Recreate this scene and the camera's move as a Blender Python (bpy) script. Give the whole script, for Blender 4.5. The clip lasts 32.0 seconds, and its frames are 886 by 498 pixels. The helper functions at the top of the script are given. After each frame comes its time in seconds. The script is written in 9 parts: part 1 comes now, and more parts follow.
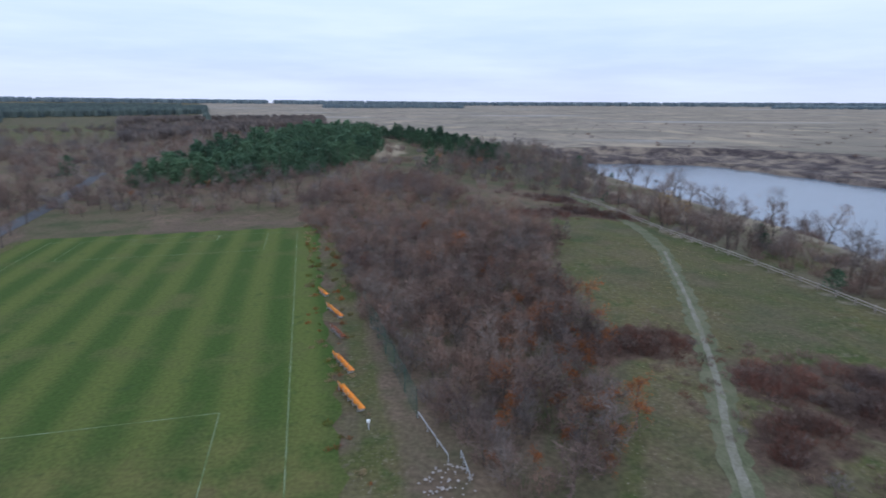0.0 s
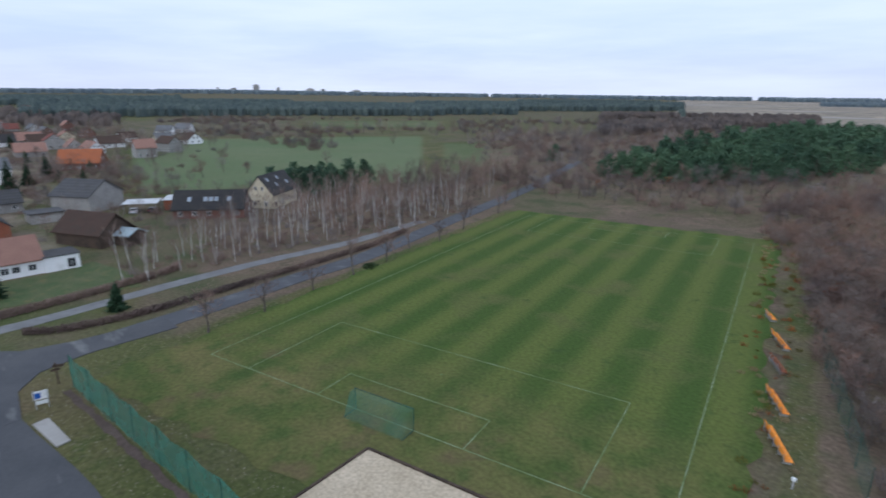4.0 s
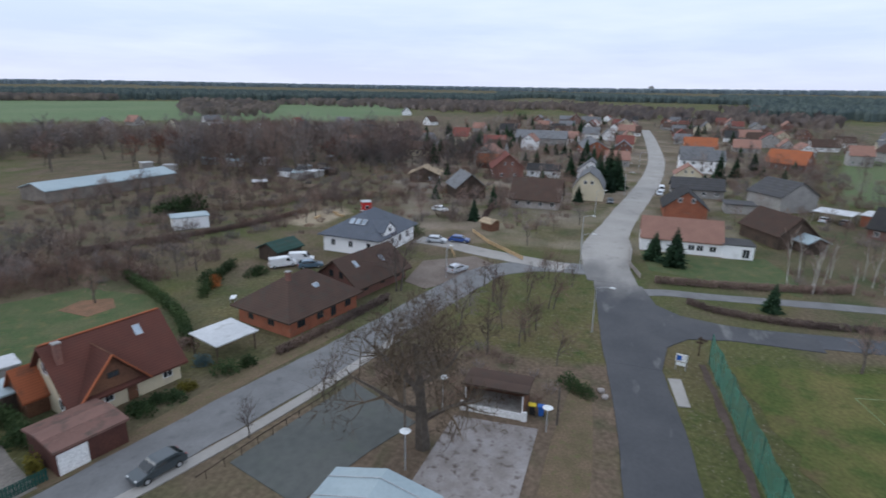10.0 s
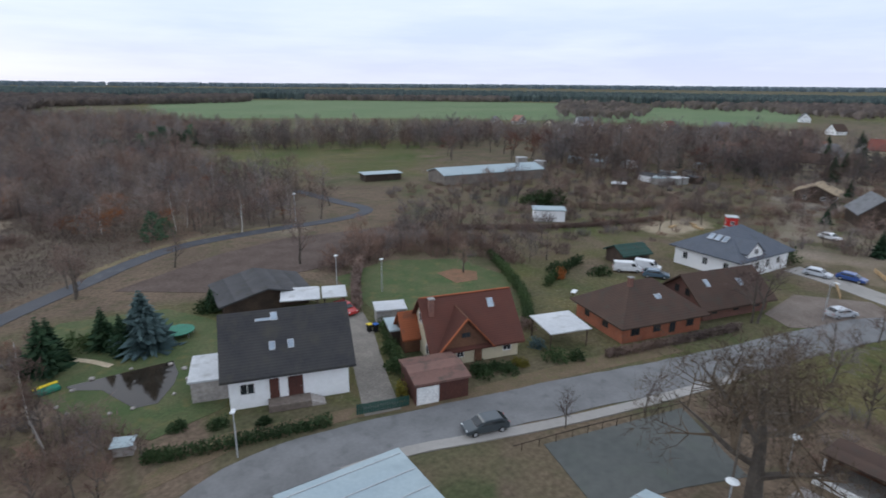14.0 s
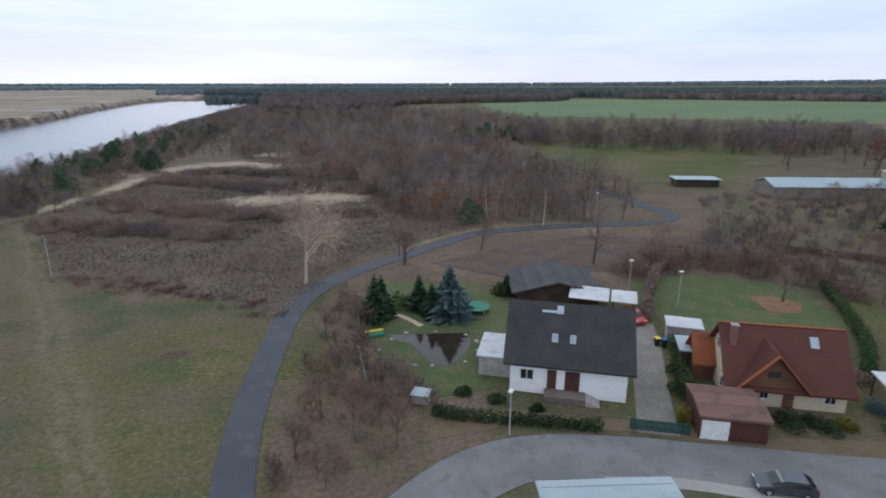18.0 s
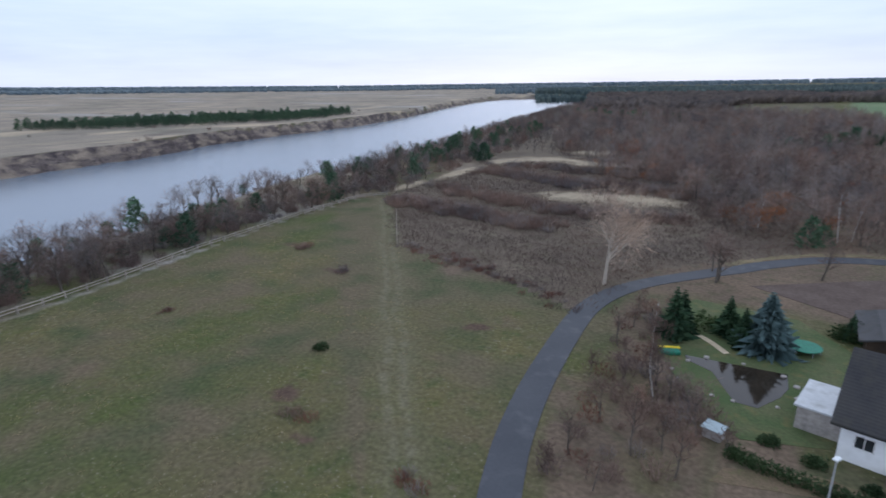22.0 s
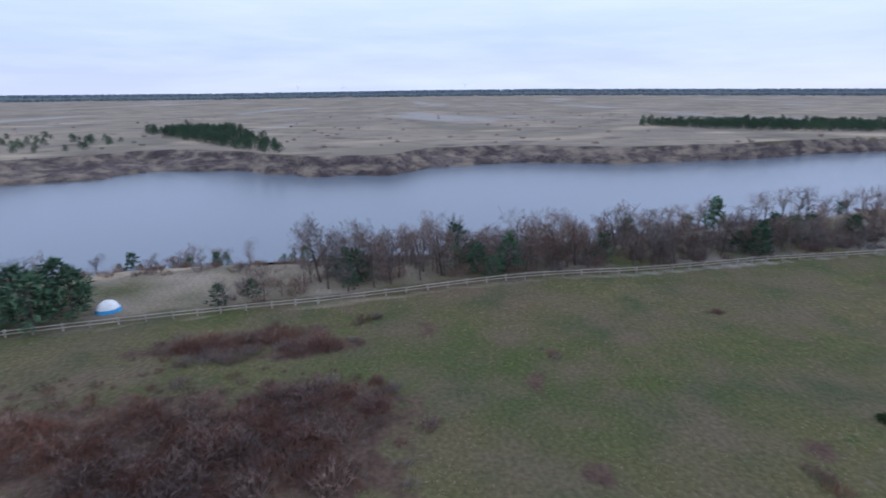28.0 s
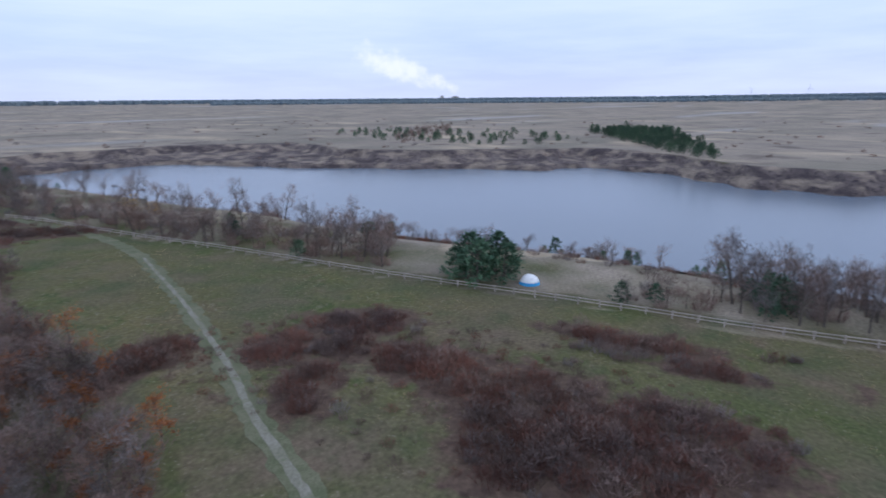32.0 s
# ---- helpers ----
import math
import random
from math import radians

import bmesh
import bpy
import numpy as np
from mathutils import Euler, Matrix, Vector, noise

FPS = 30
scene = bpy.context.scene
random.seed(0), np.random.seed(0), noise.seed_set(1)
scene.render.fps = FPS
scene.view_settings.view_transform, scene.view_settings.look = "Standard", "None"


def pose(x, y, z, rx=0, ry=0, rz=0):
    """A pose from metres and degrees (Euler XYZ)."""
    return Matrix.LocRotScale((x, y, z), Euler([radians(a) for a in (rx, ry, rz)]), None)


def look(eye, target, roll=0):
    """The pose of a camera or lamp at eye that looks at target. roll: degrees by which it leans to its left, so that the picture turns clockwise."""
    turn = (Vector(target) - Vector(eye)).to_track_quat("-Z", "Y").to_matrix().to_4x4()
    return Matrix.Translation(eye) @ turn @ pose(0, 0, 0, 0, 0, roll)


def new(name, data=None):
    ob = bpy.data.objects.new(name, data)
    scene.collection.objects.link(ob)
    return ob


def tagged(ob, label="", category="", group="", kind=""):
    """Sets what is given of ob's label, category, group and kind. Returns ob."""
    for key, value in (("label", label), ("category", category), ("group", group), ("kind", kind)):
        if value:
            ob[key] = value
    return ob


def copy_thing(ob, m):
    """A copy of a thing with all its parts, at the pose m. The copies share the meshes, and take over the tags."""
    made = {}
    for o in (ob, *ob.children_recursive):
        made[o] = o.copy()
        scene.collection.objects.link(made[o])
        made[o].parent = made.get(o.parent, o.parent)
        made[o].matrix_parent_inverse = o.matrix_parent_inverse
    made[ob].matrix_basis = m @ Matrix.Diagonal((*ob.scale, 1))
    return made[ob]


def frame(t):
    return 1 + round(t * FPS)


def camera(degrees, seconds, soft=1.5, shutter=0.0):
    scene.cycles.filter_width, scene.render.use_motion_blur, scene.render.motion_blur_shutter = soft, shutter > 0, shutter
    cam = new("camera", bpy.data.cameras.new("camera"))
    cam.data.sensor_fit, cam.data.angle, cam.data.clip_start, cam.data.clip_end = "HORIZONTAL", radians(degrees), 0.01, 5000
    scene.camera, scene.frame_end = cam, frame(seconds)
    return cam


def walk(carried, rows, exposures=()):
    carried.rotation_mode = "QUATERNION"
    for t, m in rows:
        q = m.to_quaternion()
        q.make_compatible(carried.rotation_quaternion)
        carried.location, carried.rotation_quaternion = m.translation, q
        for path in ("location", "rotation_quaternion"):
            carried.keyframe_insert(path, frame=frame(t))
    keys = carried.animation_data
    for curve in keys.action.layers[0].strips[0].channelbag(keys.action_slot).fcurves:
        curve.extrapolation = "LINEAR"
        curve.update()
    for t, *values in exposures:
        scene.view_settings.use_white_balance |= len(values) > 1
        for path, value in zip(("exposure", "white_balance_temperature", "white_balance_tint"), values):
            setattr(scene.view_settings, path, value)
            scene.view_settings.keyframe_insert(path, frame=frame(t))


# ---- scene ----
cam = camera(77.41, 32.0, soft=1.7, shutter=0.55)

# seconds, heading (left positive), tilt, lean; the camera hovers and turns
ROWS = (
    (0, 0.00, -14.95, 0.26),
    (0.5, 5.50, -14.95, 0.26),
    (1, 11.15, -14.94, 0.24),
    (1.5, 16.78, -15.02, 0.25),
    (2, 22.44, -15.08, 0.22),
    (2.5, 28.19, -15.21, 0.28),
    (3, 33.84, -15.37, 0.26),
    (3.5, 39.59, -15.47, 0.29),
    (5.5, 62.34, -15.33, 0.62),
    (6, 67.95, -15.29, 0.71),
    (6.5, 73.36, -15.22, 0.84),
    (7, 78.88, -15.26, 0.86),
    (7.5, 84.19, -15.39, 0.93),
    (8, 89.47, -15.54, 0.97),
    (8.5, 94.71, -15.78, 1.05),
    (9, 99.99, -15.95, 1.03),
    (9.5, 105.05, -16.06, 1.06),
    (10, 110.10, -16.15, 1.01),
    (10.5, 114.96, -16.21, 1.00),
    (11, 119.76, -16.26, 0.88),
    (11.5, 124.45, -16.28, 0.82),
    (12, 129.05, -16.29, 0.80),
    (12.5, 133.53, -16.33, 0.83),
    (13, 137.87, -16.35, 0.79),
    (13.5, 142.18, -16.40, 0.76),
    (14, 146.35, -16.42, 0.69),
    (14.5, 150.49, -16.45, 0.60),
    (16.5, 166.14, -16.63, 0.23),
    (17, 169.87, -16.69, 0.22),
    (17.5, 173.72, -16.70, 0.09),
    (18, 177.54, -16.68, -0.11),
    (18.5, 181.35, -16.67, -0.17),
    (19, 185.09, -16.68, -0.25),
    (19.5, 189.02, -16.69, -0.34),
    (20, 192.94, -16.72, -0.50),
    (20.5, 196.98, -16.72, -0.59),
    (21, 201.08, -16.71, -0.69),
    (21.5, 205.23, -16.61, -0.73),
    (22, 209.49, -16.56, -0.85),
    (22.5, 213.86, -16.50, -0.80),
    (23, 218.26, -16.44, -0.82),
    (23.5, 222.76, -16.37, -0.90),
    (24, 227.33, -16.31, -0.83),
    (24.5, 231.88, -16.19, -0.84),
    (26.5, 250.89, -15.81, -0.67),
    (27, 255.82, -15.77, -0.54),
    (27.5, 260.73, -15.71, -0.45),
    (28, 265.79, -15.73, -0.42),
    (28.5, 270.91, -15.79, -0.33),
    (29, 276.04, -15.84, -0.33),
    (29.5, 281.26, -15.85, -0.37),
    (30, 286.53, -15.72, -0.58),
    (30.5, 291.86, -15.47, -0.56),
    (31, 297.18, -15.35, -0.47),
    (31.5, 302.66, -15.29, -0.38),
    (32, 308.10, -15.21, -0.33),
)
EYE_HEIGHT = 31.5
walk(cam, [(t, pose(0, 0, EYE_HEIGHT, 0, 0, turn) @ pose(0, 0, 0, 90 + tilt) @ pose(0, 0, 0, 0, 0, lean))
           for t, turn, tilt, lean in ROWS], exposures=((0.0, 0.13, 5650.0, 10.5), (6.0, 0.16, 5970.0, 9.0), (9.0, 0.19, 6090.0, 9.0), (14.0, 0.21, 6300.0, 8.7), (19.0, 0.19, 6150.0, 9.0), (22.0, 0.17, 5870.0, 10.2), (24.0, 0.16, 5670.0, 11.7), (28.0, 0.10, 5570.0, 14.4), (32.0, 0.08, 5550.0, 13.8)))

# ---- world and sun: a high overcast sky ----
SUN_AZ, SUN_EL = 160.0, 26.0
world = bpy.data.worlds.new("world")
scene.world = world
world.use_nodes = True
wt = world.node_tree
wt.nodes.clear()


def wnode(kind, **sockets):
    n = wt.nodes.new(kind)
    for k, v in sockets.items():
        n.inputs[k].default_value = v
    return n


w_out = wnode("ShaderNodeOutputWorld")
w_bg = wnode("ShaderNodeBackground")
w_sky = wnode("ShaderNodeTexSky")
w_sky.sky_type = "NISHITA"
w_sky.sun_disc = False
w_sky.sun_elevation = radians(SUN_EL)
w_sky.sun_rotation = radians(SUN_AZ)
w_co = wnode("ShaderNodeTexCoord")
w_sep = wnode("ShaderNodeSeparateXYZ")
w_ramp = wnode("ShaderNodeValToRGB")
w_ramp.color_ramp.elements[0].position = 0.0
w_ramp.color_ramp.elements[0].color = (0.70, 0.73, 0.90, 1)
w_ramp.color_ramp.elements[1].position = 1.0
w_ramp.color_ramp.elements[1].color = (0.76, 0.84, 1.0, 1)
for at, col in ((0.035, (0.64, 0.69, 0.91, 1)), (0.085, (0.62, 0.70, 0.95, 1)), (0.17, (0.74, 0.82, 0.99, 1)),
                (0.32, (0.82, 0.88, 1.02, 1))):
    w_ramp.color_ramp.elements.new(at).color = col
w_map = wnode("ShaderNodeMapping")
w_map.inputs["Scale"].default_value = (1.4, 1.4, 11.0)
w_noise = wnode("ShaderNodeTexNoise", Scale=2.2, Detail=6.0, Roughness=0.55)
w_streak = wnode("ShaderNodeMapRange")
w_streak.inputs["From Min"].default_value, w_streak.inputs["From Max"].default_value = 0.38, 0.68
w_streak.inputs["To Min"].default_value, w_streak.inputs["To Max"].default_value = 0.0, 0.5
w_cloud = wnode("ShaderNodeMix")
w_cloud.data_type = "RGBA"
w_cloud.inputs["B"].default_value = (0.87, 0.915, 0.98, 1)
w_dim = wnode("ShaderNodeMix")
w_dim.data_type, w_dim.blend_type = "RGBA", "MULTIPLY"
w_dim.inputs["Factor"].default_value = 1.0
w_dim.inputs["B"].default_value = (0.1, 0.1, 0.1, 1)
w_mix = wnode("ShaderNodeMix")
w_mix.data_type = "RGBA"
w_mix.inputs["Factor"].default_value = 0.93
wl = wt.links.new
wl(w_co.outputs["Generated"], w_sep.inputs[0])
wl(w_sep.outputs["Z"], w_ramp.inputs[0])
wl(w_co.outputs["Generated"], w_map.inputs[0])
wl(w_map.outputs[0], w_noise.inputs["Vector"])
wl(w_noise.outputs[0], w_streak.inputs["Value"])
wl(w_streak.outputs[0], w_cloud.inputs["Factor"])
wl(w_ramp.outputs[0], w_cloud.inputs["A"])
wl(w_sky.outputs[0], w_dim.inputs["A"])
wl(w_dim.outputs["Result"], w_mix.inputs["A"])


def along(axis):
    n = wnode("ShaderNodeVectorMath")
    n.operation = "DOT_PRODUCT"
    n.inputs[1].default_value = axis
    wl(w_co.outputs["Generated"], n.inputs[0])
    return n.outputs["Value"]


def wmath(op, a, b=0.0, c=0.0):
    n = wnode("ShaderNodeMath")
    n.operation = op
    for i, v in enumerate((a, b, c)):
        if isinstance(v, bpy.types.NodeSocket):
            wl(v, n.inputs[i])
        else:
            n.inputs[i].default_value = v
    return n.outputs[0]


# a power station's steam on the horizon: a drifting cloud low in the sky
ca, ce, tilt = radians(48.3), radians(2.75), radians(-21)
fwd = Vector((math.sin(ca) * math.cos(ce), math.cos(ca) * math.cos(ce), math.sin(ce)))
rgt = Vector((math.cos(ca), -math.sin(ca), 0))
upw = rgt.cross(fwd)
ax1 = rgt * math.cos(tilt) + upw * math.sin(tilt)
ax2 = upw * math.cos(tilt) - rgt * math.sin(tilt)
w_puff = wnode("ShaderNodeTexNoise", Scale=42.0, Detail=7.0, Roughness=0.6)
wl(w_co.outputs["Generated"], w_puff.inputs["Vector"])
long_part = wmath("DIVIDE", along(ax1), 0.108)
taper = wmath("MULTIPLY_ADD", long_part, -0.010, 0.024)
oval = wmath("ADD", wmath("POWER", wmath("ABSOLUTE", long_part), 2.0), wmath("POWER", wmath("ABSOLUTE", wmath("DIVIDE", along(ax2), taper)), 2.0))
edge_n = wmath("MULTIPLY_ADD", w_puff.outputs[0], 2.6, oval)
puff = wnode("ShaderNodeMapRange")
puff.interpolation_type = "SMOOTHSTEP"
puff.inputs["From Min"].default_value, puff.inputs["From Max"].default_value = 1.0, 2.3
puff.inputs["To Min"].default_value, puff.inputs["To Max"].default_value = 0.88, 0.0
wl(edge_n, puff.inputs["Value"])
ahead = wmath("GREATER_THAN", along(fwd), 0.9)
w_steam = wnode("ShaderNodeMix")
w_steam.data_type = "RGBA"
w_steam.inputs["B"].default_value = (1.0, 0.98, 0.98, 1)
wl(wmath("MULTIPLY", puff.outputs[0], ahead), w_steam.inputs["Factor"])
wl(w_cloud.outputs["Result"], w_steam.inputs["A"])
wl(w_steam.outputs["Result"], w_mix.inputs["B"])
wl(w_mix.outputs["Result"], w_bg.inputs["Color"])
wl(w_bg.outputs[0], w_out.inputs[0])

sun = new("sun", bpy.data.lights.new("sun", "SUN"))
sun.data.energy, sun.data.angle, sun.data.color = 0.45, radians(25), (1.0, 0.97, 0.93)
sun.matrix_world = look((0, 0, 60), (-60 * math.sin(radians(SUN_AZ)) * 2, -60 * math.cos(radians(SUN_AZ)) * 2,
                                     60 - 120 * math.tan(radians(SUN_EL))))


# ---- materials ----
def material(name):
    m = bpy.data.materials.new(name)
    m.use_nodes = True
    nt = m.node_tree
    return m, nt, nt.nodes["Principled BSDF"]


def mixed(nt, fac, a, b, mode="MIX"):
    n = nt.nodes.new("ShaderNodeMix")
    n.data_type, n.blend_type = "RGBA", mode
    for key, v in (("Factor", fac), ("A", a), ("B", b)):
        if isinstance(v, bpy.types.NodeSocket):
            nt.links.new(v, n.inputs[key])
        elif key == "Factor":
            n.inputs[key].default_value = v
        else:
            n.inputs[key].default_value = (*v[:3], 1)
    return n.outputs["Result"]


def noisy(nt, scale, lo=0.35, hi=0.65, detail=4.0, vector=None, stretch=None):
    n = nt.nodes.new("ShaderNodeTexNoise")
    n.inputs["Scale"].default_value, n.inputs["Detail"].default_value = scale, detail
    if vector is None:
        vector = nt.nodes.new("ShaderNodeNewGeometry").outputs["Position"]
    if stretch:
        mp = nt.nodes.new("ShaderNodeMapping")
        mp.inputs["Scale"].default_value = stretch
        nt.links.new(vector, mp.inputs[0])
        vector = mp.outputs[0]
    nt.links.new(vector, n.inputs["Vector"])
    r = nt.nodes.new("ShaderNodeMapRange")
    r.inputs["From Min"].default_value, r.inputs["From Max"].default_value = lo, hi
    nt.links.new(n.outputs[0], r.inputs["Value"])
    return r.outputs[0]


def bumped(nt, bsdf, height, strength, distance):
    b = nt.nodes.new("ShaderNodeBump")
    b.inputs["Strength"].default_value, b.inputs["Distance"].default_value = strength, distance
    nt.links.new(height, b.inputs["Height"])
    nt.links.new(b.outputs[0], bsdf.inputs["Normal"])


def surface(name, a, b, big=0.4, fine=6.0, rough=0.85, metal=0.0, bump=0.3, dirt=None, vary=0.0, depth=0.05, grain=0.25):
    """Two tones in large patches, fine grain over them, relief, and a tone of its own for each object."""
    m, nt, bsdf = material(name)
    col = mixed(nt, noisy(nt, big), a, b)
    fleck = mixed(nt, noisy(nt, fine, 0.25, 0.75), (1 - grain,) * 3, (1 + grain * 0.9,) * 3)
    col = mixed(nt, 1.0, col, fleck, "MULTIPLY")
    if dirt:
        col = mixed(nt, noisy(nt, big * 2.3, 0.55, 0.75), col, dirt)
    if vary:
        info = nt.nodes.new("ShaderNodeObjectInfo")
        tone = mixed(nt, info.outputs["Random"], (1 - vary,) * 3, (1 + vary, 1 + vary * 0.9, 1 + vary * 0.8))
        col = mixed(nt, 1.0, col, tone, "MULTIPLY")
    nt.links.new(col, bsdf.inputs["Base Color"])
    bsdf.inputs["Roughness"].default_value, bsdf.inputs["Metallic"].default_value = rough, metal
    bsdf.inputs["Specular IOR Level"].default_value = 0.25
    if bump:
        bumped(nt, bsdf, noisy(nt, fine, 0.2, 0.8), bump, depth)
    return m


def roofing(name, a, b, course=0.34, rough=0.92, dirt=(0.07, 0.065, 0.055), vary=0.12):
    """Tiles in courses along the slope, weathered in patches."""
    m, nt, bsdf = material(name)
    co = nt.nodes.new("ShaderNodeTexCoord").outputs["Object"]
    wave = nt.nodes.new("ShaderNodeTexWave")
    wave.wave_type, wave.bands_direction, wave.wave_profile = "BANDS", "Z", "SAW"
    wave.inputs["Scale"].default_value = 0.5 / course
    wave.inputs["Distortion"].default_value = 0.15
    nt.links.new(co, wave.inputs["Vector"])
    col = mixed(nt, noisy(nt, 0.5), a, b)
    col = mixed(nt, 1.0, col, mixed(nt, wave.outputs["Fac"], (1.12, 1.12, 1.12), (0.72, 0.72, 0.72)), "MULTIPLY")
    col = mixed(nt, noisy(nt, 4.0, 0.3, 0.8), col, mixed(nt, 0.5, a, b))
    col = mixed(nt, noisy(nt, 0.9, 0.52, 0.85, stretch=(1, 1, 0.25)), col, dirt)
    info = nt.nodes.new("ShaderNodeObjectInfo")
    col = mixed(nt, 1.0, col, mixed(nt, info.outputs["Random"], (1 - vary,) * 3, (1 + vary,) * 3), "MULTIPLY")
    nt.links.new(col, bsdf.inputs["Base Color"])
    bsdf.inputs["Roughness"].default_value = rough
    bsdf.inputs["Specular IOR Level"].default_value = 0.12
    bumped(nt, bsdf, wave.outputs["Fac"], 0.5, 0.05)
    return m


def foliage(name, a, b, rough=0.8, vary=0.25):
    """Leaves, needles and twigs: tone by island and by object."""
    m, nt, bsdf = material(name)
    geo = nt.nodes.new("ShaderNodeNewGeometry")
    col = mixed(nt, geo.outputs["Random Per Island"], a, b)
    info = nt.nodes.new("ShaderNodeObjectInfo")
    col = mixed(nt, 1.0, col, mixed(nt, info.outputs["Random"], (1 - vary,) * 3, (1 + vary, 1 + vary * 0.8, 1 + vary * 0.7)), "MULTIPLY")
    col = mixed(nt, 1.0, col, mixed(nt, noisy(nt, 0.045), (0.72, 0.74, 0.79), (1.28, 1.21, 1.12)), "MULTIPLY")
    col = mixed(nt, 1.0, col, mixed(nt, noisy(nt, 0.28, 0.3, 0.7), (0.82, 0.82, 0.82), (1.2, 1.18, 1.15)), "MULTIPLY")
    nt.links.new(col, bsdf.inputs["Base Color"])
    bsdf.inputs["Roughness"].default_value = rough
    bsdf.inputs["Specular IOR Level"].default_value = 0.12
    return m


def glass_water(name):
    """Still murky water of a garden pond."""
    m, nt, bsdf = material(name)
    nt.links.new(mixed(nt, noisy(nt, 0.3), (0.022, 0.018, 0.014), (0.04, 0.032, 0.024)), bsdf.inputs["Base Color"])
    bsdf.inputs["Roughness"].default_value = 0.06
    bsdf.inputs["IOR"].default_value = 1.42
    return m


M_ASPHALT = surface("asphalt", (0.070, 0.073, 0.082), (0.086, 0.089, 0.097), 0.18, 3.0, 0.8, bump=0.15, dirt=(0.128, 0.13, 0.138), depth=0.01, grain=0.1)
M_ASPHALT_WORN = surface("worn_asphalt", (0.155, 0.155, 0.155), (0.20, 0.20, 0.20), 0.3, 3.0, 0.85, bump=0.2, dirt=(0.13, 0.13, 0.13), depth=0.01, grain=0.08)
M_CONCRETE_ROAD = surface("pale_paved_road", (0.30, 0.283, 0.26), (0.36, 0.34, 0.315), 0.1, 2.0, 0.85, bump=0.2, dirt=(0.185, 0.173, 0.158), depth=0.01, grain=0.06)


def street_surface():
    """Dark patched asphalt that turns into pale worn paving towards the village."""
    m, nt, bsdf = material("village_street")
    dark = mixed(nt, noisy(nt, 0.18), (0.066, 0.068, 0.074), (0.084, 0.085, 0.090))
    dark = mixed(nt, noisy(nt, 0.35, 0.62, 0.72, 6.0, stretch=(0.3, 1, 1)), dark, (0.155, 0.155, 0.155))
    pale = mixed(nt, noisy(nt, 0.1), (0.30, 0.285, 0.262), (0.365, 0.345, 0.318))
    pale = mixed(nt, noisy(nt, 0.25, 0.55, 0.75), pale, (0.235, 0.222, 0.205))
    sep = nt.nodes.new("ShaderNodeSeparateXYZ")
    nt.links.new(nt.nodes.new("ShaderNodeNewGeometry").outputs["Position"], sep.inputs[0])
    shift = nt.nodes.new("ShaderNodeMath")
    shift.operation = "MULTIPLY_ADD"
    nt.links.new(noisy(nt, 0.16, 0.25, 0.75, 6.0, stretch=(0.35, 1, 1)), shift.inputs[0])
    shift.inputs[1].default_value = 22.0
    nt.links.new(sep.outputs["X"], shift.inputs[2])
    turn = nt.nodes.new("ShaderNodeMapRange")
    turn.interpolation_type = "SMOOTHSTEP"
    turn.inputs["From Min"].default_value, turn.inputs["From Max"].default_value = -72.0, -104.0
    nt.links.new(shift.outputs[0], turn.inputs["Value"])
    col = mixed(nt, turn.outputs[0], dark, pale)
    grain = mixed(nt, noisy(nt, 2.5, 0.25, 0.75), (0.92, 0.92, 0.92), (1.08, 1.08, 1.08))
    nt.links.new(mixed(nt, 1.0, col, grain, "MULTIPLY"), bsdf.inputs["Base Color"])
    bsdf.inputs["Roughness"].default_value = 0.82
    bsdf.inputs["Specular IOR Level"].default_value = 0.25
    bumped(nt, bsdf, noisy(nt, 3.0, 0.2, 0.8), 0.15, 0.01)
    return m


M_STREET = street_surface()
M_COURT = surface("grey_court", (0.092, 0.098, 0.092), (0.112, 0.116, 0.108), 0.12, 1.2, 0.85, bump=0.15, dirt=(0.10, 0.112, 0.096), grain=0.12)
M_PLAZA = surface("stained_paving", (0.31, 0.285, 0.275), (0.22, 0.195, 0.18), 0.5, 4.0, 0.85, bump=0.2, dirt=(0.085, 0.06, 0.05), grain=0.15)
M_SAND = surface("sand", (0.52, 0.43, 0.31), (0.44, 0.36, 0.25), 0.3, 3.0, 0.95, bump=0.5)
M_PATH_ASPHALT = surface("cycle_path_asphalt", (0.054, 0.058, 0.069), (0.066, 0.070, 0.081), 0.18, 3.0, 0.75, bump=0.15, dirt=(0.095, 0.097, 0.105), depth=0.01, grain=0.08)
M_STRAW_VERGE = surface("dry_verge", (0.22, 0.17, 0.095), (0.15, 0.13, 0.07), 0.3, 4.0, 0.95, bump=0.4)
M_PATH = surface("sandy_footpath", (0.235, 0.222, 0.175), (0.165, 0.16, 0.11), 0.35, 3.0, 0.95, bump=0.4, dirt=(0.13, 0.14, 0.07))
M_TRACK = surface("worn_track", (0.145, 0.142, 0.085), (0.098, 0.108, 0.056), 0.4, 4.0, 0.95, bump=0.4, dirt=(0.155, 0.15, 0.09))
M_WHITE = surface("white_render", (0.88, 0.88, 0.88), (0.84, 0.85, 0.86), 0.3, 3.0, 0.8, bump=0.05, dirt=(0.76, 0.76, 0.75), grain=0.04)
M_CREAM = surface("cream_render", (0.66, 0.58, 0.42), (0.60, 0.53, 0.38), 0.3, 3.0, 0.8, bump=0.05, dirt=(0.54, 0.48, 0.36), grain=0.05)
M_GREYWALL = surface("grey_render", (0.38, 0.37, 0.35), (0.30, 0.29, 0.28), 0.4, 3.0, 0.85, bump=0.15, vary=0.2)
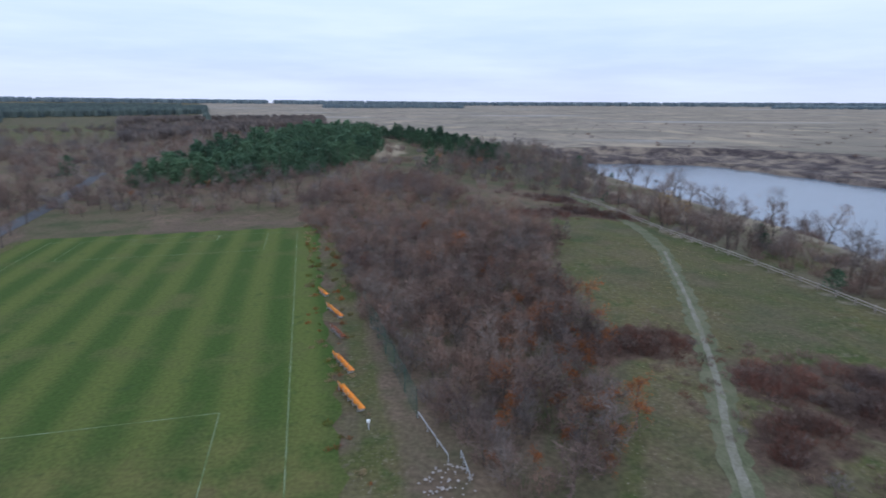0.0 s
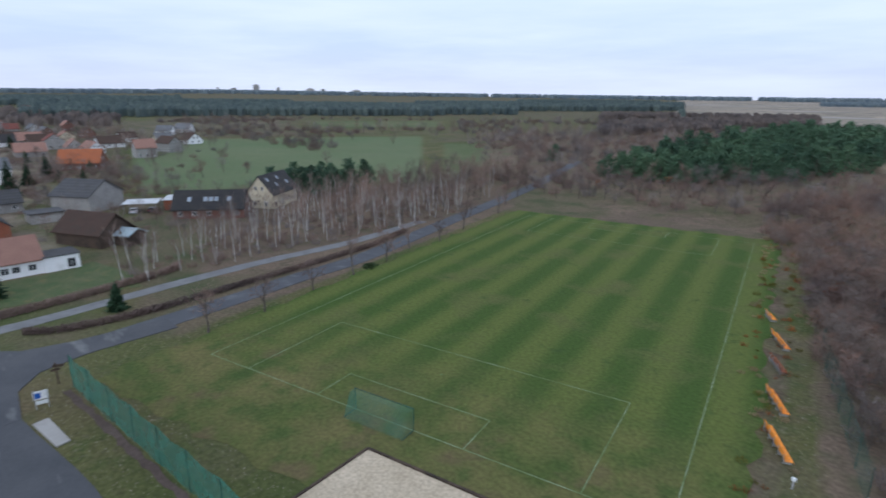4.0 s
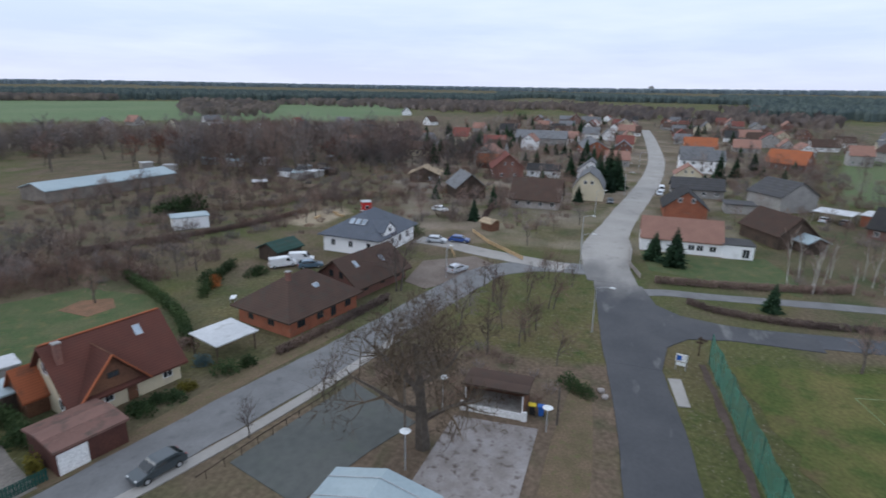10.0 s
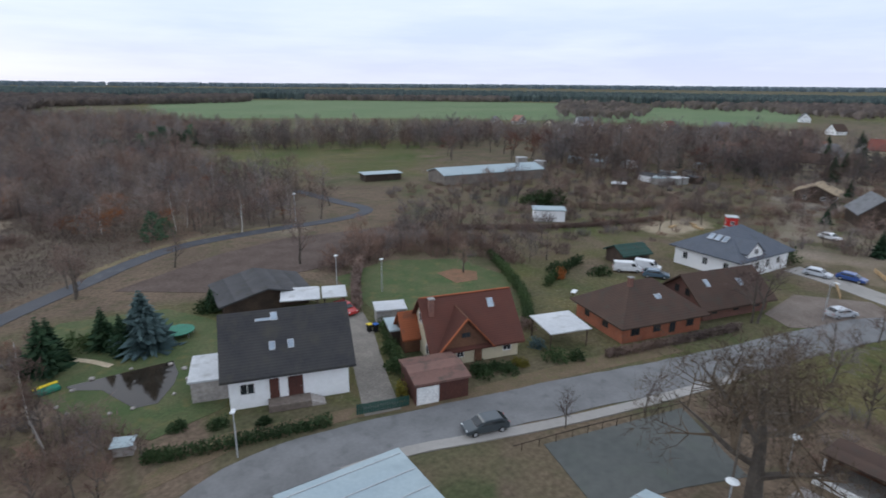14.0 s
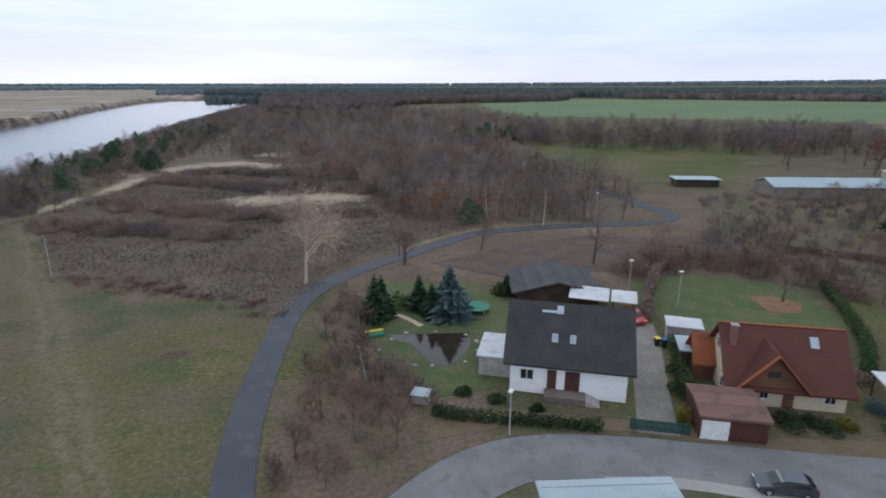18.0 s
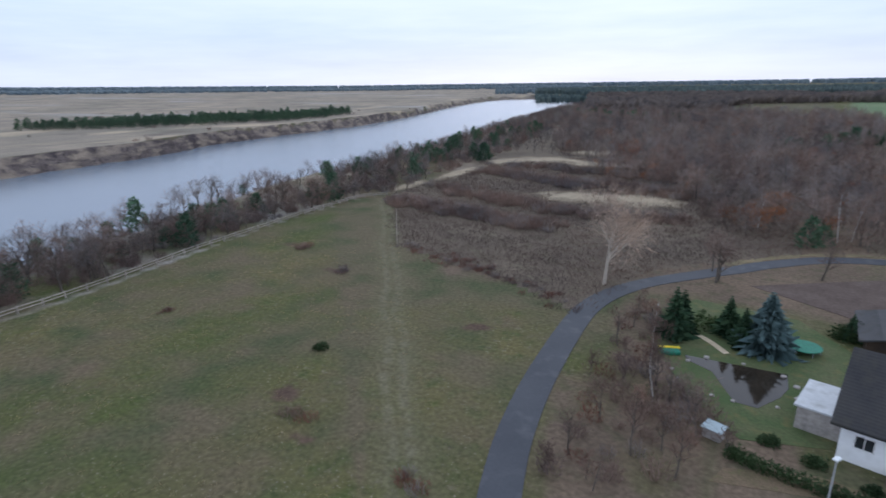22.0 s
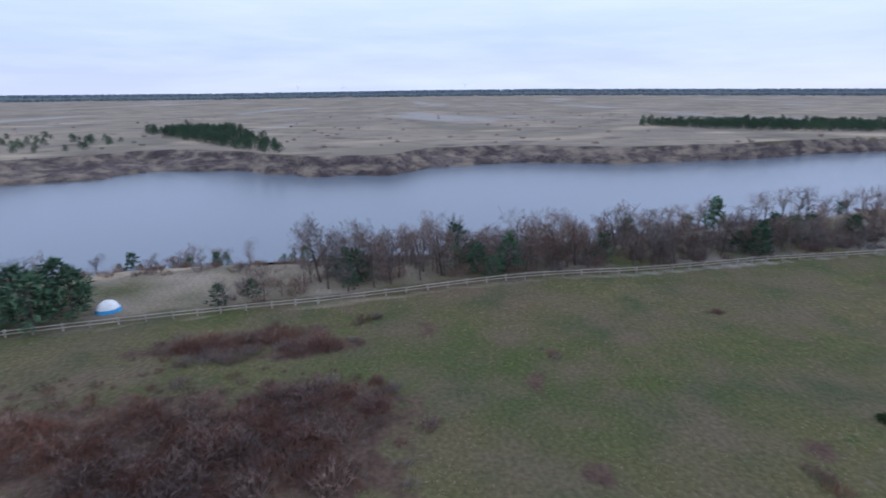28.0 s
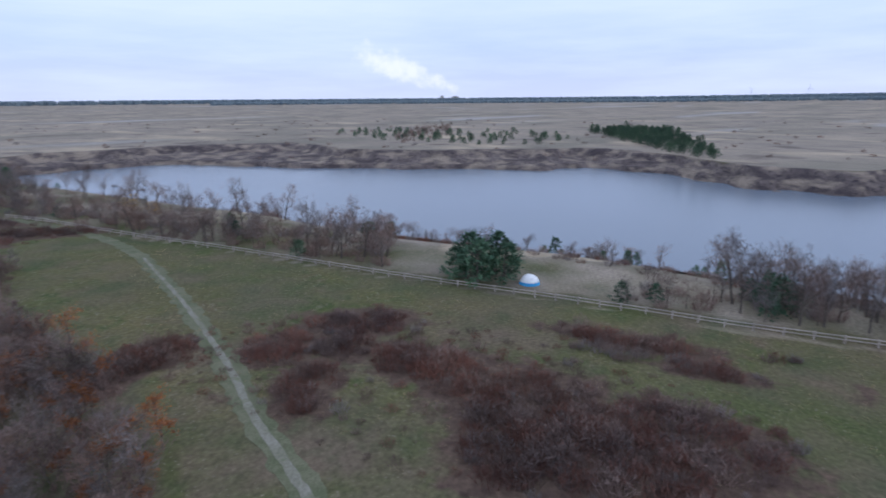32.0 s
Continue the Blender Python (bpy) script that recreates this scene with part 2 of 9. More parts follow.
M_OLD_PLASTER = surface("old_plaster", (0.24, 0.21, 0.18), (0.17, 0.15, 0.135), 0.4, 3.0, 0.9, bump=0.15, dirt=(0.12, 0.10, 0.09))
M_BRICK = surface("red_brick", (0.33, 0.12, 0.07), (0.27, 0.10, 0.06), 0.6, 7.0, 0.85, bump=0.2, vary=0.1, dirt=(0.25, 0.13, 0.09))
M_BRICK_OLD = surface("old_brick", (0.22, 0.11, 0.085), (0.17, 0.095, 0.08), 0.6, 7.0, 0.85, bump=0.2, vary=0.15)
M_DARKWOOD = surface("dark_boards", (0.05, 0.038, 0.03), (0.085, 0.06, 0.045), 0.5, 6.0, 0.8, bump=0.25, vary=0.2)
M_GARAGE = surface("red_brown_boards", (0.10, 0.042, 0.032), (0.075, 0.034, 0.028), 0.5, 6.0, 0.8, bump=0.2)
M_CLAY = surface("rusty_clay", (0.235, 0.125, 0.075), (0.17, 0.105, 0.062), 0.6, 4.0, 0.95, bump=0.4)
M_DARK_GREEN = surface("dark_green_paint", (0.018, 0.075, 0.06), (0.015, 0.06, 0.05), 0.6, 4.0, 0.6, bump=0.05)
M_BROWN_GRAVEL = surface("brown_gravel", (0.15, 0.12, 0.10), (0.20, 0.165, 0.14), 0.3, 3.0, 0.95, bump=0.3)
M_BROWNWOOD = surface("brown_boards", (0.17, 0.085, 0.05), (0.12, 0.06, 0.04), 0.5, 6.0, 0.75, bump=0.25)
M_GREYWOOD = surface("weathered_wood", (0.36, 0.33, 0.30), (0.27, 0.245, 0.225), 0.6, 8.0, 0.85, bump=0.3, vary=0.15)
M_FENCE_WOOD = surface("silvered_fence_wood", (0.42, 0.37, 0.33), (0.32, 0.28, 0.25), 0.6, 8.0, 0.85, bump=0.3, vary=0.15)
M_TAN_WOOD = surface("new_timber", (0.50, 0.36, 0.20), (0.42, 0.30, 0.17), 0.6, 8.0, 0.8, bump=0.2, vary=0.1)
M_STONE = surface("field_stone", (0.42, 0.38, 0.35), (0.33, 0.30, 0.28), 0.8, 3.0, 0.9, bump=0.6)
M_METAL_ROOF = surface("blue_grey_sheet", (0.36, 0.43, 0.45), (0.31, 0.38, 0.41), 0.2, 3.0, 0.5, bump=0.1, dirt=(0.28, 0.34, 0.36), grain=0.06)
M_WHITE_SHEET = surface("pale_sheet_roof", (0.58, 0.59, 0.60), (0.49, 0.50, 0.51), 0.3, 3.0, 0.7, bump=0.05, dirt=(0.36, 0.36, 0.355), grain=0.08)
M_LAMP = surface("galvanised_steel", (0.48, 0.49, 0.50), (0.40, 0.41, 0.42), 1.0, 8.0, 0.5, 0.3, bump=0.05)
M_LAMP_HEAD = surface("white_lamp_housing", (0.78, 0.80, 0.80), (0.70, 0.72, 0.72), 1.0, 8.0, 0.4, bump=0.05)
M_WHITE_LINE = surface("chalk_line", (0.22, 0.27, 0.16), (0.11, 0.155, 0.055), 0.4, 3.0, 0.9, bump=0.1)
M_WHITE_PAINT = surface("white_paint", (0.80, 0.80, 0.79), (0.74, 0.74, 0.73), 0.6, 6.0, 0.6, bump=0.05)
M_ORANGE = surface("orange_paint", (0.85, 0.30, 0.03), (0.75, 0.24, 0.03), 0.5, 4.0, 0.6, bump=0.1, vary=0.15)
M_RUST = surface("rusty_orange_paint", (0.30, 0.10, 0.04), (0.22, 0.08, 0.04), 0.5, 4.0, 0.8, bump=0.2)
M_RED = surface("red_paint", (0.55, 0.04, 0.035), (0.48, 0.035, 0.03), 0.5, 4.0, 0.5, bump=0.05)
M_BLUE = surface("blue_plastic", (0.03, 0.12, 0.42), (0.025, 0.10, 0.36), 0.5, 4.0, 0.5, bump=0.05)
M_YELLOW = surface("yellow_plastic", (0.72, 0.55, 0.03), (0.66, 0.5, 0.03), 0.5, 4.0, 0.5, bump=0.05)
M_GREEN_PLASTIC = surface("green_plastic", (0.03, 0.20, 0.13), (0.03, 0.17, 0.11), 0.5, 4.0, 0.6, bump=0.05)
M_BLACK = surface("black_rubber", (0.02, 0.02, 0.02), (0.03, 0.03, 0.03), 1.0, 8.0, 0.8, bump=0.05)
M_DARK_SOIL = surface("bare_soil", (0.085, 0.06, 0.05), (0.115, 0.085, 0.07), 0.3, 2.0, 0.95, bump=0.6)
M_LEAF_LITTER = surface("leaf_litter", (0.165, 0.118, 0.076), (0.122, 0.098, 0.055), 0.5, 5.0, 0.95, bump=0.5, dirt=(0.12, 0.12, 0.05))
M_GRAVEL = surface("gravel_drive", (0.25, 0.225, 0.195), (0.195, 0.175, 0.152), 0.4, 4.0, 0.95, bump=0.5, dirt=(0.19, 0.18, 0.15))
M_LAWN = surface("lawn", (0.062, 0.094, 0.034), (0.10, 0.108, 0.05), 0.25, 3.0, 0.95, bump=0.5, dirt=(0.14, 0.12, 0.05))

M_ROOF_DARK = roofing("anthracite_tiles", (0.045, 0.045, 0.048), (0.065, 0.062, 0.06))
M_ROOF_RED = roofing("red_brown_tiles", (0.130, 0.054, 0.041), (0.102, 0.046, 0.037), dirt=(0.10, 0.05, 0.04))
M_ROOF_BROWN = roofing("brown_tiles", (0.10, 0.066, 0.052), (0.08, 0.055, 0.045))
M_VERGE = roofing("orange_red_verge", (0.36, 0.115, 0.055), (0.30, 0.10, 0.05))
M_ROOF_ORANGE = roofing("orange_tiles", (0.40, 0.135, 0.062), (0.33, 0.115, 0.06), dirt=(0.20, 0.10, 0.07))
M_ROOF_PINK = roofing("faded_pink_tiles", (0.35, 0.20, 0.155), (0.29, 0.165, 0.13), dirt=(0.27, 0.16, 0.125))
M_ROOF_MAROON = roofing("maroon_tiles", (0.235, 0.09, 0.072), (0.195, 0.08, 0.066), dirt=(0.17, 0.07, 0.06))
M_ROOF_GREY = roofing("grey_tiles", (0.165, 0.17, 0.178), (0.205, 0.207, 0.213))
M_ROOF_BLUE = roofing("blue_grey_tiles", (0.11, 0.125, 0.15), (0.14, 0.15, 0.175), dirt=(0.10, 0.11, 0.12))
M_ROOF_FELT = roofing("felt_sheets", (0.075, 0.075, 0.078), (0.098, 0.096, 0.098), course=1.0)
M_ROOF_GREEN = roofing("dark_green_sheets", (0.035, 0.07, 0.058), (0.045, 0.082, 0.07), course=0.8)
M_ROOF_TAN = roofing("straw_tan_sheets", (0.42, 0.33, 0.22), (0.36, 0.28, 0.19), course=0.8)

M_BARK = surface("bark", (0.095, 0.08, 0.068), (0.14, 0.12, 0.10), 2.0, 14.0, 0.95, bump=0.6, vary=0.2)
M_BIRCH_BARK = surface("birch_bark", (0.62, 0.60, 0.56), (0.45, 0.43, 0.40), 1.5, 5.0, 0.85, bump=0.3, dirt=(0.10, 0.09, 0.085), vary=0.12)
M_PALE_BARK = surface("pale_dead_bark", (0.52, 0.45, 0.37), (0.42, 0.36, 0.30), 1.5, 8.0, 0.9, bump=0.4)
M_TWIGS = foliage("brown_twigs", (0.150, 0.112, 0.098), (0.238, 0.184, 0.162))
M_TWIGS_WARM = foliage("warm_brown_twigs", (0.168, 0.112, 0.090), (0.256, 0.178, 0.146))
M_TWIGS_OAK = foliage("oak_twigs", (0.085, 0.070, 0.052), (0.14, 0.112, 0.082))
# bare-twig grey, pushed a little cooler to hold some distance haze
M_TWIGS_GREY = foliage("grey_twigs", (0.160, 0.146, 0.142), (0.24, 0.220, 0.214))
M_TWIGS_RED = foliage("red_brown_twigs", (0.124, 0.060, 0.047), (0.20, 0.106, 0.082))
M_TWIGS_DARK = foliage("dark_brown_twigs", (0.110, 0.080, 0.070), (0.175, 0.128, 0.110))
M_TWIGS_BIRCH = foliage("birch_twigs", (0.175, 0.130, 0.11), (0.255, 0.20, 0.175))
M_TWIGS_PALE = foliage("pale_dead_twigs", (0.30, 0.245, 0.20), (0.40, 0.33, 0.275))
M_LEAF_RUST = foliage("rust_leaves", (0.23, 0.085, 0.03), (0.33, 0.13, 0.045))
M_LEAF_YELLOW = foliage("yellow_leaves", (0.36, 0.22, 0.035), (0.28, 0.15, 0.03))
M_NEEDLES = foliage("pine_needles", (0.048, 0.100, 0.062), (0.09, 0.155, 0.095))
M_NEEDLES_DARK = foliage("spruce_needles", (0.02, 0.048, 0.028), (0.042, 0.078, 0.042))
M_NEEDLES_BLUE = foliage("blue_spruce_needles", (0.07, 0.12, 0.13), (0.11, 0.17, 0.18))
M_EVERGREEN = foliage("evergreen_leaves", (0.034, 0.062, 0.026), (0.062, 0.098, 0.042))
# Distance haze painted into both forest colours: bluish, and paler for the far one
M_FAR_FOREST_HAZY = foliage("far_forest", (0.118, 0.158, 0.185), (0.138, 0.178, 0.202), vary=0.1)
M_MID_FOREST_HAZY = foliage("hazy_mid_forest", (0.070, 0.098, 0.098), (0.092, 0.122, 0.118), vary=0.1)
# twig grey-brown with some distance haze mixed into the tone
M_WOOD_MIST = foliage("grey_brown_twigs", (0.142, 0.124, 0.116), (0.215, 0.190, 0.178))
M_DULL_STRAW = foliage("dull_straw", (0.22, 0.19, 0.11), (0.32, 0.27, 0.17))
M_POND = glass_water("pond_water")
M_FAR_SCRUB = foliage("far_bare_wood", (0.165, 0.142, 0.132), (0.22, 0.192, 0.178), vary=0.1)
M_GOLDEN = foliage("yellow_green_leaves", (0.11, 0.105, 0.022), (0.19, 0.17, 0.035))
M_DRY_GRASS = foliage("dry_grass", (0.30, 0.24, 0.14), (0.40, 0.32, 0.20))


def glass(name, tint, rough=0.06):
    m, nt, bsdf = material(name)
    nt.links.new(mixed(nt, noisy(nt, 0.5), tint, tuple(c * 1.8 for c in tint)), bsdf.inputs["Base Color"])
    bsdf.inputs["Roughness"].default_value = rough
    bsdf.inputs["Specular IOR Level"].default_value = 0.6
    return m


M_PANE = glass("window_glass", (0.02, 0.024, 0.028))
M_SKYLIGHT = glass("skylight_glass", (0.22, 0.26, 0.30), 0.03)
M_CAR_GLASS = glass("car_glass", (0.015, 0.018, 0.02), 0.04)


def paint(name, col):
    m, nt, bsdf = material(name)
    nt.links.new(mixed(nt, noisy(nt, 1.2), col, tuple(c * 0.9 for c in col)), bsdf.inputs["Base Color"])
    bsdf.inputs["Roughness"].default_value = 0.3
    bsdf.inputs["Coat Weight"].default_value = 0.5
    return m


M_CAR = {"white": paint("white_car_paint", (0.78, 0.79, 0.80)), "silver": paint("silver_car_paint", (0.55, 0.58, 0.62)),
         "blue": paint("blue_car_paint", (0.03, 0.08, 0.28)), "dark": paint("dark_grey_car_paint", (0.05, 0.065, 0.075)),
         "red": paint("red_car_paint", (0.45, 0.03, 0.025)), "steel": paint("steel_blue_car_paint", (0.10, 0.16, 0.22))}

# netting: open mesh, mostly air
def netting(name, lo, hi):
    m, nt, bsdf = material(name)
    bsdf.inputs["Base Color"].default_value = (0.045, 0.20, 0.145, 1)
    bsdf.inputs["Roughness"].default_value = 0.8
    clear = nt.nodes.new("ShaderNodeBsdfTransparent")
    mix = nt.nodes.new("ShaderNodeMixShader")
    scale = nt.nodes.new("ShaderNodeMapRange")
    scale.inputs["To Min"].default_value, scale.inputs["To Max"].default_value = lo, hi
    nt.links.new(noisy(nt, 0.5, 0.3, 0.7), scale.inputs["Value"])
    nt.links.new(scale.outputs[0], mix.inputs[0])
    nt.links.new(clear.outputs[0], mix.inputs[1])
    nt.links.new(bsdf.outputs[0], mix.inputs[2])
    nt.links.new(mix.outputs[0], nt.nodes["Material Output"].inputs["Surface"])
    return m


M_NET = netting("green_netting", 0.5, 0.78)
M_GOAL_NET = netting("thin_green_netting", 0.16, 0.34)
M_SIDE_NET = netting("fine_green_netting", 0.12, 0.3)

# water: dark, softly rippled
M_WATER, wa_nt, wa_bsdf = material("lake_water")
wa_bsdf.inputs["Base Color"].default_value = (0.15, 0.18, 0.22, 1)
wa_bsdf.inputs["Roughness"].default_value = 0.22
wa_bsdf.inputs["IOR"].default_value = 1.31
bumped(wa_nt, wa_bsdf, noisy(wa_nt, 0.9, 0.2, 0.8, stretch=(1, 0.5, 1)), 0.28, 0.12)


# ---- the lie of the land ----
def smooth(a, b, x):
    t = np.clip((x - a) / (b - a), 0, 1)
    return t * t * (3 - 2 * t)


# lake shores: bearing (right of the first view), near shore, far shore
LAKE = np.array(((9.5, 365, 365), (12, 330, 385), (16, 290, 393), (20, 262, 398), (25, 235, 403), (33, 205, 370), (38, 190, 347),
                 (47, 171, 332), (56, 158, 328), (62, 152, 326), (66, 149, 344), (74, 145, 324), (81, 143, 285), (89, 142, 283),
                 (93, 144, 314), (101, 150, 332), (112, 163, 337), (122, 186, 379), (129, 212, 451), (138, 263, 540),
                 (143, 305, 615), (147, 345, 735), (149.4, 372, 880), (152.4, 445, 1130), (155, 525, 1400), (157, 600, 1520), (160, 750, 1560), (163, 1000, 1500),
                 (165, 1320, 1320)))
# width of the slumped slope of the far bank by bearing
BANK_W = ((9.5, 17, 23, 30, 37, 39.5, 41.5, 50, 62, 70, 77, 88, 100, 108, 125, 165), (10, 34, 34, 66, 88, 66, 32, 22, 36, 30, 12, 14, 24, 12, 9, 10))
WATER_Z = -9.0
# the far land stands a little higher to the west and east: bearing, rise per thousand
FAR_RISE = ((-180, -160, -140, -100, -68, -30, 0, 52, 73, 94, 104, 142, 180), (0.5, 2.0, 4.5, 5.5, 8.5, 3.0, -0.5, 1.5, 2.5, 6.0, 6.5, 1.0, 0.5))


def waves(x, y, size, seed=0.0):
    """A cheap smooth unevenness, about -1 to 1."""
    a, b = x / size + seed, y / size - seed * 1.7
    return (np.sin(a * 1.3 + 2 * np.sin(b * 0.7 + seed)) + np.sin(b * 1.1 + 1.7 * np.sin(a * 0.9 - seed))
            + 0.6 * np.sin(2.3 * a - 1.9 * b + 1.3 * np.sin(a + b))) / 2.6


def shores(az, r=None, x=0, y=0):
    near = np.interp(az, LAKE[:, 0], LAKE[:, 1])
    far = np.interp(az, LAKE[:, 0], LAKE[:, 2])
    inside = (az > LAKE[0, 0]) & (az < LAKE[-1, 0])
    return near, far, inside


def land(x, y):
    x, y = np.asarray(x, float), np.asarray(y, float)
    r, az = np.hypot(x, y), np.degrees(np.arctan2(x, y))
    hill = 11.5 * np.exp(-((x + 45) / 62) ** 2 / 2 - ((y - 300) / 70) ** 2 / 2)
    hill += 4.0 * np.exp(-((x - 2) / 34) ** 2 / 2 - ((y - 150) / 50) ** 2 / 2)
    soft = smooth(40, 160, r)
    z = hill + soft * (0.35 * waves(x, y, 38) + 0.12 * waves(x, y, 9, 2.0))
    flat = smooth(0, 12, np.maximum(np.abs(x + 55) - 60, 0) + np.maximum(np.abs(y - 20) - 130, 0))
    z = z * np.where(x < 20, np.maximum(flat, smooth(150, 200, r)), 1)
    z = z + (6.0 + 0.0010 * np.interp(az, FAR_RISE[0], FAR_RISE[1]) * r) * smooth(700, 4200, r)
    near, far, inside = shores(az)
    width = np.minimum(np.interp(az, (138, 150), (48, 420)), near * 0.30)
    gully = 6.5 * waves(x, y, 15, 1.0) + 4.5 * waves(x, y, 6, 3.0) + 2.5 * waves(x, y, 3.1, 8.0)
    down = smooth(near - width, near + 3, r + 3.0 * waves(x, y, 17, 5.0))
    slope = np.interp(az, BANK_W[0], BANK_W[1])
    cut = r + gully * np.clip(slope / 28, 0.45, 1.3)
    step = 0.5 + 0.5 * waves(x, y, 11, 6.0)
    up = (0.42 * smooth(far - 1, far + 5, r + 0.7 * gully) + (0.10 + 0.12 * step) * smooth(far + 0.25 * slope, far + 0.55 * slope, cut)
          + (0.48 - 0.12 * step) * smooth(far + 0.62 * slope, far + slope + 1, cut))
    basin = down * (1 - up)
    z = np.where(inside, z * (1 - basin) - 11.0 * basin, z)
    return z


def ground_z(x, y):
    return float(land(x, y))


# ---- helpers for parts ----
def part(name, bm, mat, parent=None, label="", m=None):
    """One mesh object from a bmesh or a mesh, under a thing or a part."""
    if isinstance(bm, bmesh.types.BMesh):
        me = bpy.data.meshes.new(name)
        bm.to_mesh(me)
        bm.free()
    else:
        me = bm
    if mat and not me.materials:
        me.materials.append(mat)
    ob = new(name, me)
    if parent:
        ob.parent = parent
    if m is not None:
        ob.matrix_basis = m
    if label:
        ob["label"] = label
    return ob


def thing(name, m, label, category, group="", kind=""):
    ob = new(name)
    ob.matrix_basis = m
    ob.empty_display_size = 0.2
    return tagged(ob, label, category, group, kind)


def mesh_of(name, verts, faces, mat=None, smooth_faces=False):
    me = bpy.data.meshes.new(name)
    me.from_pydata([tuple(v) for v in verts], [], [tuple(f) for f in faces])
    if smooth_faces:
        me.polygons.foreach_set("use_smooth", [True] * len(me.polygons))
    me.update()
    if mat:
        me.materials.append(mat)
    return me


def add_box(bm, size, at=(0, 0, 0), m=None, bevel=0.0):
    r = bmesh.ops.create_cube(bm, size=1.0)
    vs = r["verts"]
    bmesh.ops.scale(bm, vec=size, verts=vs)
    if bevel:
        es = {e for v in vs for e in v.link_edges}
        out = bmesh.ops.bevel(bm, geom=list(es), offset=bevel, segments=1, affect="EDGES")
        vs = list({v for f in out["faces"] for v in f.verts} | {v for v in vs if v.is_valid})
    bmesh.ops.translate(bm, vec=at, verts=vs)
    if m is not None:
        bmesh.ops.transform(bm, matrix=m, verts=vs)
    return vs


def add_tube(bm, r1, r2, h, at=(0, 0, 0), sides=8, m=None):
    r = bmesh.ops.create_cone(bm, cap_ends=True, segments=sides, radius1=r1, radius2=r2, depth=h)
    vs = r["verts"]
    bmesh.ops.translate(bm, vec=(at[0], at[1], at[2] + h / 2), verts=vs)
    if m is not None:
        bmesh.ops.transform(bm, matrix=m, verts=vs)
    return vs


def box(size, at=(0, 0, 0), bevel=0.0, m=None):
    bm = bmesh.new()
    add_box(bm, size, at, m, bevel)
    return bm


def curve_points(pts, step=2.0):
    """A smooth line through the points (Catmull-Rom)."""
    p = [Vector(q) for q in pts]
    p = [p[0] * 2 - p[1]] + p + [p[-1] * 2 - p[-2]]
    out = []
    for i in range(1, len(p) - 2):
        n = max(2, int((p[i + 1] - p[i]).length / step))
        for k in range(n):
            t = k / n
            out.append(0.5 * (2 * p[i] + (p[i + 1] - p[i - 1]) * t + (2 * p[i - 1] - 5 * p[i] + 4 * p[i + 1] - p[i + 2]) * t * t
                              + (3 * p[i] - p[i - 1] - 3 * p[i + 1] + p[i + 2]) * t ** 3))
    out.append(p[-2])
    return out


def ribbon(name, pts, width, mat, lift, label, category, across=4, rag=0.0, step=2.0):
    """A road or path laid over the land, with a low edge at both sides. width: one number or one at each end."""
    line = curve_points(pts, step)
    w0, w1 = width if isinstance(width, tuple) else (width, width)
    rows = []
    for i, c in enumerate(line):
        d = (line[min(i + 1, len(line) - 1)] - line[max(i - 1, 0)]).normalized()
        n = Vector((-d.y, d.x))
        w = w0 + (w1 - w0) * i / (len(line) - 1)
        row = []
        for k in range(across + 1):
            s = (k / across - 0.5) * (w + (random.uniform(-rag, rag) if k in (0, across) else 0))
            q = c + n * s
            row.append((q.x, q.y, ground_z(q.x, q.y) + lift))
        a, b = row[0], row[-1]
        rows.append([(a[0], a[1], a[2] - 0.35)] + row + [(b[0], b[1], b[2] - 0.35)])
    k = across + 3
    verts = [v for row in rows for v in row]
    faces = [(i * k + j, i * k + j + 1, (i + 1) * k + j + 1, (i + 1) * k + j) for i in range(len(rows) - 1) for j in range(k - 1)]
    ob = new(name, mesh_of(name, verts, faces, mat))
    return tagged(ob, label, category, kind="structure")


def slab(name, corners, mat, lift, label, category, kind="structure", depth=0.3, div=1):
    """A flat paved or planted area with an edge."""
    bm = bmesh.new()
    top = [bm.verts.new((x, y, ground_z(x, y) + lift)) for x, y in corners]
    f = bm.faces.new(top)
    if f.normal.z < 0:
        f.normal_flip()
    out = bmesh.ops.extrude_face_region(bm, geom=[f])
    bmesh.ops.translate(bm, vec=(0, 0, -depth), verts=[v for v in out["geom"] if isinstance(v, bmesh.types.BMVert)])
    bmesh.ops.recalc_face_normals(bm, faces=bm.faces)
    ob = part(name, bm, mat)
    return tagged(ob, label, category, kind=kind)


# ---- ground: one sheet to the horizon ----
PITCH = pose(-65.5, 23.9, 0, 0, 0, 13.7)      # corner of the football pitch; x along the goal line, y along the touchline
PITCH_W, PITCH_L = 54.5, 100.0
TURNS = 880
RADII = np.concatenate(([0.0], np.geomspace(14, 255, 118), np.arange(257.5, 476, 2.2), np.geomspace(480, 1400, 56), np.geomspace(1440, 4900, 30)))


def boxed(x, lo, hi, feather):
    return smooth(lo - feather, lo + feather, x) * (1 - smooth(hi - feather, hi + feather, x))


def sector(az, r, a0, a1, r0, r1, fa=2.0, fr=0.06):
    return boxed(az, a0, a1, fa) * boxed(np.log(np.maximum(r, 1)), math.log(r0), math.log(r1), fr)


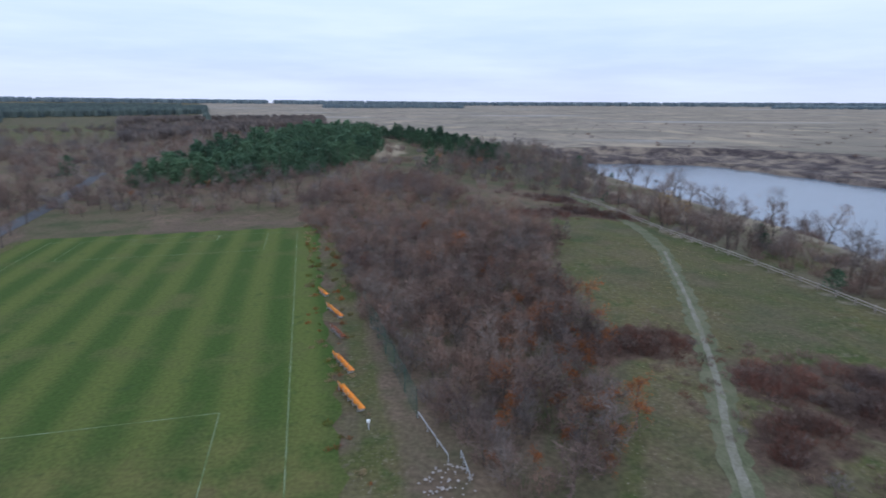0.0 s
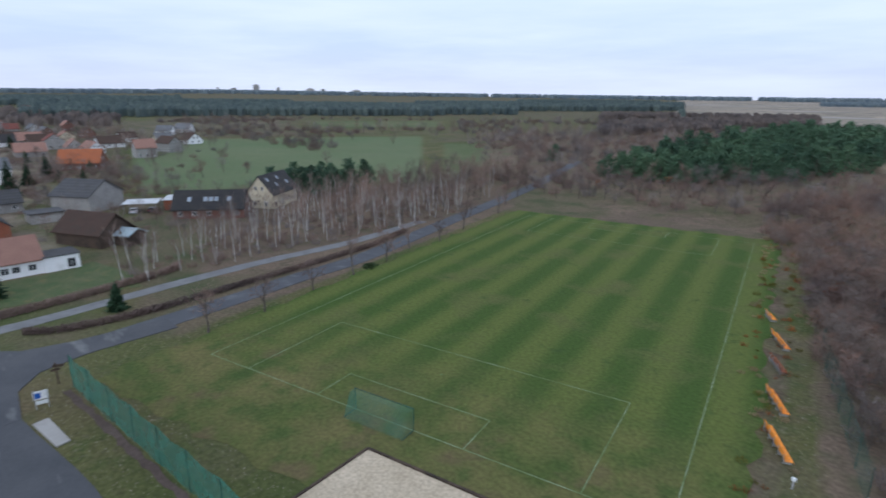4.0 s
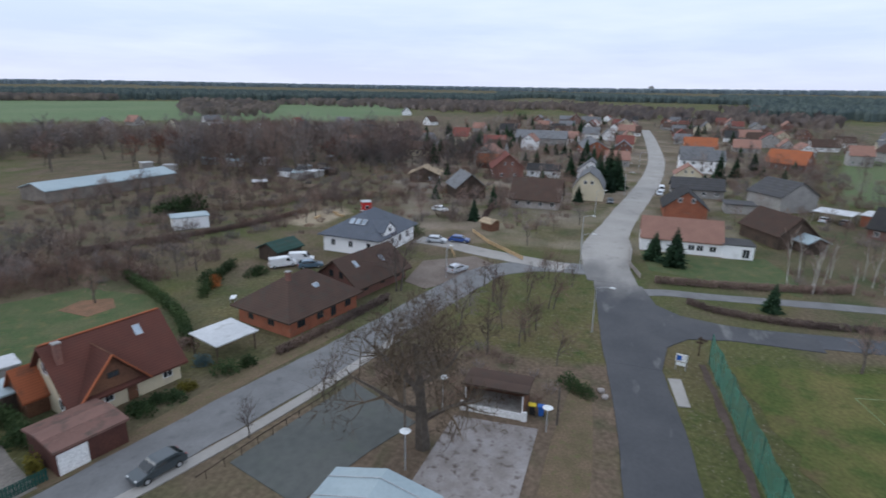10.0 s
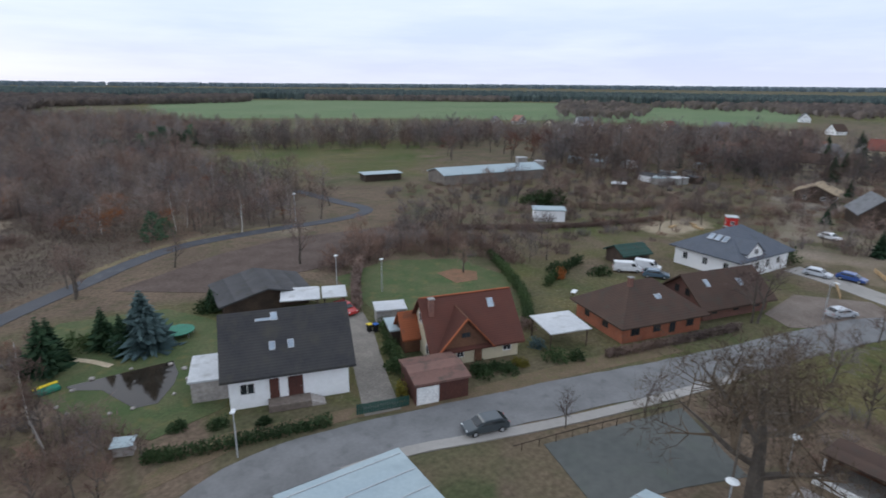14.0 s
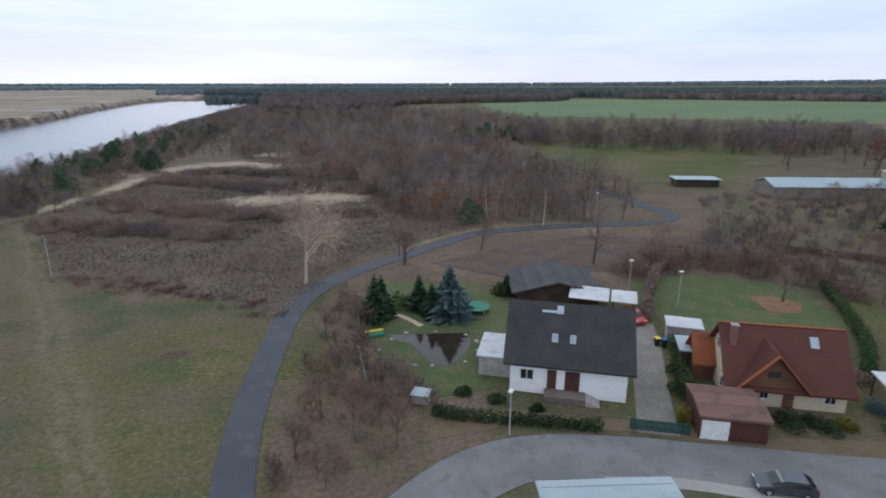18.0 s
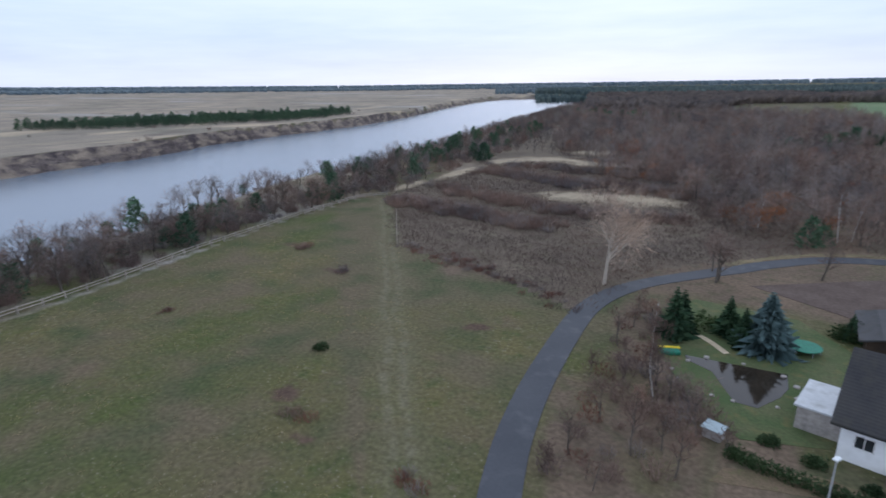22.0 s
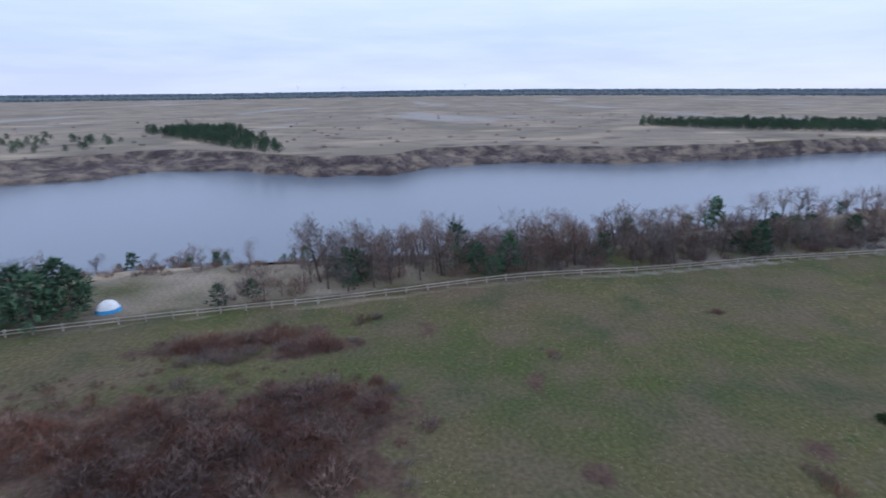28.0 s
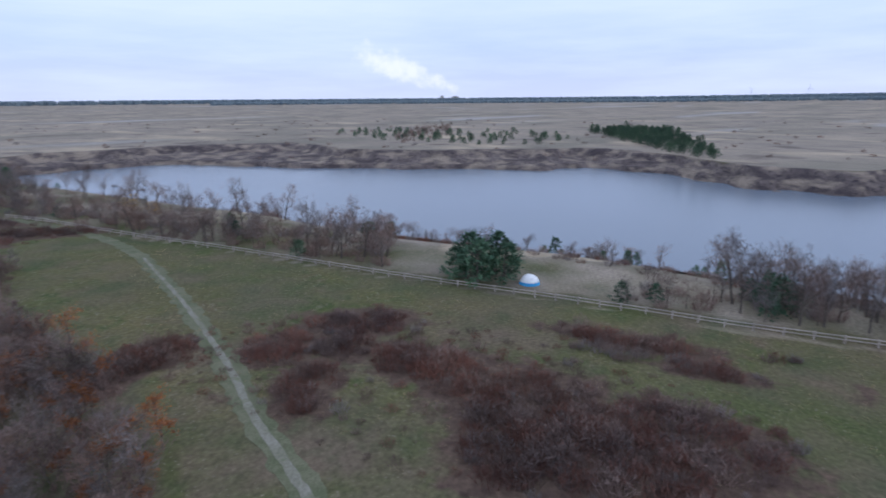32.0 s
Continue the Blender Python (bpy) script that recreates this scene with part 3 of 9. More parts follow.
# bearings (right positive) and distances of kinds of ground
GREEN_PARTS = ((-100, -50, 22, 80, 0.75), (-112, -88, 46, 100, 0.8), (-175, -113, 545, 1250, 1.0), (-76, -46, 195, 470, 0.94), (-47, -37, 215, 400, 0.9), (-60, -44, 560, 760, 0.9), (-112, -72, 760, 1700, 0.84), (-169, -146, 200, 345, 0.72),
               (-140, -75, 60, 260, 0.50), (20, 140, 24, 170, 0.50), (-128, -117, 110, 165, 0.8), (-185, -150, 50, 90, 0.6),
               (-60, -20, 420, 900, 0.55), (2, 30, 75, 175, 0.55), (140, 180, 20, 78, 0.52), (-109, -95, 54, 96, 0.85), (-140, -127, 100, 150, 0.75))
TAN_PARTS = ((160, 168, 205, 250, 0.85), (164, 170, 146, 165, 0.8), (-18, -7, 215, 330, 0.35),
             (151, 156, 160, 235, 0.5), (-172, -160, 118, 140, 0.5), (-100, -60, 420, 800, 0.3), (165, 172, 350, 1400, 0.6), (-22, -13, 1150, 1900, 0.9), (-116, -80, 110, 430, 0.42), (162, 178, 36, 66, 0.2))
STRAW_SPOTS = ((72, -229, 21, 10), (55, -222, 15, 9), (90, -218, 9, 14), (95, -180, 3.5, 24), (98, -152, 3.0, 12), (67, -262, 12, 10), (44, -155, 12, 8), (27, -157, 13, 8), (103, 55, 7, 5), (106, 46, 5, 6), (-58, 420, 16, 40), (-25, 262, 7, 26), (98, 72, 6, 5), (200, -760, 26, 190), (150, -430, 12, 120), (-100, -58, 6, 4),
               (-118, -76, 12, 6), (72, 148, 12, 10))
LITTER_PARTS = ((-12, 12, 38, 185, 0.62), (-205, -170, 86, 560, 0.8), (-170, -150, 86, 185, 0.7), (-70, -38, 100, 205, 0.75), (162, 180, 30, 58, 0.72), (169, 180, 58, 85, 0.72), (-180, -172, 38, 60, 0.7),
                (-30, -5, 140, 300, 0.6), (-150, -105, 95, 420, 0.5), (22, 60, 40, 75, 0.4), (-100, -60, 20, 60, 0.2), (150, 180, 86, 300, 0.75), (-42, -16, 190, 520, 0.62), (-140, -120, 130, 300, 0.55), (-122, -88, 28, 64, 0.78), (-140, -120, 30, 52, 0.6), (-118, -82, 150, 700, 0.55))


FENCE = ((40, 172), (45, 157), (50, 140.5), (56.5, 121), (61.3, 105.5), (66, 86.5), (69.9, 68), (75.8, 42.6), (79.6, 26.2), (82.2, 12.6), (85.2, 0.3), (88, -10), (90.2, -20), (91.3, -30), (92, -40), (93.4, -52), (96.9, -73), (99.3, -105), (99.6, -125.5), (97, -131), (93, -136))
FENCE_AZ = [math.degrees(math.atan2(x, y)) for x, y in FENCE]
FENCE_R = [math.hypot(x, y) for x, y in FENCE]
SHRUB_PATCHES = ((27.5, 67.5, 5.5, 3.2, 10, 42), (38.5, 57.5, 4.5, 4.0, 0, 42), (34.5, 46.5, 5.5, 2.8, 40, 36), (44.5, 51, 4, 3.5, 20, 26), (51, 55.5, 7, 4.5, -40, 60),
                 (46, 42.5, 5.0, 3.2, 60, 34), (47, 34, 8, 4.5, 70, 70), (46, 24, 9, 7, 60, 110), (43, 14.5, 10, 6, 80, 120), (50, 10, 8, 5.5, 85, 80), (38, 21, 6, 5, 70, 60),
                 (69, 22, 9.5, 2.2, -77, 46), (66, 12, 5.0, 1.5, -75, 16), (40.5, 146, 10, 4.5, -20, 60), (33, 163, 9, 4, -20, 40), (25, 140, 8, 4, 10, 40), (22, 66, 5, 3, 10, 20))
RUST_SPOTS = ((40.5, -36.5, 2.6, 1.8), (34, -32, 1.6, 1.0), (39.5, -16.5, 2.2, 1.6), (81, -80.5, 3.5, 1.5), (62.5, -72, 3.0, 1.4), (71, -3.5, 2.5, 1.5), (20.7, -31.4, 1.5, 1.0), (55.5, -14.6, 3.0, 1.6), (30, -62, 2.2, 1.6))
HEATH = [(95.4, -138), (62, -90.5), (46.5, -85.6), (34.6, -81.8), (20.3, -73.3), (14, -97), (0, -110), (-10, -118), (-12, -140), (5, -175), (20, -205), (60, -245), (92, -215), (96, -170)]
WOOD_PARTS = ((-206, -172, 150, 640, 1.0), (-172, -158, 126, 185, 0.6))


def inside_poly(x, y, poly):
    hit = False
    for (x1, y1), (x2, y2) in zip(poly, poly[1:] + poly[:1]):
        if (y1 > y) != (y2 > y) and x < (x2 - x1) * (y - y1) / (y2 - y1) + x1:
            hit = not hit
    return hit


def build_ground():
    ang = np.radians(np.arange(TURNS) * 360.0 / TURNS)
    x = np.concatenate(([0.0], np.outer(RADII[1:], np.sin(ang)).ravel()))
    y = np.concatenate(([0.0], np.outer(RADII[1:], np.cos(ang)).ravel()))
    z = land(x, y)
    n = TURNS
    j = np.arange(n)
    jn = (j + 1) % n
    faces = [(0, 1 + int(b), 1 + int(a)) for a, b in zip(j, jn)]
    for i in range(len(RADII) - 2):
        o = 1 + i * n
        faces.extend(zip((o + j).tolist(), (o + jn).tolist(), (o + n + jn).tolist(), (o + n + j).tolist()))
    me = bpy.data.meshes.new("ground")
    me.from_pydata(np.stack((x, y, z), 1).tolist(), [], faces)
    me.polygons.foreach_set("use_smooth", [True] * len(me.polygons))
    r, az = np.hypot(x, y), np.degrees(np.arctan2(x, y))
    near, far, inside = shores(az)
    slope = np.interp(az, BANK_W[0], BANK_W[1])

    def total(parts):
        w = np.zeros_like(x)
        for a0, a1, r0, r1, s in parts:
            for turn in (0, 360, -360):
                w = np.maximum(w, s * sector(az + turn, r, a0, a1, r0, r1))
        return w

    beyond = np.where(inside, smooth(far + slope * 0.7, far + slope + 10, r), 0) + np.where((az > -9 - 14 * smooth(600, 1300, r)) & (az <= 9.6), smooth(380, 440, r), 0)
    green = total(GREEN_PARTS)
    tan = np.maximum(total(TAN_PARTS), beyond)
    straw = np.zeros_like(x)
    for cx, cy, rx, ry in STRAW_SPOTS:
        straw = np.maximum(straw, 1.1 * np.exp(-((x - cx) / rx) ** 2 - ((y - cy) / ry) ** 2))
    bench = np.where(inside, smooth(near - 58, near - 44, r) * (1 - smooth(near + 1, near + 6, r)), 0)
    tan = np.maximum(tan, bench * 0.55)
    edge = np.interp(az, FENCE_AZ, FENCE_R)
    bay = np.where((az > 14) & (az < 142), smooth(edge + 1, edge + 4, r) * (1 - smooth(near - 2, near + 4, r)), 0)
    tan = np.maximum(tan, bay * np.where((az > 44) & (az < 82), 0.5, 0.42))
    verge = np.where((az > 12) & (az < 143), boxed(r - edge, -2.6, 0.6, 1.4), 0)
    tan = np.maximum(tan, verge * 0.5)
    inv = PITCH.inverted()
    u = x * inv[0][0] + y * inv[0][1] + inv[0][3]
    v = x * inv[1][0] + y * inv[1][1] + inv[1][3]
    field = boxed(u, -9, 60, 2) * boxed(v, -13, 104, 2)
    green = np.maximum(green * (1 - beyond), field * 0.8)
    lit = total(LITTER_PARTS) * (1 - field) * (1 - beyond)
    lit = lit * (1 - boxed(u, 56, 64, 1.5) * boxed(v, 0, 108, 3))
    green = np.maximum(green, 0.6 * boxed(u, 56, 66, 1.5) * boxed(v, -2, 108, 3))
    lit = np.maximum(lit, 0.45 * boxed(u, 57.5, 62, 1.0) * boxed(v, 5, 112, 3))
    lit = np.maximum(lit, 0.8 * boxed(u, -16, -8, 1.0) * boxed(v, 10, 112, 3))
    cut = 5.0 * waves(x, y, 15, 1.0) + 3.0 * waves(x, y, 6, 3.0)
    earth = np.where(inside, smooth(far - 14, far - 5, r) * (1 - smooth(far + slope, far + slope + 5, r + cut)), 0)
    rust = np.zeros_like(x)
    for cx, cy, rx, ry, turn, n0 in SHRUB_PATCHES:
        c, s = math.cos(radians(turn)), math.sin(radians(turn))
        lx, ly = (x - cx) * c + (y - cy) * s, (y - cy) * c - (x - cx) * s
        rust = np.maximum(rust, 0.9 - 0.9 * smooth(0.8, 2.1, np.hypot(lx / rx, ly / ry)))
    for cx, cy, rx, ry in RUST_SPOTS:
        rust = np.maximum(rust, 0.8 * np.exp(-((x - cx) / rx) ** 2 - ((y - cy) / ry) ** 2))
    rust = np.maximum(rust, 0.34 * boxed(u, 55.5, 61.5, 1.2) * boxed(v, -6, 108, 4))
    heath = np.zeros_like(x)
    for i in np.nonzero((r < 330) & (r > 60) & (y < -60))[0]:
        if inside_poly(x[i], y[i], HEATH):
            heath[i] = 1.0
    woods = total(WOOD_PARTS)
    bed = np.where(inside & (r > near) & (r < far), 1.0, 0.0)
    for key, arr in (("green", green), ("tan", tan), ("litter", lit), ("earth", np.maximum(earth, bed)), ("straw", straw), ("rust", rust), ("heath", np.maximum(heath, woods))):
        me.attributes.new(key, "FLOAT", "POINT").data.foreach_set("value", arr.astype(np.float32))
    me.update()
    return me


TRACK_A, TRACK_B = Vector((22.5, -32.5)), Vector((89.5, -125.5))
TRACK_D = (TRACK_B - TRACK_A).normalized()
TRACK_N = (TRACK_D.y, -TRACK_D.x)
TRACK_OFF = TRACK_N[0] * TRACK_A.x + TRACK_N[1] * TRACK_A.y
TRACK_FROM, TRACK_TO = TRACK_D.dot(TRACK_A) - 8, TRACK_D.dot(TRACK_B) + 6


def ground_material():
    m, nt, bsdf = material("open_ground")

    def masked(key, scale, amount):
        a = nt.nodes.new("ShaderNodeAttribute")
        a.attribute_name = key
        n = noisy(nt, scale, 0.3, 0.7, 6.0)
        s = nt.nodes.new("ShaderNodeMath")
        s.operation = "MULTIPLY_ADD"
        nt.links.new(n, s.inputs[0])
        s.inputs[1].default_value = amount
        nt.links.new(a.outputs["Fac"], s.inputs[2])
        r = nt.nodes.new("ShaderNodeMapRange")
        r.inputs["From Min"].default_value, r.inputs["From Max"].default_value = 0.32 + amount / 2, 0.68 + amount / 2
        nt.links.new(s.outputs[0], r.inputs["Value"])
        return r.outputs[0]

    base = mixed(nt, noisy(nt, 0.02), (0.114, 0.102, 0.061), (0.137, 0.106, 0.070))
    base = mixed(nt, noisy(nt, 0.11, 0.45, 0.7), base, (0.066, 0.08, 0.038))
    grass = mixed(nt, noisy(nt, 0.05), (0.072, 0.086, 0.029), (0.150, 0.122, 0.060))
    grass = mixed(nt, noisy(nt, 0.33, 0.5, 0.72), grass, (0.060, 0.082, 0.027))
    grass = mixed(nt, noisy(nt, 0.16, 0.58, 0.74), grass, (0.132, 0.100, 0.062))
    grass = mixed(nt, noisy(nt, 0.9, 0.58, 0.74), grass, (0.165, 0.145, 0.095))
    grass = mixed(nt, noisy(nt, 0.035, 0.52, 0.72), grass, (0.128, 0.100, 0.056))
    grass = mixed(nt, noisy(nt, 0.025, 0.48, 0.66), grass, (0.070, 0.088, 0.029))
    grass = mixed(nt, noisy(nt, 3.4, 0.63, 0.72, 2.0), grass, (0.25, 0.22, 0.17))
    col = mixed(nt, masked("green", 0.09, 0.5), base, grass)
    crop = nt.nodes.new("ShaderNodeMapRange")
    crop.inputs["From Min"].default_value, crop.inputs["From Max"].default_value = 0.86, 0.98
    crop_at = nt.nodes.new("ShaderNodeAttribute")
    crop_at.attribute_name = "green"
    nt.links.new(crop_at.outputs["Fac"], crop.inputs["Value"])
    col = mixed(nt, crop.outputs[0], col, mixed(nt, noisy(nt, 0.01), (0.125, 0.178, 0.09), (0.15, 0.195, 0.105)))
    litter = mixed(nt, noisy(nt, 0.07), (0.126, 0.095, 0.070), (0.168, 0.123, 0.088))
    litter = mixed(nt, noisy(nt, 0.35, 0.5, 0.75), litter, (0.088, 0.084, 0.05))
    col = mixed(nt, masked("litter", 0.12, 0.5), col, litter)
    dry = mixed(nt, noisy(nt, 0.012), (0.340, 0.280, 0.215), (0.262, 0.222, 0.180))
    dry = mixed(nt, noisy(nt, 0.08, 0.5, 0.75, stretch=(1, 0.35, 1)), dry, (0.185, 0.162, 0.135))
    dry = mixed(nt, noisy(nt, 0.009, 0.45, 0.66, 8.0, stretch=(0.6, 1, 1)), dry, (0.205, 0.182, 0.142))
    dry = mixed(nt, noisy(nt, 0.03, 0.56, 0.68, 6.0), dry, (0.155, 0.128, 0.108))
    dry = mixed(nt, noisy(nt, 0.022, 0.56, 0.70, 6.0, stretch=(1, 0.5, 1)), dry, (0.43, 0.35, 0.25))
    dry = mixed(nt, noisy(nt, 0.006, 0.58, 0.66, stretch=(0.3, 1, 1)), dry, (0.34, 0.315, 0.29))
    col = mixed(nt, masked("tan", 0.06, 0.4), col, dry)
    heath = mixed(nt, noisy(nt, 0.06), (0.112, 0.089, 0.070), (0.146, 0.116, 0.088))
    heath = mixed(nt, noisy(nt, 0.3, 0.5, 0.75), heath, (0.13, 0.112, 0.078))
    col = mixed(nt, masked("heath", 0.10, 0.35), col, heath)
    red = mixed(nt, noisy(nt, 0.4), (0.082, 0.055, 0.043), (0.115, 0.080, 0.058))
    col = mixed(nt, masked("rust", 0.3, 0.75), col, red)
    # a grassy track worn straight over the meadow
    pos = nt.nodes.new("ShaderNodeNewGeometry").outputs["Position"]
    side = nt.nodes.new("ShaderNodeVectorMath")
    side.operation = "DOT_PRODUCT"
    side.inputs[1].default_value = (TRACK_N[0], TRACK_N[1], 0)
    nt.links.new(pos, side.inputs[0])
    ahead = nt.nodes.new("ShaderNodeVectorMath")
    ahead.operation = "DOT_PRODUCT"
    ahead.inputs[1].default_value = (TRACK_D.x, TRACK_D.y, 0)
    nt.links.new(pos, ahead.inputs[0])

    def ranged(value, a, b, c=0.0, d=1.0, soft=True):
        n = nt.nodes.new("ShaderNodeMapRange")
        n.interpolation_type = "SMOOTHSTEP" if soft else "LINEAR"
        for key, v in (("From Min", a), ("From Max", b), ("To Min", c), ("To Max", d)):
            n.inputs[key].default_value = v
        nt.links.new(value, n.inputs["Value"])
        return n.outputs[0]

    def sums(op, a, b):
        n = nt.nodes.new("ShaderNodeMath")
        n.operation = op
        for i, v in enumerate((a, b)):
            if isinstance(v, bpy.types.NodeSocket):
                nt.links.new(v, n.inputs[i])
            else:
                n.inputs[i].default_value = v
        return n.outputs[0]

    wander = ranged(noisy(nt, 0.06, 0.3, 0.7), 0, 1, -0.9, 0.9, False)
    off = sums("ABSOLUTE", sums("ADD", sums("SUBTRACT", side.outputs["Value"], TRACK_OFF), wander), 0)
    along_track = sums("MULTIPLY", ranged(ahead.outputs["Value"], TRACK_FROM - 3, TRACK_FROM + 3), ranged(ahead.outputs["Value"], TRACK_TO - 2, TRACK_TO + 2, 1, 0))
    band = sums("MULTIPLY", ranged(off, 1.4, 4.2, 0.8, 0.0), along_track)
    rut = sums("MULTIPLY", ranged(sums("ABSOLUTE", sums("SUBTRACT", off, 1.0), 0), 0.1, 1.0, 1.0, 0.0), along_track)
    band = sums("MULTIPLY", band, ranged(noisy(nt, 0.25, 0.3, 0.7), 0, 1, 0.35, 1.0))
    rut = sums("MULTIPLY", rut, ranged(noisy(nt, 0.5, 0.35, 0.65), 0, 1, 0.05, 0.45))
    col = mixed(nt, band, col, (0.135, 0.122, 0.072))
    col = mixed(nt, rut, col, (0.185, 0.165, 0.115))
    col = mixed(nt, masked("straw", 0.15, 0.5), col, mixed(nt, noisy(nt, 0.2), (0.37, 0.31, 0.225), (0.29, 0.235, 0.165)))
    soil = mixed(nt, noisy(nt, 0.09, 0.38, 0.62), (0.072, 0.058, 0.058), (0.165, 0.134, 0.120))
    soil = mixed(nt, noisy(nt, 0.5, 0.5, 0.7), soil, (0.05, 0.042, 0.046))
    soil = mixed(nt, noisy(nt, 0.09, 0.47, 0.66, stretch=(1, 1, 3)), soil, (0.265, 0.215, 0.168))
    col = mixed(nt, masked("earth", 0.2, 0.3), col, soil)
    grain = mixed(nt, noisy(nt, 1.9, 0.25, 0.75, 8.0), (0.66, 0.66, 0.66), (1.32, 1.32, 1.30))
    col = mixed(nt, 1.0, col, grain, "MULTIPLY")
    nt.links.new(col, bsdf.inputs["Base Color"])
    bsdf.inputs["Roughness"].default_value = 1.0
    bsdf.inputs["Specular IOR Level"].default_value = 0.1
    bumped(nt, bsdf, noisy(nt, 1.5, 0.2, 0.8, 8.0), 0.45, 0.2)
    return m


ground = tagged(new("ground", build_ground()), "uneven grassland, scrub and bare banks reaching the horizon", "ground", kind="structure")
ground.data.materials.append(ground_material())


def build_lake():
    az = np.linspace(LAKE[0, 0] + 0.05, LAKE[-1, 0] - 0.05, 260)
    near, far, _ = shores(az)
    verts, faces = [], []
    for a, n0, f0 in zip(np.radians(az), near - 5, far + 16):
        for r in (n0, f0):
            verts.append((r * math.sin(a), r * math.cos(a), WATER_Z))
    for i in range(len(az) - 1):
        faces.append((2 * i, 2 * i + 1, 2 * i + 3, 2 * i + 2))
    return mesh_of("water", verts, faces, M_WATER)


tagged(new("lake_water", build_lake()), "calm blue-grey lake water between eroded banks", "water", kind="structure")

# ---- roads, paths and paved areas ----
ribbon("main_road", ((12, 9.5), (-20, 7.0), (-38.5, 4.6), (-49.3, 3.4), (-61.5, 1.5), (-73.3, -0.4), (-88, -2.4), (-104, -4.8)), 6.4, M_STREET, 0.08,
       "dark asphalt village road with worn pale patches", "road", rag=0.15)
ribbon("concrete_street", ((-96, -3.8), (-102, -4.6), (-116, -6.0), (-130, -5.8), (-150, -4.4), (-190, -0.6), (-230, 2.2),
                           (-275, 3.6), (-313, 3.3), (-380, 1.0), (-439, -1.4), (-520, -6)), (7.4, 7.6), M_STREET, 0.07,
       "pale worn paved street running through the village", "road", rag=0.22)
ribbon("side_road", ((-72, 1.5), (-77, 7), (-79, 15), (-80.5, 24), (-82.5, 36), (-84.9, 47.4), (-87, 62), (-92.5, 80), (-101, 106), (-107.5, 128),
                     (-115.5, 156), (-122, 176), (-131, 201), (-142, 231)), 4.6, M_ASPHALT, 0.07, "narrow asphalt road beside the football pitch", "road")
ribbon("service_lane", ((-88, -1.5), (-92, 3), (-93.6, 14), (-95.9, 27), (-98.3, 48), (-99, 69), (-104, 95)), 3.0, M_ASPHALT_WORN, 0.05,
       "pale worn lane between hedges", "road", rag=0.3)
ribbon("residential_street", ((-100, -8), (-98.5, -17), (-92, -24.3), (-80, -27.6), (-62, -31), (-52, -33.2), (-38.5, -36.4), (-25.6, -39), (-16.2, -40.6),
                              (-11.7, -41), (-7.5, -40.4), (-3.5, -38.3), (0.5, -34.5), (4, -29), (7, -23)), 6.1, M_ASPHALT_WORN, 0.06,
       "grey worn asphalt street past the houses", "road", rag=0.25)
ribbon("street_pavement", ((-60, -28.2), (-46, -30.6), (-35.5, -32.9), (-27.6, -35.1), (-21.3, -36.9), (-15, -37.4)), 1.3, M_CONCRETE_ROAD, 0.11,
       "narrow pale concrete pavement beside the street", "pavement")
ribbon("cycle_path", ((10, -20), (13.2, -30), (15.2, -37), (16.5, -42.9), (17.75, -52.3), (18.6, -65.8), (18.6, -75), (17.25, -81.7), (15.1, -86.8), (12.1, -91.4),
                      (6.2, -97.8), (0.4, -103.8), (-5, -109.8), (-13.8, -117), (-25, -120.5), (-37, -122), (-50, -123), (-58, -125.3), (-62, -129.5),
                      (-62.3, -134.5), (-60.2, -141), (-59.2, -148), (-56, -166)), 3.5, M_PATH_ASPHALT, 0.07, "smooth dark asphalt cycle path curving across the meadow", "path")
ribbon("field_verge", ((2, -105.8), (-4, -113), (-13, -120.2), (-25, -123.8), (-38, -125.2)), 1.6, M_STRAW_VERGE, 0.04, "strip of dry grass beside the cycle path", "verge", rag=0.8, step=1.0)
ribbon("footpath_verge", ((20, 22), (25.2, 38.8), (27.7, 47.2), (31.8, 58), (38.1, 79), (44.0, 102.3), (47.2, 119.3), (46.8, 140), (40, 170)),
       2.9, M_TRACK, 0.03, "trampled grass strip along the footpath", "path", rag=0.9, step=1.0)
ribbon("footpath", ((20, 22), (25.2, 38.8), (27.7, 47.2), (31.8, 58), (38.1, 79), (44.0, 102.3), (46.5, 112)), (0.95, 0.6), M_PATH, 0.05,
       "light sandy trodden footpath over the meadow", "path", rag=0.22, step=1.0)
slab("junction", ((-64, 4.3), (-71, 5.0), (-74.6, 7.6), (-76.4, 13), (-77, 24), (-81.4, 24), (-81.6, 12.5), (-82.8, 7), (-86, 3.6), (-94, 1.4), (-94, -4), (-64, -1)), M_STREET, 0.095,
     "dark asphalt mouth of the side road", "road")


slab("street_mouth", ((-94, 0.8), (-103, -0.9), (-117, -1.0), (-127, -2.2), (-136, -2.4), (-136, -9.4), (-127, -10.4), (-118, -11.2), (-110, -10.6), (-102, -9.3), (-94, -7.6)), M_STREET, 0.105,
     "pale broad paving at the street junction", "road")
slab("leaf_strip", ((-43.5, -5.6), (-47, -5.5), (-58.5, -5.2), (-58.6, -3.4), (-50, -2.2), (-43.4, -1.6), (-38, -1.4), (-38, -5.4)), M_LEAF_LITTER, 0.035, "brown leaf-covered strip beside the road", "verge")
slab("court", ((-32.1, -31.1), (-48.3, -27.9), (-43.7, -18.5), (-38, -20.6), (-29.9, -22.8)), M_COURT, 0.06, "grey hard-surfaced play court", "court")
slab("plaza", ((-46.2, -15.4), (-47.0, -7.1), (-36.6, -6.7), (-30, -6.6), (-30, -11), (-35.4, -15.5)), M_PLAZA, 0.07, "pale stained paving in front of the stage", "pavement")
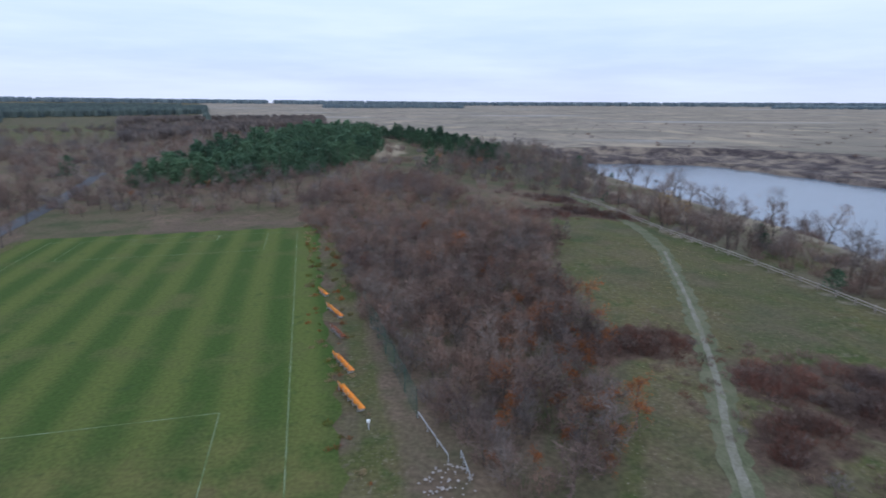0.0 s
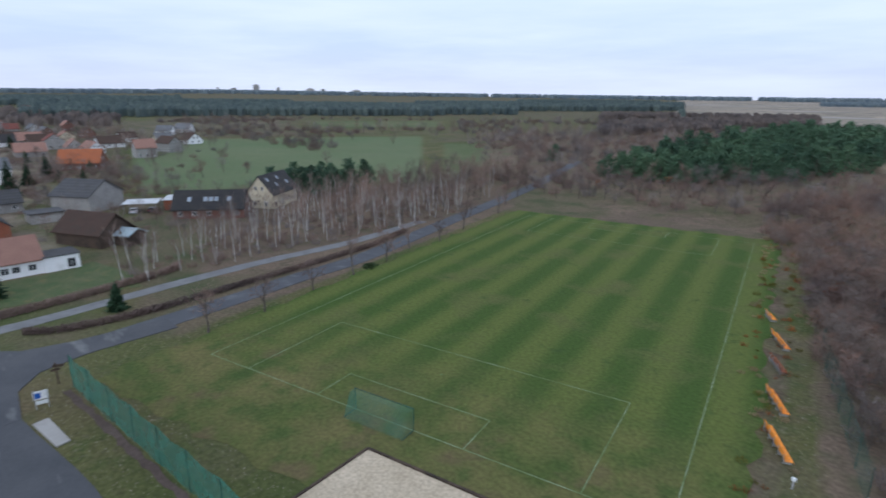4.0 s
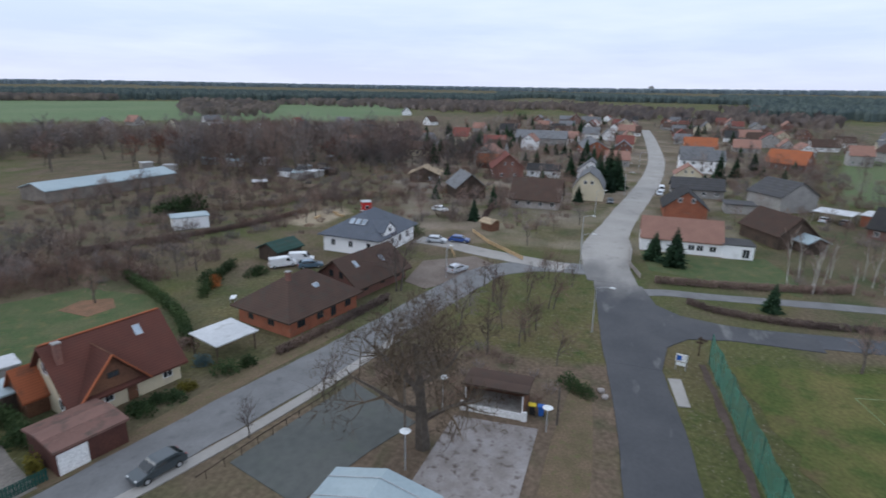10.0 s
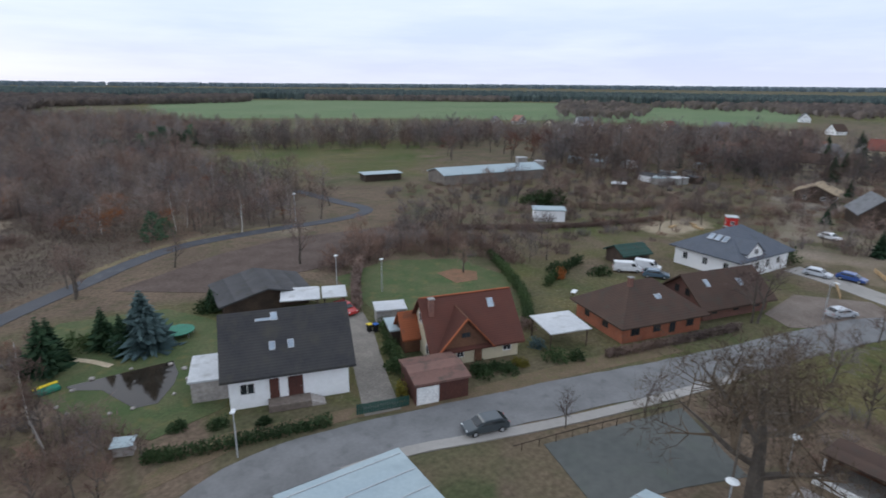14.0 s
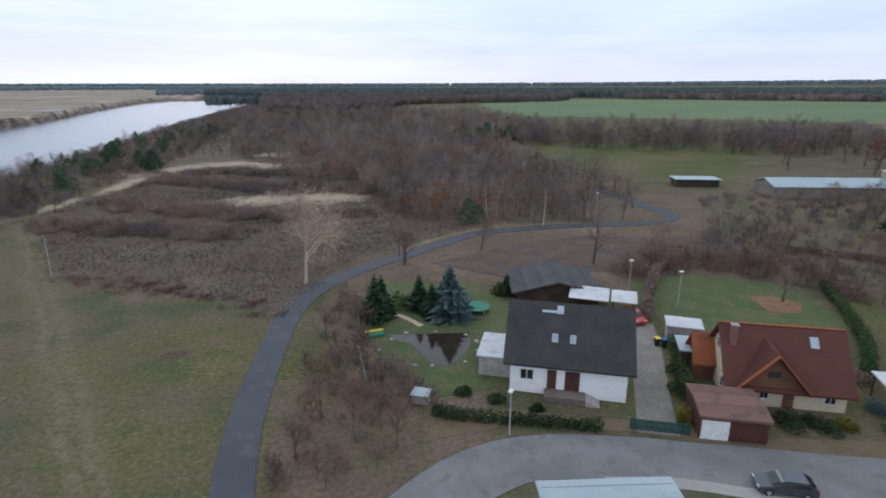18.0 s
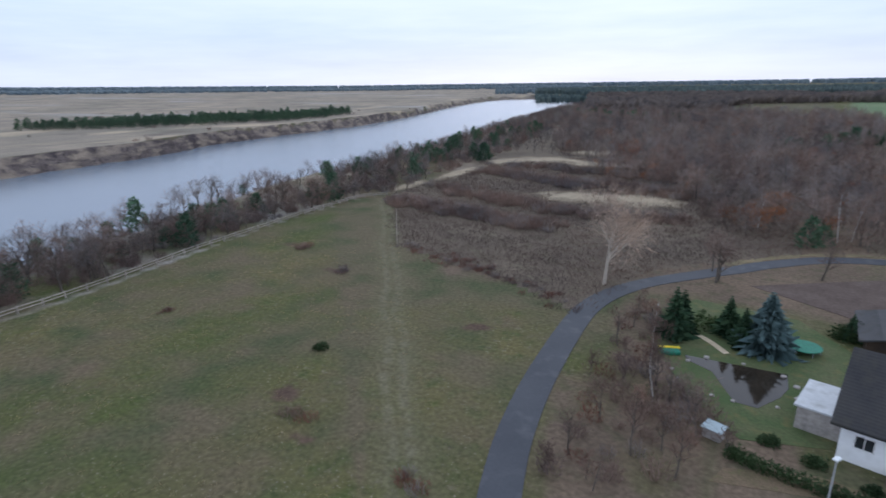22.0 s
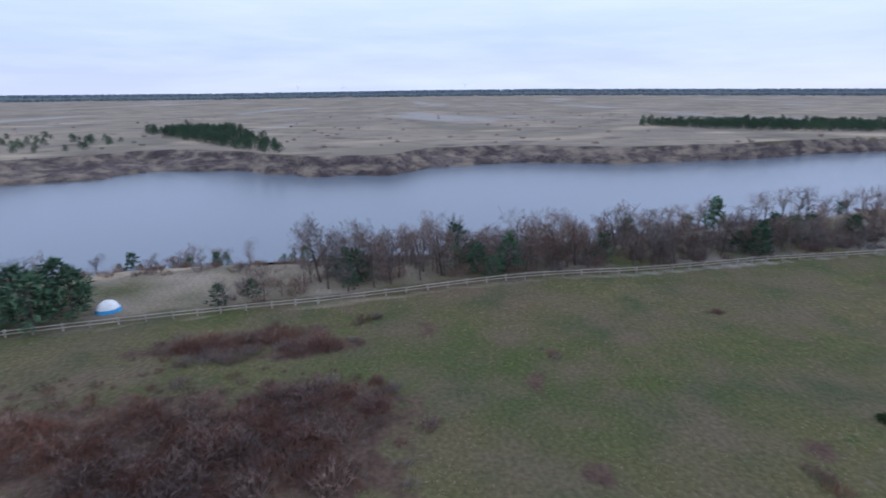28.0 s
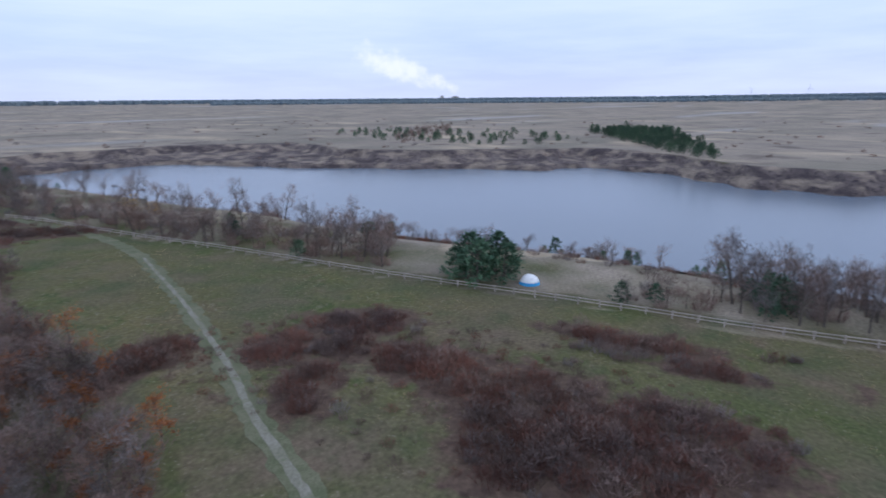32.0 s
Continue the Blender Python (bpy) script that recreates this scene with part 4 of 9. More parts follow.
slab("driveway", ((-20.2, -44.0), (-23.9, -43.2), (-25.6, -49), (-30.2, -62.4), (-31.5, -68), (-28.5, -69), (-27.2, -64.5), (-23.2, -53)), M_GRAVEL, 0.05,
     "gravel driveway between two houses", "driveway")
slab("lot", ((-79, -32), (-85, -27.5), (-94, -22), (-100, -30), (-93, -38), (-81, -36.5)), M_BROWN_GRAVEL, 0.045, "bare brown gravel parking lot", "parking lot")
ribbon("house_drive", ((-99.5, -12), (-101, -20), (-103, -29), (-106, -38), (-107, -45)), 5.0, M_CONCRETE_ROAD, 0.08, "pale paved house entrance", "driveway")
slab("bus_pad", ((-62.3, 4.9), (-62.6, 6.3), (-56.7, 7.0), (-56.4, 5.8)), M_CONCRETE_ROAD, 0.12, "pale concrete waiting pad beside the road", "pavement")
slab("sand_court", ((-36.2, 26.2), (-34.9, 17.0), (-20.5, 19.5), (-23.0, 29.2)), M_SAND, 0.05, "pale sand court bordered with dark edging", "sand court")
slab("ploughed_field", ((-2, -96), (-20, -108), (-35, -113), (-68, -110.5), (-62, -98), (-40, -91), (-14, -88)), M_DARK_SOIL, 0.05, "bare dark ploughed field", "field")
slab("garden_lawn", ((5, -86), (9, -80), (7.5, -66), (3, -57), (-2, -51), (-9, -53), (-12, -60), (-13, -76), (-8, -84)), M_LAWN, 0.04, "mown green garden lawn", "lawn")
slab("back_lawn", ((-33, -66), (-44, -61), (-60, -66), (-58, -82), (-46, -88), (-34, -84)), M_LAWN, 0.04, "mown green lawn behind the houses", "lawn")
slab("bare_patch", ((-50, -71), (-54, -70.5), (-56.5, -74), (-54, -77.5), (-50, -77)), M_CLAY, 0.06, "rust-coloured leaf-covered patch on the lawn", "leaf patch")
slab("leaf_verge", ((-60, -35.5), (-46, -38.2), (-30, -40.8), (-19.5, -44.2), (-8, -45.6), (0, -43.6), (-1, -46), (-8, -48.5), (-20, -46), (-31, -42.8), (-47, -41), (-60, -38.5)),
     M_LEAF_LITTER, 0.03, "leaf-strewn verge beside the street", "verge")
slab("pond", ((4.4, -66.2), (-6.2, -66.4), (-6.2, -63), (-5.4, -60.6), (-3.4, -57.4), (-1.3, -57.6), (-0.2, -60), (1.2, -63.3), (4.0, -65)), M_POND, 0.06, "small dark garden pond with a pale rim", "pond", "")
slab("front_lawn", ((-104, 2.5), (-117, 0.5), (-118, 17), (-121, 24), (-108, 27), (-99, 26)), M_LAWN, 0.04, "green house lawn behind a hedge", "lawn")


# ---- football pitch ----
def pitch_material():
    m, nt, bsdf = material("mown_pitch_grass")
    co = nt.nodes.new("ShaderNodeTexCoord").outputs["Object"]
    wave = nt.nodes.new("ShaderNodeTexWave")
    wave.bands_direction, wave.wave_profile = "X", "SIN"
    wave.inputs["Scale"].default_value = 0.042
    wave.inputs["Distortion"].default_value = 0.7
    wave.inputs["Detail"].default_value = 1.0
    wave.inputs["Detail Scale"].default_value = 0.35
    nt.links.new(co, wave.inputs["Vector"])
    r = nt.nodes.new("ShaderNodeMapRange")
    r.inputs["From Min"].default_value, r.inputs["From Max"].default_value = 0.12, 0.88
    nt.links.new(wave.outputs["Fac"], r.inputs["Value"])
    col = mixed(nt, r.outputs[0], (0.057, 0.094, 0.022), (0.104, 0.128, 0.034))
    worn = mixed(nt, noisy(nt, 0.10, 0.52, 0.72), col, (0.105, 0.115, 0.04))
    worn = mixed(nt, noisy(nt, 0.35, 0.6, 0.8), worn, (0.05, 0.082, 0.024))
    goal_side = nt.nodes.new("ShaderNodeSeparateXYZ")
    nt.links.new(co, goal_side.inputs[0])
    tired = nt.nodes.new("ShaderNodeMapRange")
    tired.inputs["From Min"].default_value, tired.inputs["From Max"].default_value = 18.0, 0.0
    tired.inputs["To Max"].default_value = 0.8
    nt.links.new(goal_side.outputs["Y"], tired.inputs["Value"])
    patchy = mixed(nt, noisy(nt, 0.16, 0.35, 0.65), (0.078, 0.098, 0.030), (0.155, 0.130, 0.056))
    patchy = mixed(nt, noisy(nt, 0.3, 0.5, 0.7), patchy, (0.058, 0.086, 0.026))
    patchy = mixed(nt, noisy(nt, 0.22, 0.58, 0.72), patchy, (0.135, 0.098, 0.056))
    worn = mixed(nt, tired.outputs[0], worn, patchy)
    grain = mixed(nt, noisy(nt, 2.2, 0.25, 0.75, 8.0), (0.72, 0.72, 0.72), (1.25, 1.25, 1.2))
    nt.links.new(mixed(nt, 1.0, worn, grain, "MULTIPLY"), bsdf.inputs["Base Color"])
    bsdf.inputs["Roughness"].default_value = 1.0
    bsdf.inputs["Specular IOR Level"].default_value = 0.12
    bumped(nt, bsdf, noisy(nt, 2.0, 0.2, 0.8, 8.0), 0.5, 0.12)
    return m


def build_pitch():
    nx, ny = 30, 56
    verts, faces = [], []
    for j in range(ny + 1):
        for i in range(nx + 1):
            u, v = -6 + i / nx * 65.5, -11.5 + j / ny * 116.5
            if i in (0, nx):
                u += random.uniform(-0.7, 0.7)
            if j in (0, ny):
                v += random.uniform(-0.7, 0.7)
            verts.append((u, v, 0.035))
    k = nx + 1
    for j in range(ny):
        for i in range(nx):
            faces.append((j * k + i, j * k + i + 1, (j + 1) * k + i + 1, (j + 1) * k + i))
    return mesh_of("pitch_grass", verts, faces, pitch_material())


pitch = new("football_pitch", build_pitch())
pitch.matrix_basis = PITCH
tagged(pitch, "striped mown green football pitch with faded white lines", "football pitch", kind="structure")


def marking(u0, v0, u1, v1, width=0.12):
    d = Vector((u1 - u0, v1 - v0))
    n = Vector((-d.y, d.x)).normalized() * width / 2
    v = [(u0 + n.x, v0 + n.y, 0.045), (u0 - n.x, v0 - n.y, 0.045), (u1 - n.x, v1 - n.y, 0.045), (u1 + n.x, v1 + n.y, 0.045)]
    part("line_marking", mesh_of("line_marking", v, [(0, 1, 2, 3)], M_WHITE_LINE), None, pitch)


def ring_marking(cu, cv, radius, a0, a1):
    steps = int(abs(a1 - a0) / 6)
    v, f = [], []
    for i in range(steps + 1):
        a = radians(a0 + (a1 - a0) * i / steps)
        for r in (radius - 0.07, radius + 0.07):
            v.append((cu + r * math.cos(a), cv + r * math.sin(a), 0.045))
    for i in range(steps):
        f.append((2 * i, 2 * i + 1, 2 * i + 3, 2 * i + 2))
    part("line_marking", mesh_of("arc_marking", v, f, M_WHITE_LINE), None, pitch)


mid = PITCH_W / 2
for seg in ((0, 0, PITCH_W, 0), (0, PITCH_L, PITCH_W, PITCH_L), (0, 0, 0, PITCH_L), (PITCH_W, 0, PITCH_W, PITCH_L)):
    marking(*seg)
for end, sgn in ((0, 1), (PITCH_L, -1)):
    for half, deep in ((20.3, 16.5), (9.16, 5.5)):
        marking(mid - half, end, mid - half, end + sgn * deep)
        marking(mid + half, end, mid + half, end + sgn * deep)
        marking(mid - half, end + sgn * deep, mid + half, end + sgn * deep)
    ring_marking(mid, end + sgn * 11, 0.12, 0, 360)


# ---- houses ----
def window_meshes():
    bm = bmesh.new()
    for s in ((-0.5, 0), (0.5, 0)):
        add_box(bm, (0.08, 0.08, 1.0), (s[0] * 0.93, 0, 0))
    for s in (-0.5, 0.5):
        add_box(bm, (1.0, 0.08, 0.08), (0, 0, s * 0.93))
    add_box(bm, (0.05, 0.06, 0.9), (0, 0, 0))
    me = bpy.data.meshes.new("window_frame")
    bm.to_mesh(me)
    bm.free()
    me.materials.append(M_WHITE_PAINT)
    pane = bpy.data.meshes.new("window_pane")
    bm = box((0.9, 0.03, 0.9))
    bm.to_mesh(pane)
    bm.free()
    pane.materials.append(M_PANE)
    dark = me.copy()
    dark.materials.clear()
    dark.materials.append(M_DARKWOOD)
    sky = bpy.data.meshes.new("skylight_pane")
    bm = box((0.86, 0.86, 0.06))
    bm.to_mesh(sky)
    bm.free()
    sky.materials.append(M_SKYLIGHT)
    return me, dark, pane, sky


WIN_FRAME, WIN_FRAME_DARK, WIN_PANE, SKY_PANE = window_meshes()


def add_window(house, x, y, z, w, h, face, dark=False, name="window"):
    """face: turn of the outward normal about z; 0 looks along -y."""
    m = pose(x, y, z, 0, 0, face) @ Matrix.Diagonal((w, 1, h, 1))
    f = part(name, WIN_FRAME_DARK if dark else WIN_FRAME, None, house, m=m)
    part("pane", WIN_PANE, None, f)
    return f


def add_door(house, x, y, w, h, face, mat=None, z=0.0, name="door"):
    d = part(name, box((w, 0.08, h), (0, 0, h / 2)), mat or M_BROWNWOOD, house, m=pose(x, y, z, 0, 0, face))
    part("door_handle", box((0.12, 0.05, 0.03), (w * 0.36, -0.06, 1.0)), M_LAMP, d)
    return d


def prism(profile, length):
    """A profile in y, z drawn out along x, closed at both ends."""
    n = len(profile)
    v = [(s * length / 2, y, z) for s in (-1, 1) for y, z in profile]
    f = [tuple(range(n - 1, -1, -1)), tuple(range(n, 2 * n))]
    f += [(i, (i + 1) % n, n + (i + 1) % n, n + i) for i in range(n)]
    bm = bmesh.new()
    vs = [bm.verts.new(q) for q in v]
    for q in f:
        bm.faces.new([vs[i] for i in q])
    bmesh.ops.recalc_face_normals(bm, faces=bm.faces)
    return bm


def gable_roof(L, D, eave, ridge, over, end, thick=0.2, mansard=False):
    slope = (ridge - eave) / (D / 2)
    if mansard:
        ky, kz = D * 0.30, eave + (ridge - eave) * 0.62
        line = [(-D / 2 - over * 0.5, eave - over * 0.7), (-ky, kz), (0, ridge), (ky, kz), (D / 2 + over * 0.5, eave - over * 0.7)]
    else:
        line = [(-D / 2 - over, eave - over * slope), (0, ridge), (D / 2 + over, eave - over * slope)]
    top = [(y, z + thick * 1.2) for y, z in line]
    return prism(line + top[::-1], L + 2 * end)


def hip_roof(L, D, eave, ridge, over, thick=0.2, ridge_len=None):
    a, b = L / 2 + over, D / 2 + over
    r = (L - D * 0.75) / 2 if ridge_len is None else ridge_len / 2
    r = max(r, 0.2)
    z0 = eave - over * 0.35
    bm = bmesh.new()
    lo = [bm.verts.new(q) for q in ((-a, -b, z0), (a, -b, z0), (a, b, z0), (-a, b, z0))]
    hi = [bm.verts.new((x, y, z + thick)) for x, y, z in ((-a, -b, z0), (a, -b, z0), (a, b, z0), (-a, b, z0))]
    p, q = bm.verts.new((-r, 0, ridge + thick)), bm.verts.new((r, 0, ridge + thick))
    bm.faces.new(lo[::-1])
    for i in range(4):
        bm.faces.new((lo[i], lo[(i + 1) % 4], hi[(i + 1) % 4], hi[i]))
    bm.faces.new((hi[0], hi[1], q, p))
    bm.faces.new((hi[2], hi[3], p, q))
    bm.faces.new((hi[1], hi[2], q))
    bm.faces.new((hi[3], hi[0], p))
    bmesh.ops.recalc_face_normals(bm, faces=bm.faces)
    return bm


HOUSE_AT = []


def house(x, y, turn, L, D, eave, ridge, wall, roof, label, kind="gable", over=0.5, end=0.4, name="house", category="house",
          group="", wins="auto", chimney=None, skylights=(), door=None, gable=None, doors=(), ridge_len=None, dark=False):
    """Ridge along local x; local -y is the front."""
    HOUSE_AT.append((x, y, max(L, D) * 0.5 + 1.5))
    h = thing(name, pose(x, y, ground_z(x, y) - 0.05, 0, 0, turn), label, category, group)
    if kind == "hip":
        part("wall", box((L, D, eave + 0.3), (0, 0, (eave + 0.3) / 2 - 0.15)), wall, h)
        part("roof", hip_roof(L, D, eave, ridge, over, ridge_len=ridge_len), roof, h)
    elif kind == "flat":
        part("wall", box((L, D, eave), (0, 0, eave / 2 - 0.1)), wall, h)
        part("roof", box((L + over * 2, D + over * 2, 0.22), (0, 0, eave + 0.02), 0.03), roof, h)
    elif kind == "open":
        for sx in (-1, 1):
            for sy in (-1, 1):
                part("post", box((0.14, 0.14, eave), (sx * (L / 2 - 0.2), sy * (D / 2 - 0.2), eave / 2)), wall, h)
        part("roof", box((L + 0.3, D + 0.3, 0.16), (0, 0, eave + 0.06), 0.02, pose(0, 0, 0, 2.5)), roof, h)
    else:
        mans = kind == "mansard"
        if mans:
            prof = [(-D / 2, -0.2), (-D / 2, eave), (-D * 0.30, eave + (ridge - eave) * 0.62), (0, ridge), (D * 0.30, eave + (ridge - eave) * 0.62), (D / 2, eave), (D / 2, -0.2)]
        else:
            prof = [(-D / 2, -0.2), (-D / 2, eave), (0, ridge), (D / 2, eave), (D / 2, -0.2)]
        part("wall", prism(prof, L), wall, h)
        if gable:
            for s in (-1, 1):
                part("gable_boarding", prism([(-D / 2 + 0.1, eave), (0, ridge - 0.05), (D / 2 - 0.1, eave)], 0.06), gable, h, m=pose(s * (L / 2 + 0.032), 0, 0))
        part("roof", gable_roof(L, D, eave, ridge, over, end, mansard=mans), roof, h)
    if chimney:
        cx, cy, ch = chimney
        c = part("chimney", box((0.6, 0.6, ch + 1.6), (0, 0, (ch - 1.6) / 2), 0.02), M_BRICK_OLD, h, m=pose(cx, cy, ridge))
        part("chimney_cap", box((0.75, 0.75, 0.12), (0, 0, ch)), M_GREYWALL, c)
    pitch_angle = math.degrees(math.atan2(ridge - eave, D / 2))
    for sx, side, up, w, hh in skylights:
        yy = side * (D / 2) * (1 - up)
        zz = eave + (ridge - eave) * up + 0.28
        fr = part("skylight", box((w, hh, 0.1), (0, 0, 0)), M_LAMP, h, m=pose(sx, yy, zz, -side * pitch_angle))
        part("pane", SKY_PANE, None, fr, m=Matrix.Translation((0, 0, 0.03)) @ Matrix.Diagonal((w, hh, 1, 1)))
    if wins == "auto":
        wins = []
        n = max(2, int(L / 3.2))
        for side, face in ((-1, 0), (1, 180)):
            for k in range(n):
                wx = -L / 2 + (k + 0.5) * L / n
                for lev in range(max(1, int(eave / 2.7))):
                    wins.append((wx, side * (D / 2 + 0.01), 1.5 + lev * 2.7, 1.1, 1.2, face))
        for s, face in ((-1, -90), (1, 90)):
            for wy in (-D / 4.5, D / 4.5):
                wins.append((s * (L / 2 + 0.01), wy, 1.5, 1.0, 1.2, face))
                if kind != "hip" and ridge - eave > 2.5:
                    wins.append((s * (L / 2 + 0.07), wy * 0.55, eave + (ridge - eave) * 0.3, 0.8, 1.1, face))
    for w in wins or ():
        add_window(h, *w, dark=dark)
    for d in doors:
        add_door(h, *d)
    return h


def to_xy(cx, cy, turn, lx, ly):
    c, s = math.cos(radians(turn)), math.sin(radians(turn))
    return cx + c * lx - s * ly, cy + s * lx + c * ly


FRONT = 165.0   # the houses along the street face it; their local -y points to the street

# white house with the anthracite roof, its annex and shed
white_house = house(-16.3, -55.1, FRONT, 11.9, 9.4, 3.9, 8.4, M_WHITE, M_ROOF_DARK, "white rendered house with a steep anthracite tiled roof", over=0.6, end=0.75,
                    skylights=((-1.5, -1, 0.36, 0.62, 0.95), (0.35, -1, 0.36, 0.62, 0.95), (-1.1, -1, 0.86, 0.7, 0.95), (-2.2, -1, 0.82, 1.6, 0.3)),
                    wins=((-4.2, -4.72, 2.2, 1.5, 1.25, 0), (5.98, 1.5, 1.6, 1.2, 1.2, 90), (-5.98, -1.5, 5, 1.0, 1.2, -90), (-5.98, 1.5, 5, 1.0, 1.2, -90)),
                    doors=((-1.6, -4.74, 0.95, 2.2, 0, M_GARAGE, 0.75), (0.5, -4.74, 1.5, 2.2, 0, M_GARAGE, 0.75)))
steps = thing("entrance_steps", pose(*to_xy(-16.3, -55.1, FRONT, 0.2, -6.0), 0, 0, 0, FRONT), "grey stone entrance steps with a landing", "steps")
part("landing", box((4.2, 1.6, 0.75), (-0.4, 0.45, 0.375), 0.03), M_BROWN_GRAVEL, steps)
for k in range(4):
    part("step", box((0.35, 1.5, 0.6 - k * 0.16), (1.9 + k * 0.35, 0.45, (0.6 - k * 0.16) / 2), 0.01), M_STONE, steps)
house(*to_xy(-16.3, -55.1, FRONT, -7.9, 0.6), FRONT, 3.6, 5.6, 2.5, 3.0, M_STONE, M_WHITE_SHEET, "grey clad garden annex with a pale sheet roof", "flat", 0.25,
      name="annex", category="annex", wins=())
house(-20.6, -80.5, 86, 9.0, 12.0, 1.9, 3.4, M_DARKWOOD, M_ROOF_FELT, "dark wooden barn with a broad grey felt roof", name="barn", category="barn", wins=(),
      over=0.8, end=0.8, doors=((0, -7.3, 3, 2.2, 0, M_DARKWOOD),))
house(-24.3, -73.6, 160, 5.2, 4.4, 2.5, 2.7, M_DARKWOOD, M_WHITE_SHEET, "carport with a white flat sheet roof", "open", name="carport", category="carport", wins=())
house(-28.9, -72.2, 160, 3.2, 4.0, 2.4, 2.7, M_DARKWOOD, M_WHITE_SHEET, "carport with a white flat sheet roof", "open", name="carport", category="carport", wins=())
house(-33.5, -63.5, 160, 4.0, 3.0, 2.2, 2.5, M_GREYWALL, M_WHITE_SHEET, "small shed with a pale flat roof", "flat", 0.2, name="shed", category="shed", wins=())
house(-32.6, -57.0, 163, 5.0, 3.6, 2.3, 2.6, M_DARKWOOD, M_METAL_ROOF, "low wooden lean-to with a grey sheet roof", "flat", 0.25, name="shed", category="shed", wins=())

M_ROOF_GARAGE = roofing("brown_felt", (0.20, 0.115, 0.095), (0.165, 0.10, 0.085), course=0.9)
# red-roofed house with a cross gable, and its garage
RX, RY = -37.4, -51.2
red_house = house(RX, RY, 167, 11.0, 7.8, 2.7, 7.1, M_CREAM, M_ROOF_RED, "cream house with a red-brown tiled roof and front gable", over=0.7, end=0.6,
                  skylights=((2.9, -1, 0.72, 0.8, 1.2),), chimney=(-4.9, -1.4, 0.6),
                  wins=((-3.3, -3.92, 1.5, 0.9, 1.2, 0), (-2.1, -3.92, 1.5, 0.9, 1.2, 0), (4.0, -3.92, 1.5, 1.1, 1.3, 0), (-5.52, -2, 1.5, 1.0, 1.3, -90), (-5.52, 0.6, 4.6, 1.0, 1.2, -90)),
                  doors=((0.2, -3.94, 1.0, 2.1, 0),))
GX = -1.7
part("front_gable", prism([(-2.9, 2.6), (0, 5.9), (2.9, 2.6)], 0.14), M_BROWNWOOD, red_house, m=pose(GX, -4.5, 0, 0, 0, 90))
part("front_gable_roof", prism([(-3.5, 2.0), (0, 5.95), (3.5, 2.0), (3.5, 2.25), (0, 6.25), (-3.5, 2.25)], 4.3), M_ROOF_RED, red_house, m=pose(GX, -2.85, 0, 0, 0, 90))
for s in (-1, 1):
    part("verge_tiles", box((0.16, 0.26, 5.3), (0, 0, 0), 0.02, pose(0, 0, 0, 0, s * 41.2)), M_VERGE, red_house, "orange-red verge tiles", m=pose(GX - s * 1.74, -5.05, 4.22))
    part("ridge_tiles" if s > 0 else "verge_board", box((11.9, 0.3, 0.14) if s > 0 else (0.12, 4.4, 0.12), (0, 0, 0), 0.04), M_VERGE if s > 0 else M_BROWNWOOD, red_house,
         "weathered ridge tiles" if s > 0 else "brown verge board", m=pose(0, 0, 7.34) if s > 0 else pose(GX, -2.85, 6.28))
add_window(red_house, GX, -4.6, 4.0, 1.1, 0.6, 0, True)
house(*to_xy(RX, RY, 167, -6.4, 2.6), 167, 2.2, 3.6, 2.4, 4.6, M_BROWNWOOD, M_VERGE, "wooden porch with an orange-red tiled roof", name="porch", category="porch", wins=())
garage = house(-28.9, -44.9, 167, 5.8, 5.4, 2.35, 2.7, M_GARAGE, M_ROOF_GARAGE, "brown wooden garage with a low pinkish roof and white door", over=0.25, end=0.2, name="garage", category="garage", wins=())
add_door(garage, -1.6, -2.72, 2.4, 2.05, 0, M_WHITE_PAINT, name="garage_door")

# brick bungalow with hipped roof, carport, and the brown-roofed house behind
house(-62.4, -44.6, 168, 13.0, 10.0, 2.6, 6.3, M_BRICK, M_ROOF_BROWN, "orange brick bungalow with a brown hipped roof", "hip", 0.8, ridge_len=3.6, chimney=(-2.3, -0.6, 0.9),
      skylights=((0.9, -1, 0.45, 1.1, 1.4),), dark=True,
      wins=((-4.5, -5.02, 1.5, 1.4, 1.1, 0), (-1.0, -5.02, 1.5, 1.2, 1.1, 0), (1.6, -5.02, 1.3, 1.0, 1.6, 0), (4.6, -5.02, 1.5, 1.2, 1.1, 0), (-6.52, -1.5, 1.5, 1.2, 1.0, -90), (-6.52, 2.5, 1.5, 1.0, 1.0, -90)))
house(-48.9, -46.2, 166, 5.6, 5.2, 2.6, 2.8, M_DARKWOOD, M_WHITE_SHEET, "dark wooden carport with a pale flat sheet roof", "open", name="carport", category="carport", wins=())
house(-77.6, -42.6, 168, 12.5, 8.4, 2.4, 5.6, M_BRICK_OLD, M_ROOF_BROWN, "brown-roofed brick outbuilding with two skylights", over=0.9, end=0.9, skylights=((-3.6, -1, 0.6, 0.8, 1.3), (2.4, -1, 0.5, 0.8, 1.3)), dark=True)
# white house with the blue-grey hipped roof
blue_house = house(-99.5, -52.6, 178, 15.5, 12.5, 3.6, 7.4, M_WHITE, M_ROOF_BLUE, "white rendered house with a blue-grey hipped roof", "hip", 0.8, ridge_len=4.0,
                   skylights=((-5.6, -1, 0.0, 0.1, 0.1),), chimney=(-1.5, 1.0, 0.0),
                   wins=tuple((7.77, wy, 2.0, 1.0, 1.4, 90) for wy in (-4, -1, 2, 4.5)) + tuple((wx, -6.27, 2.0, 1.1, 1.4, 0) for wx in (-5.5, -2.2, 1.2, 4.6)) + tuple((-7.77, wy, 2.0, 1.0, 1.4, -90) for wy in (-4, 0, 4)))
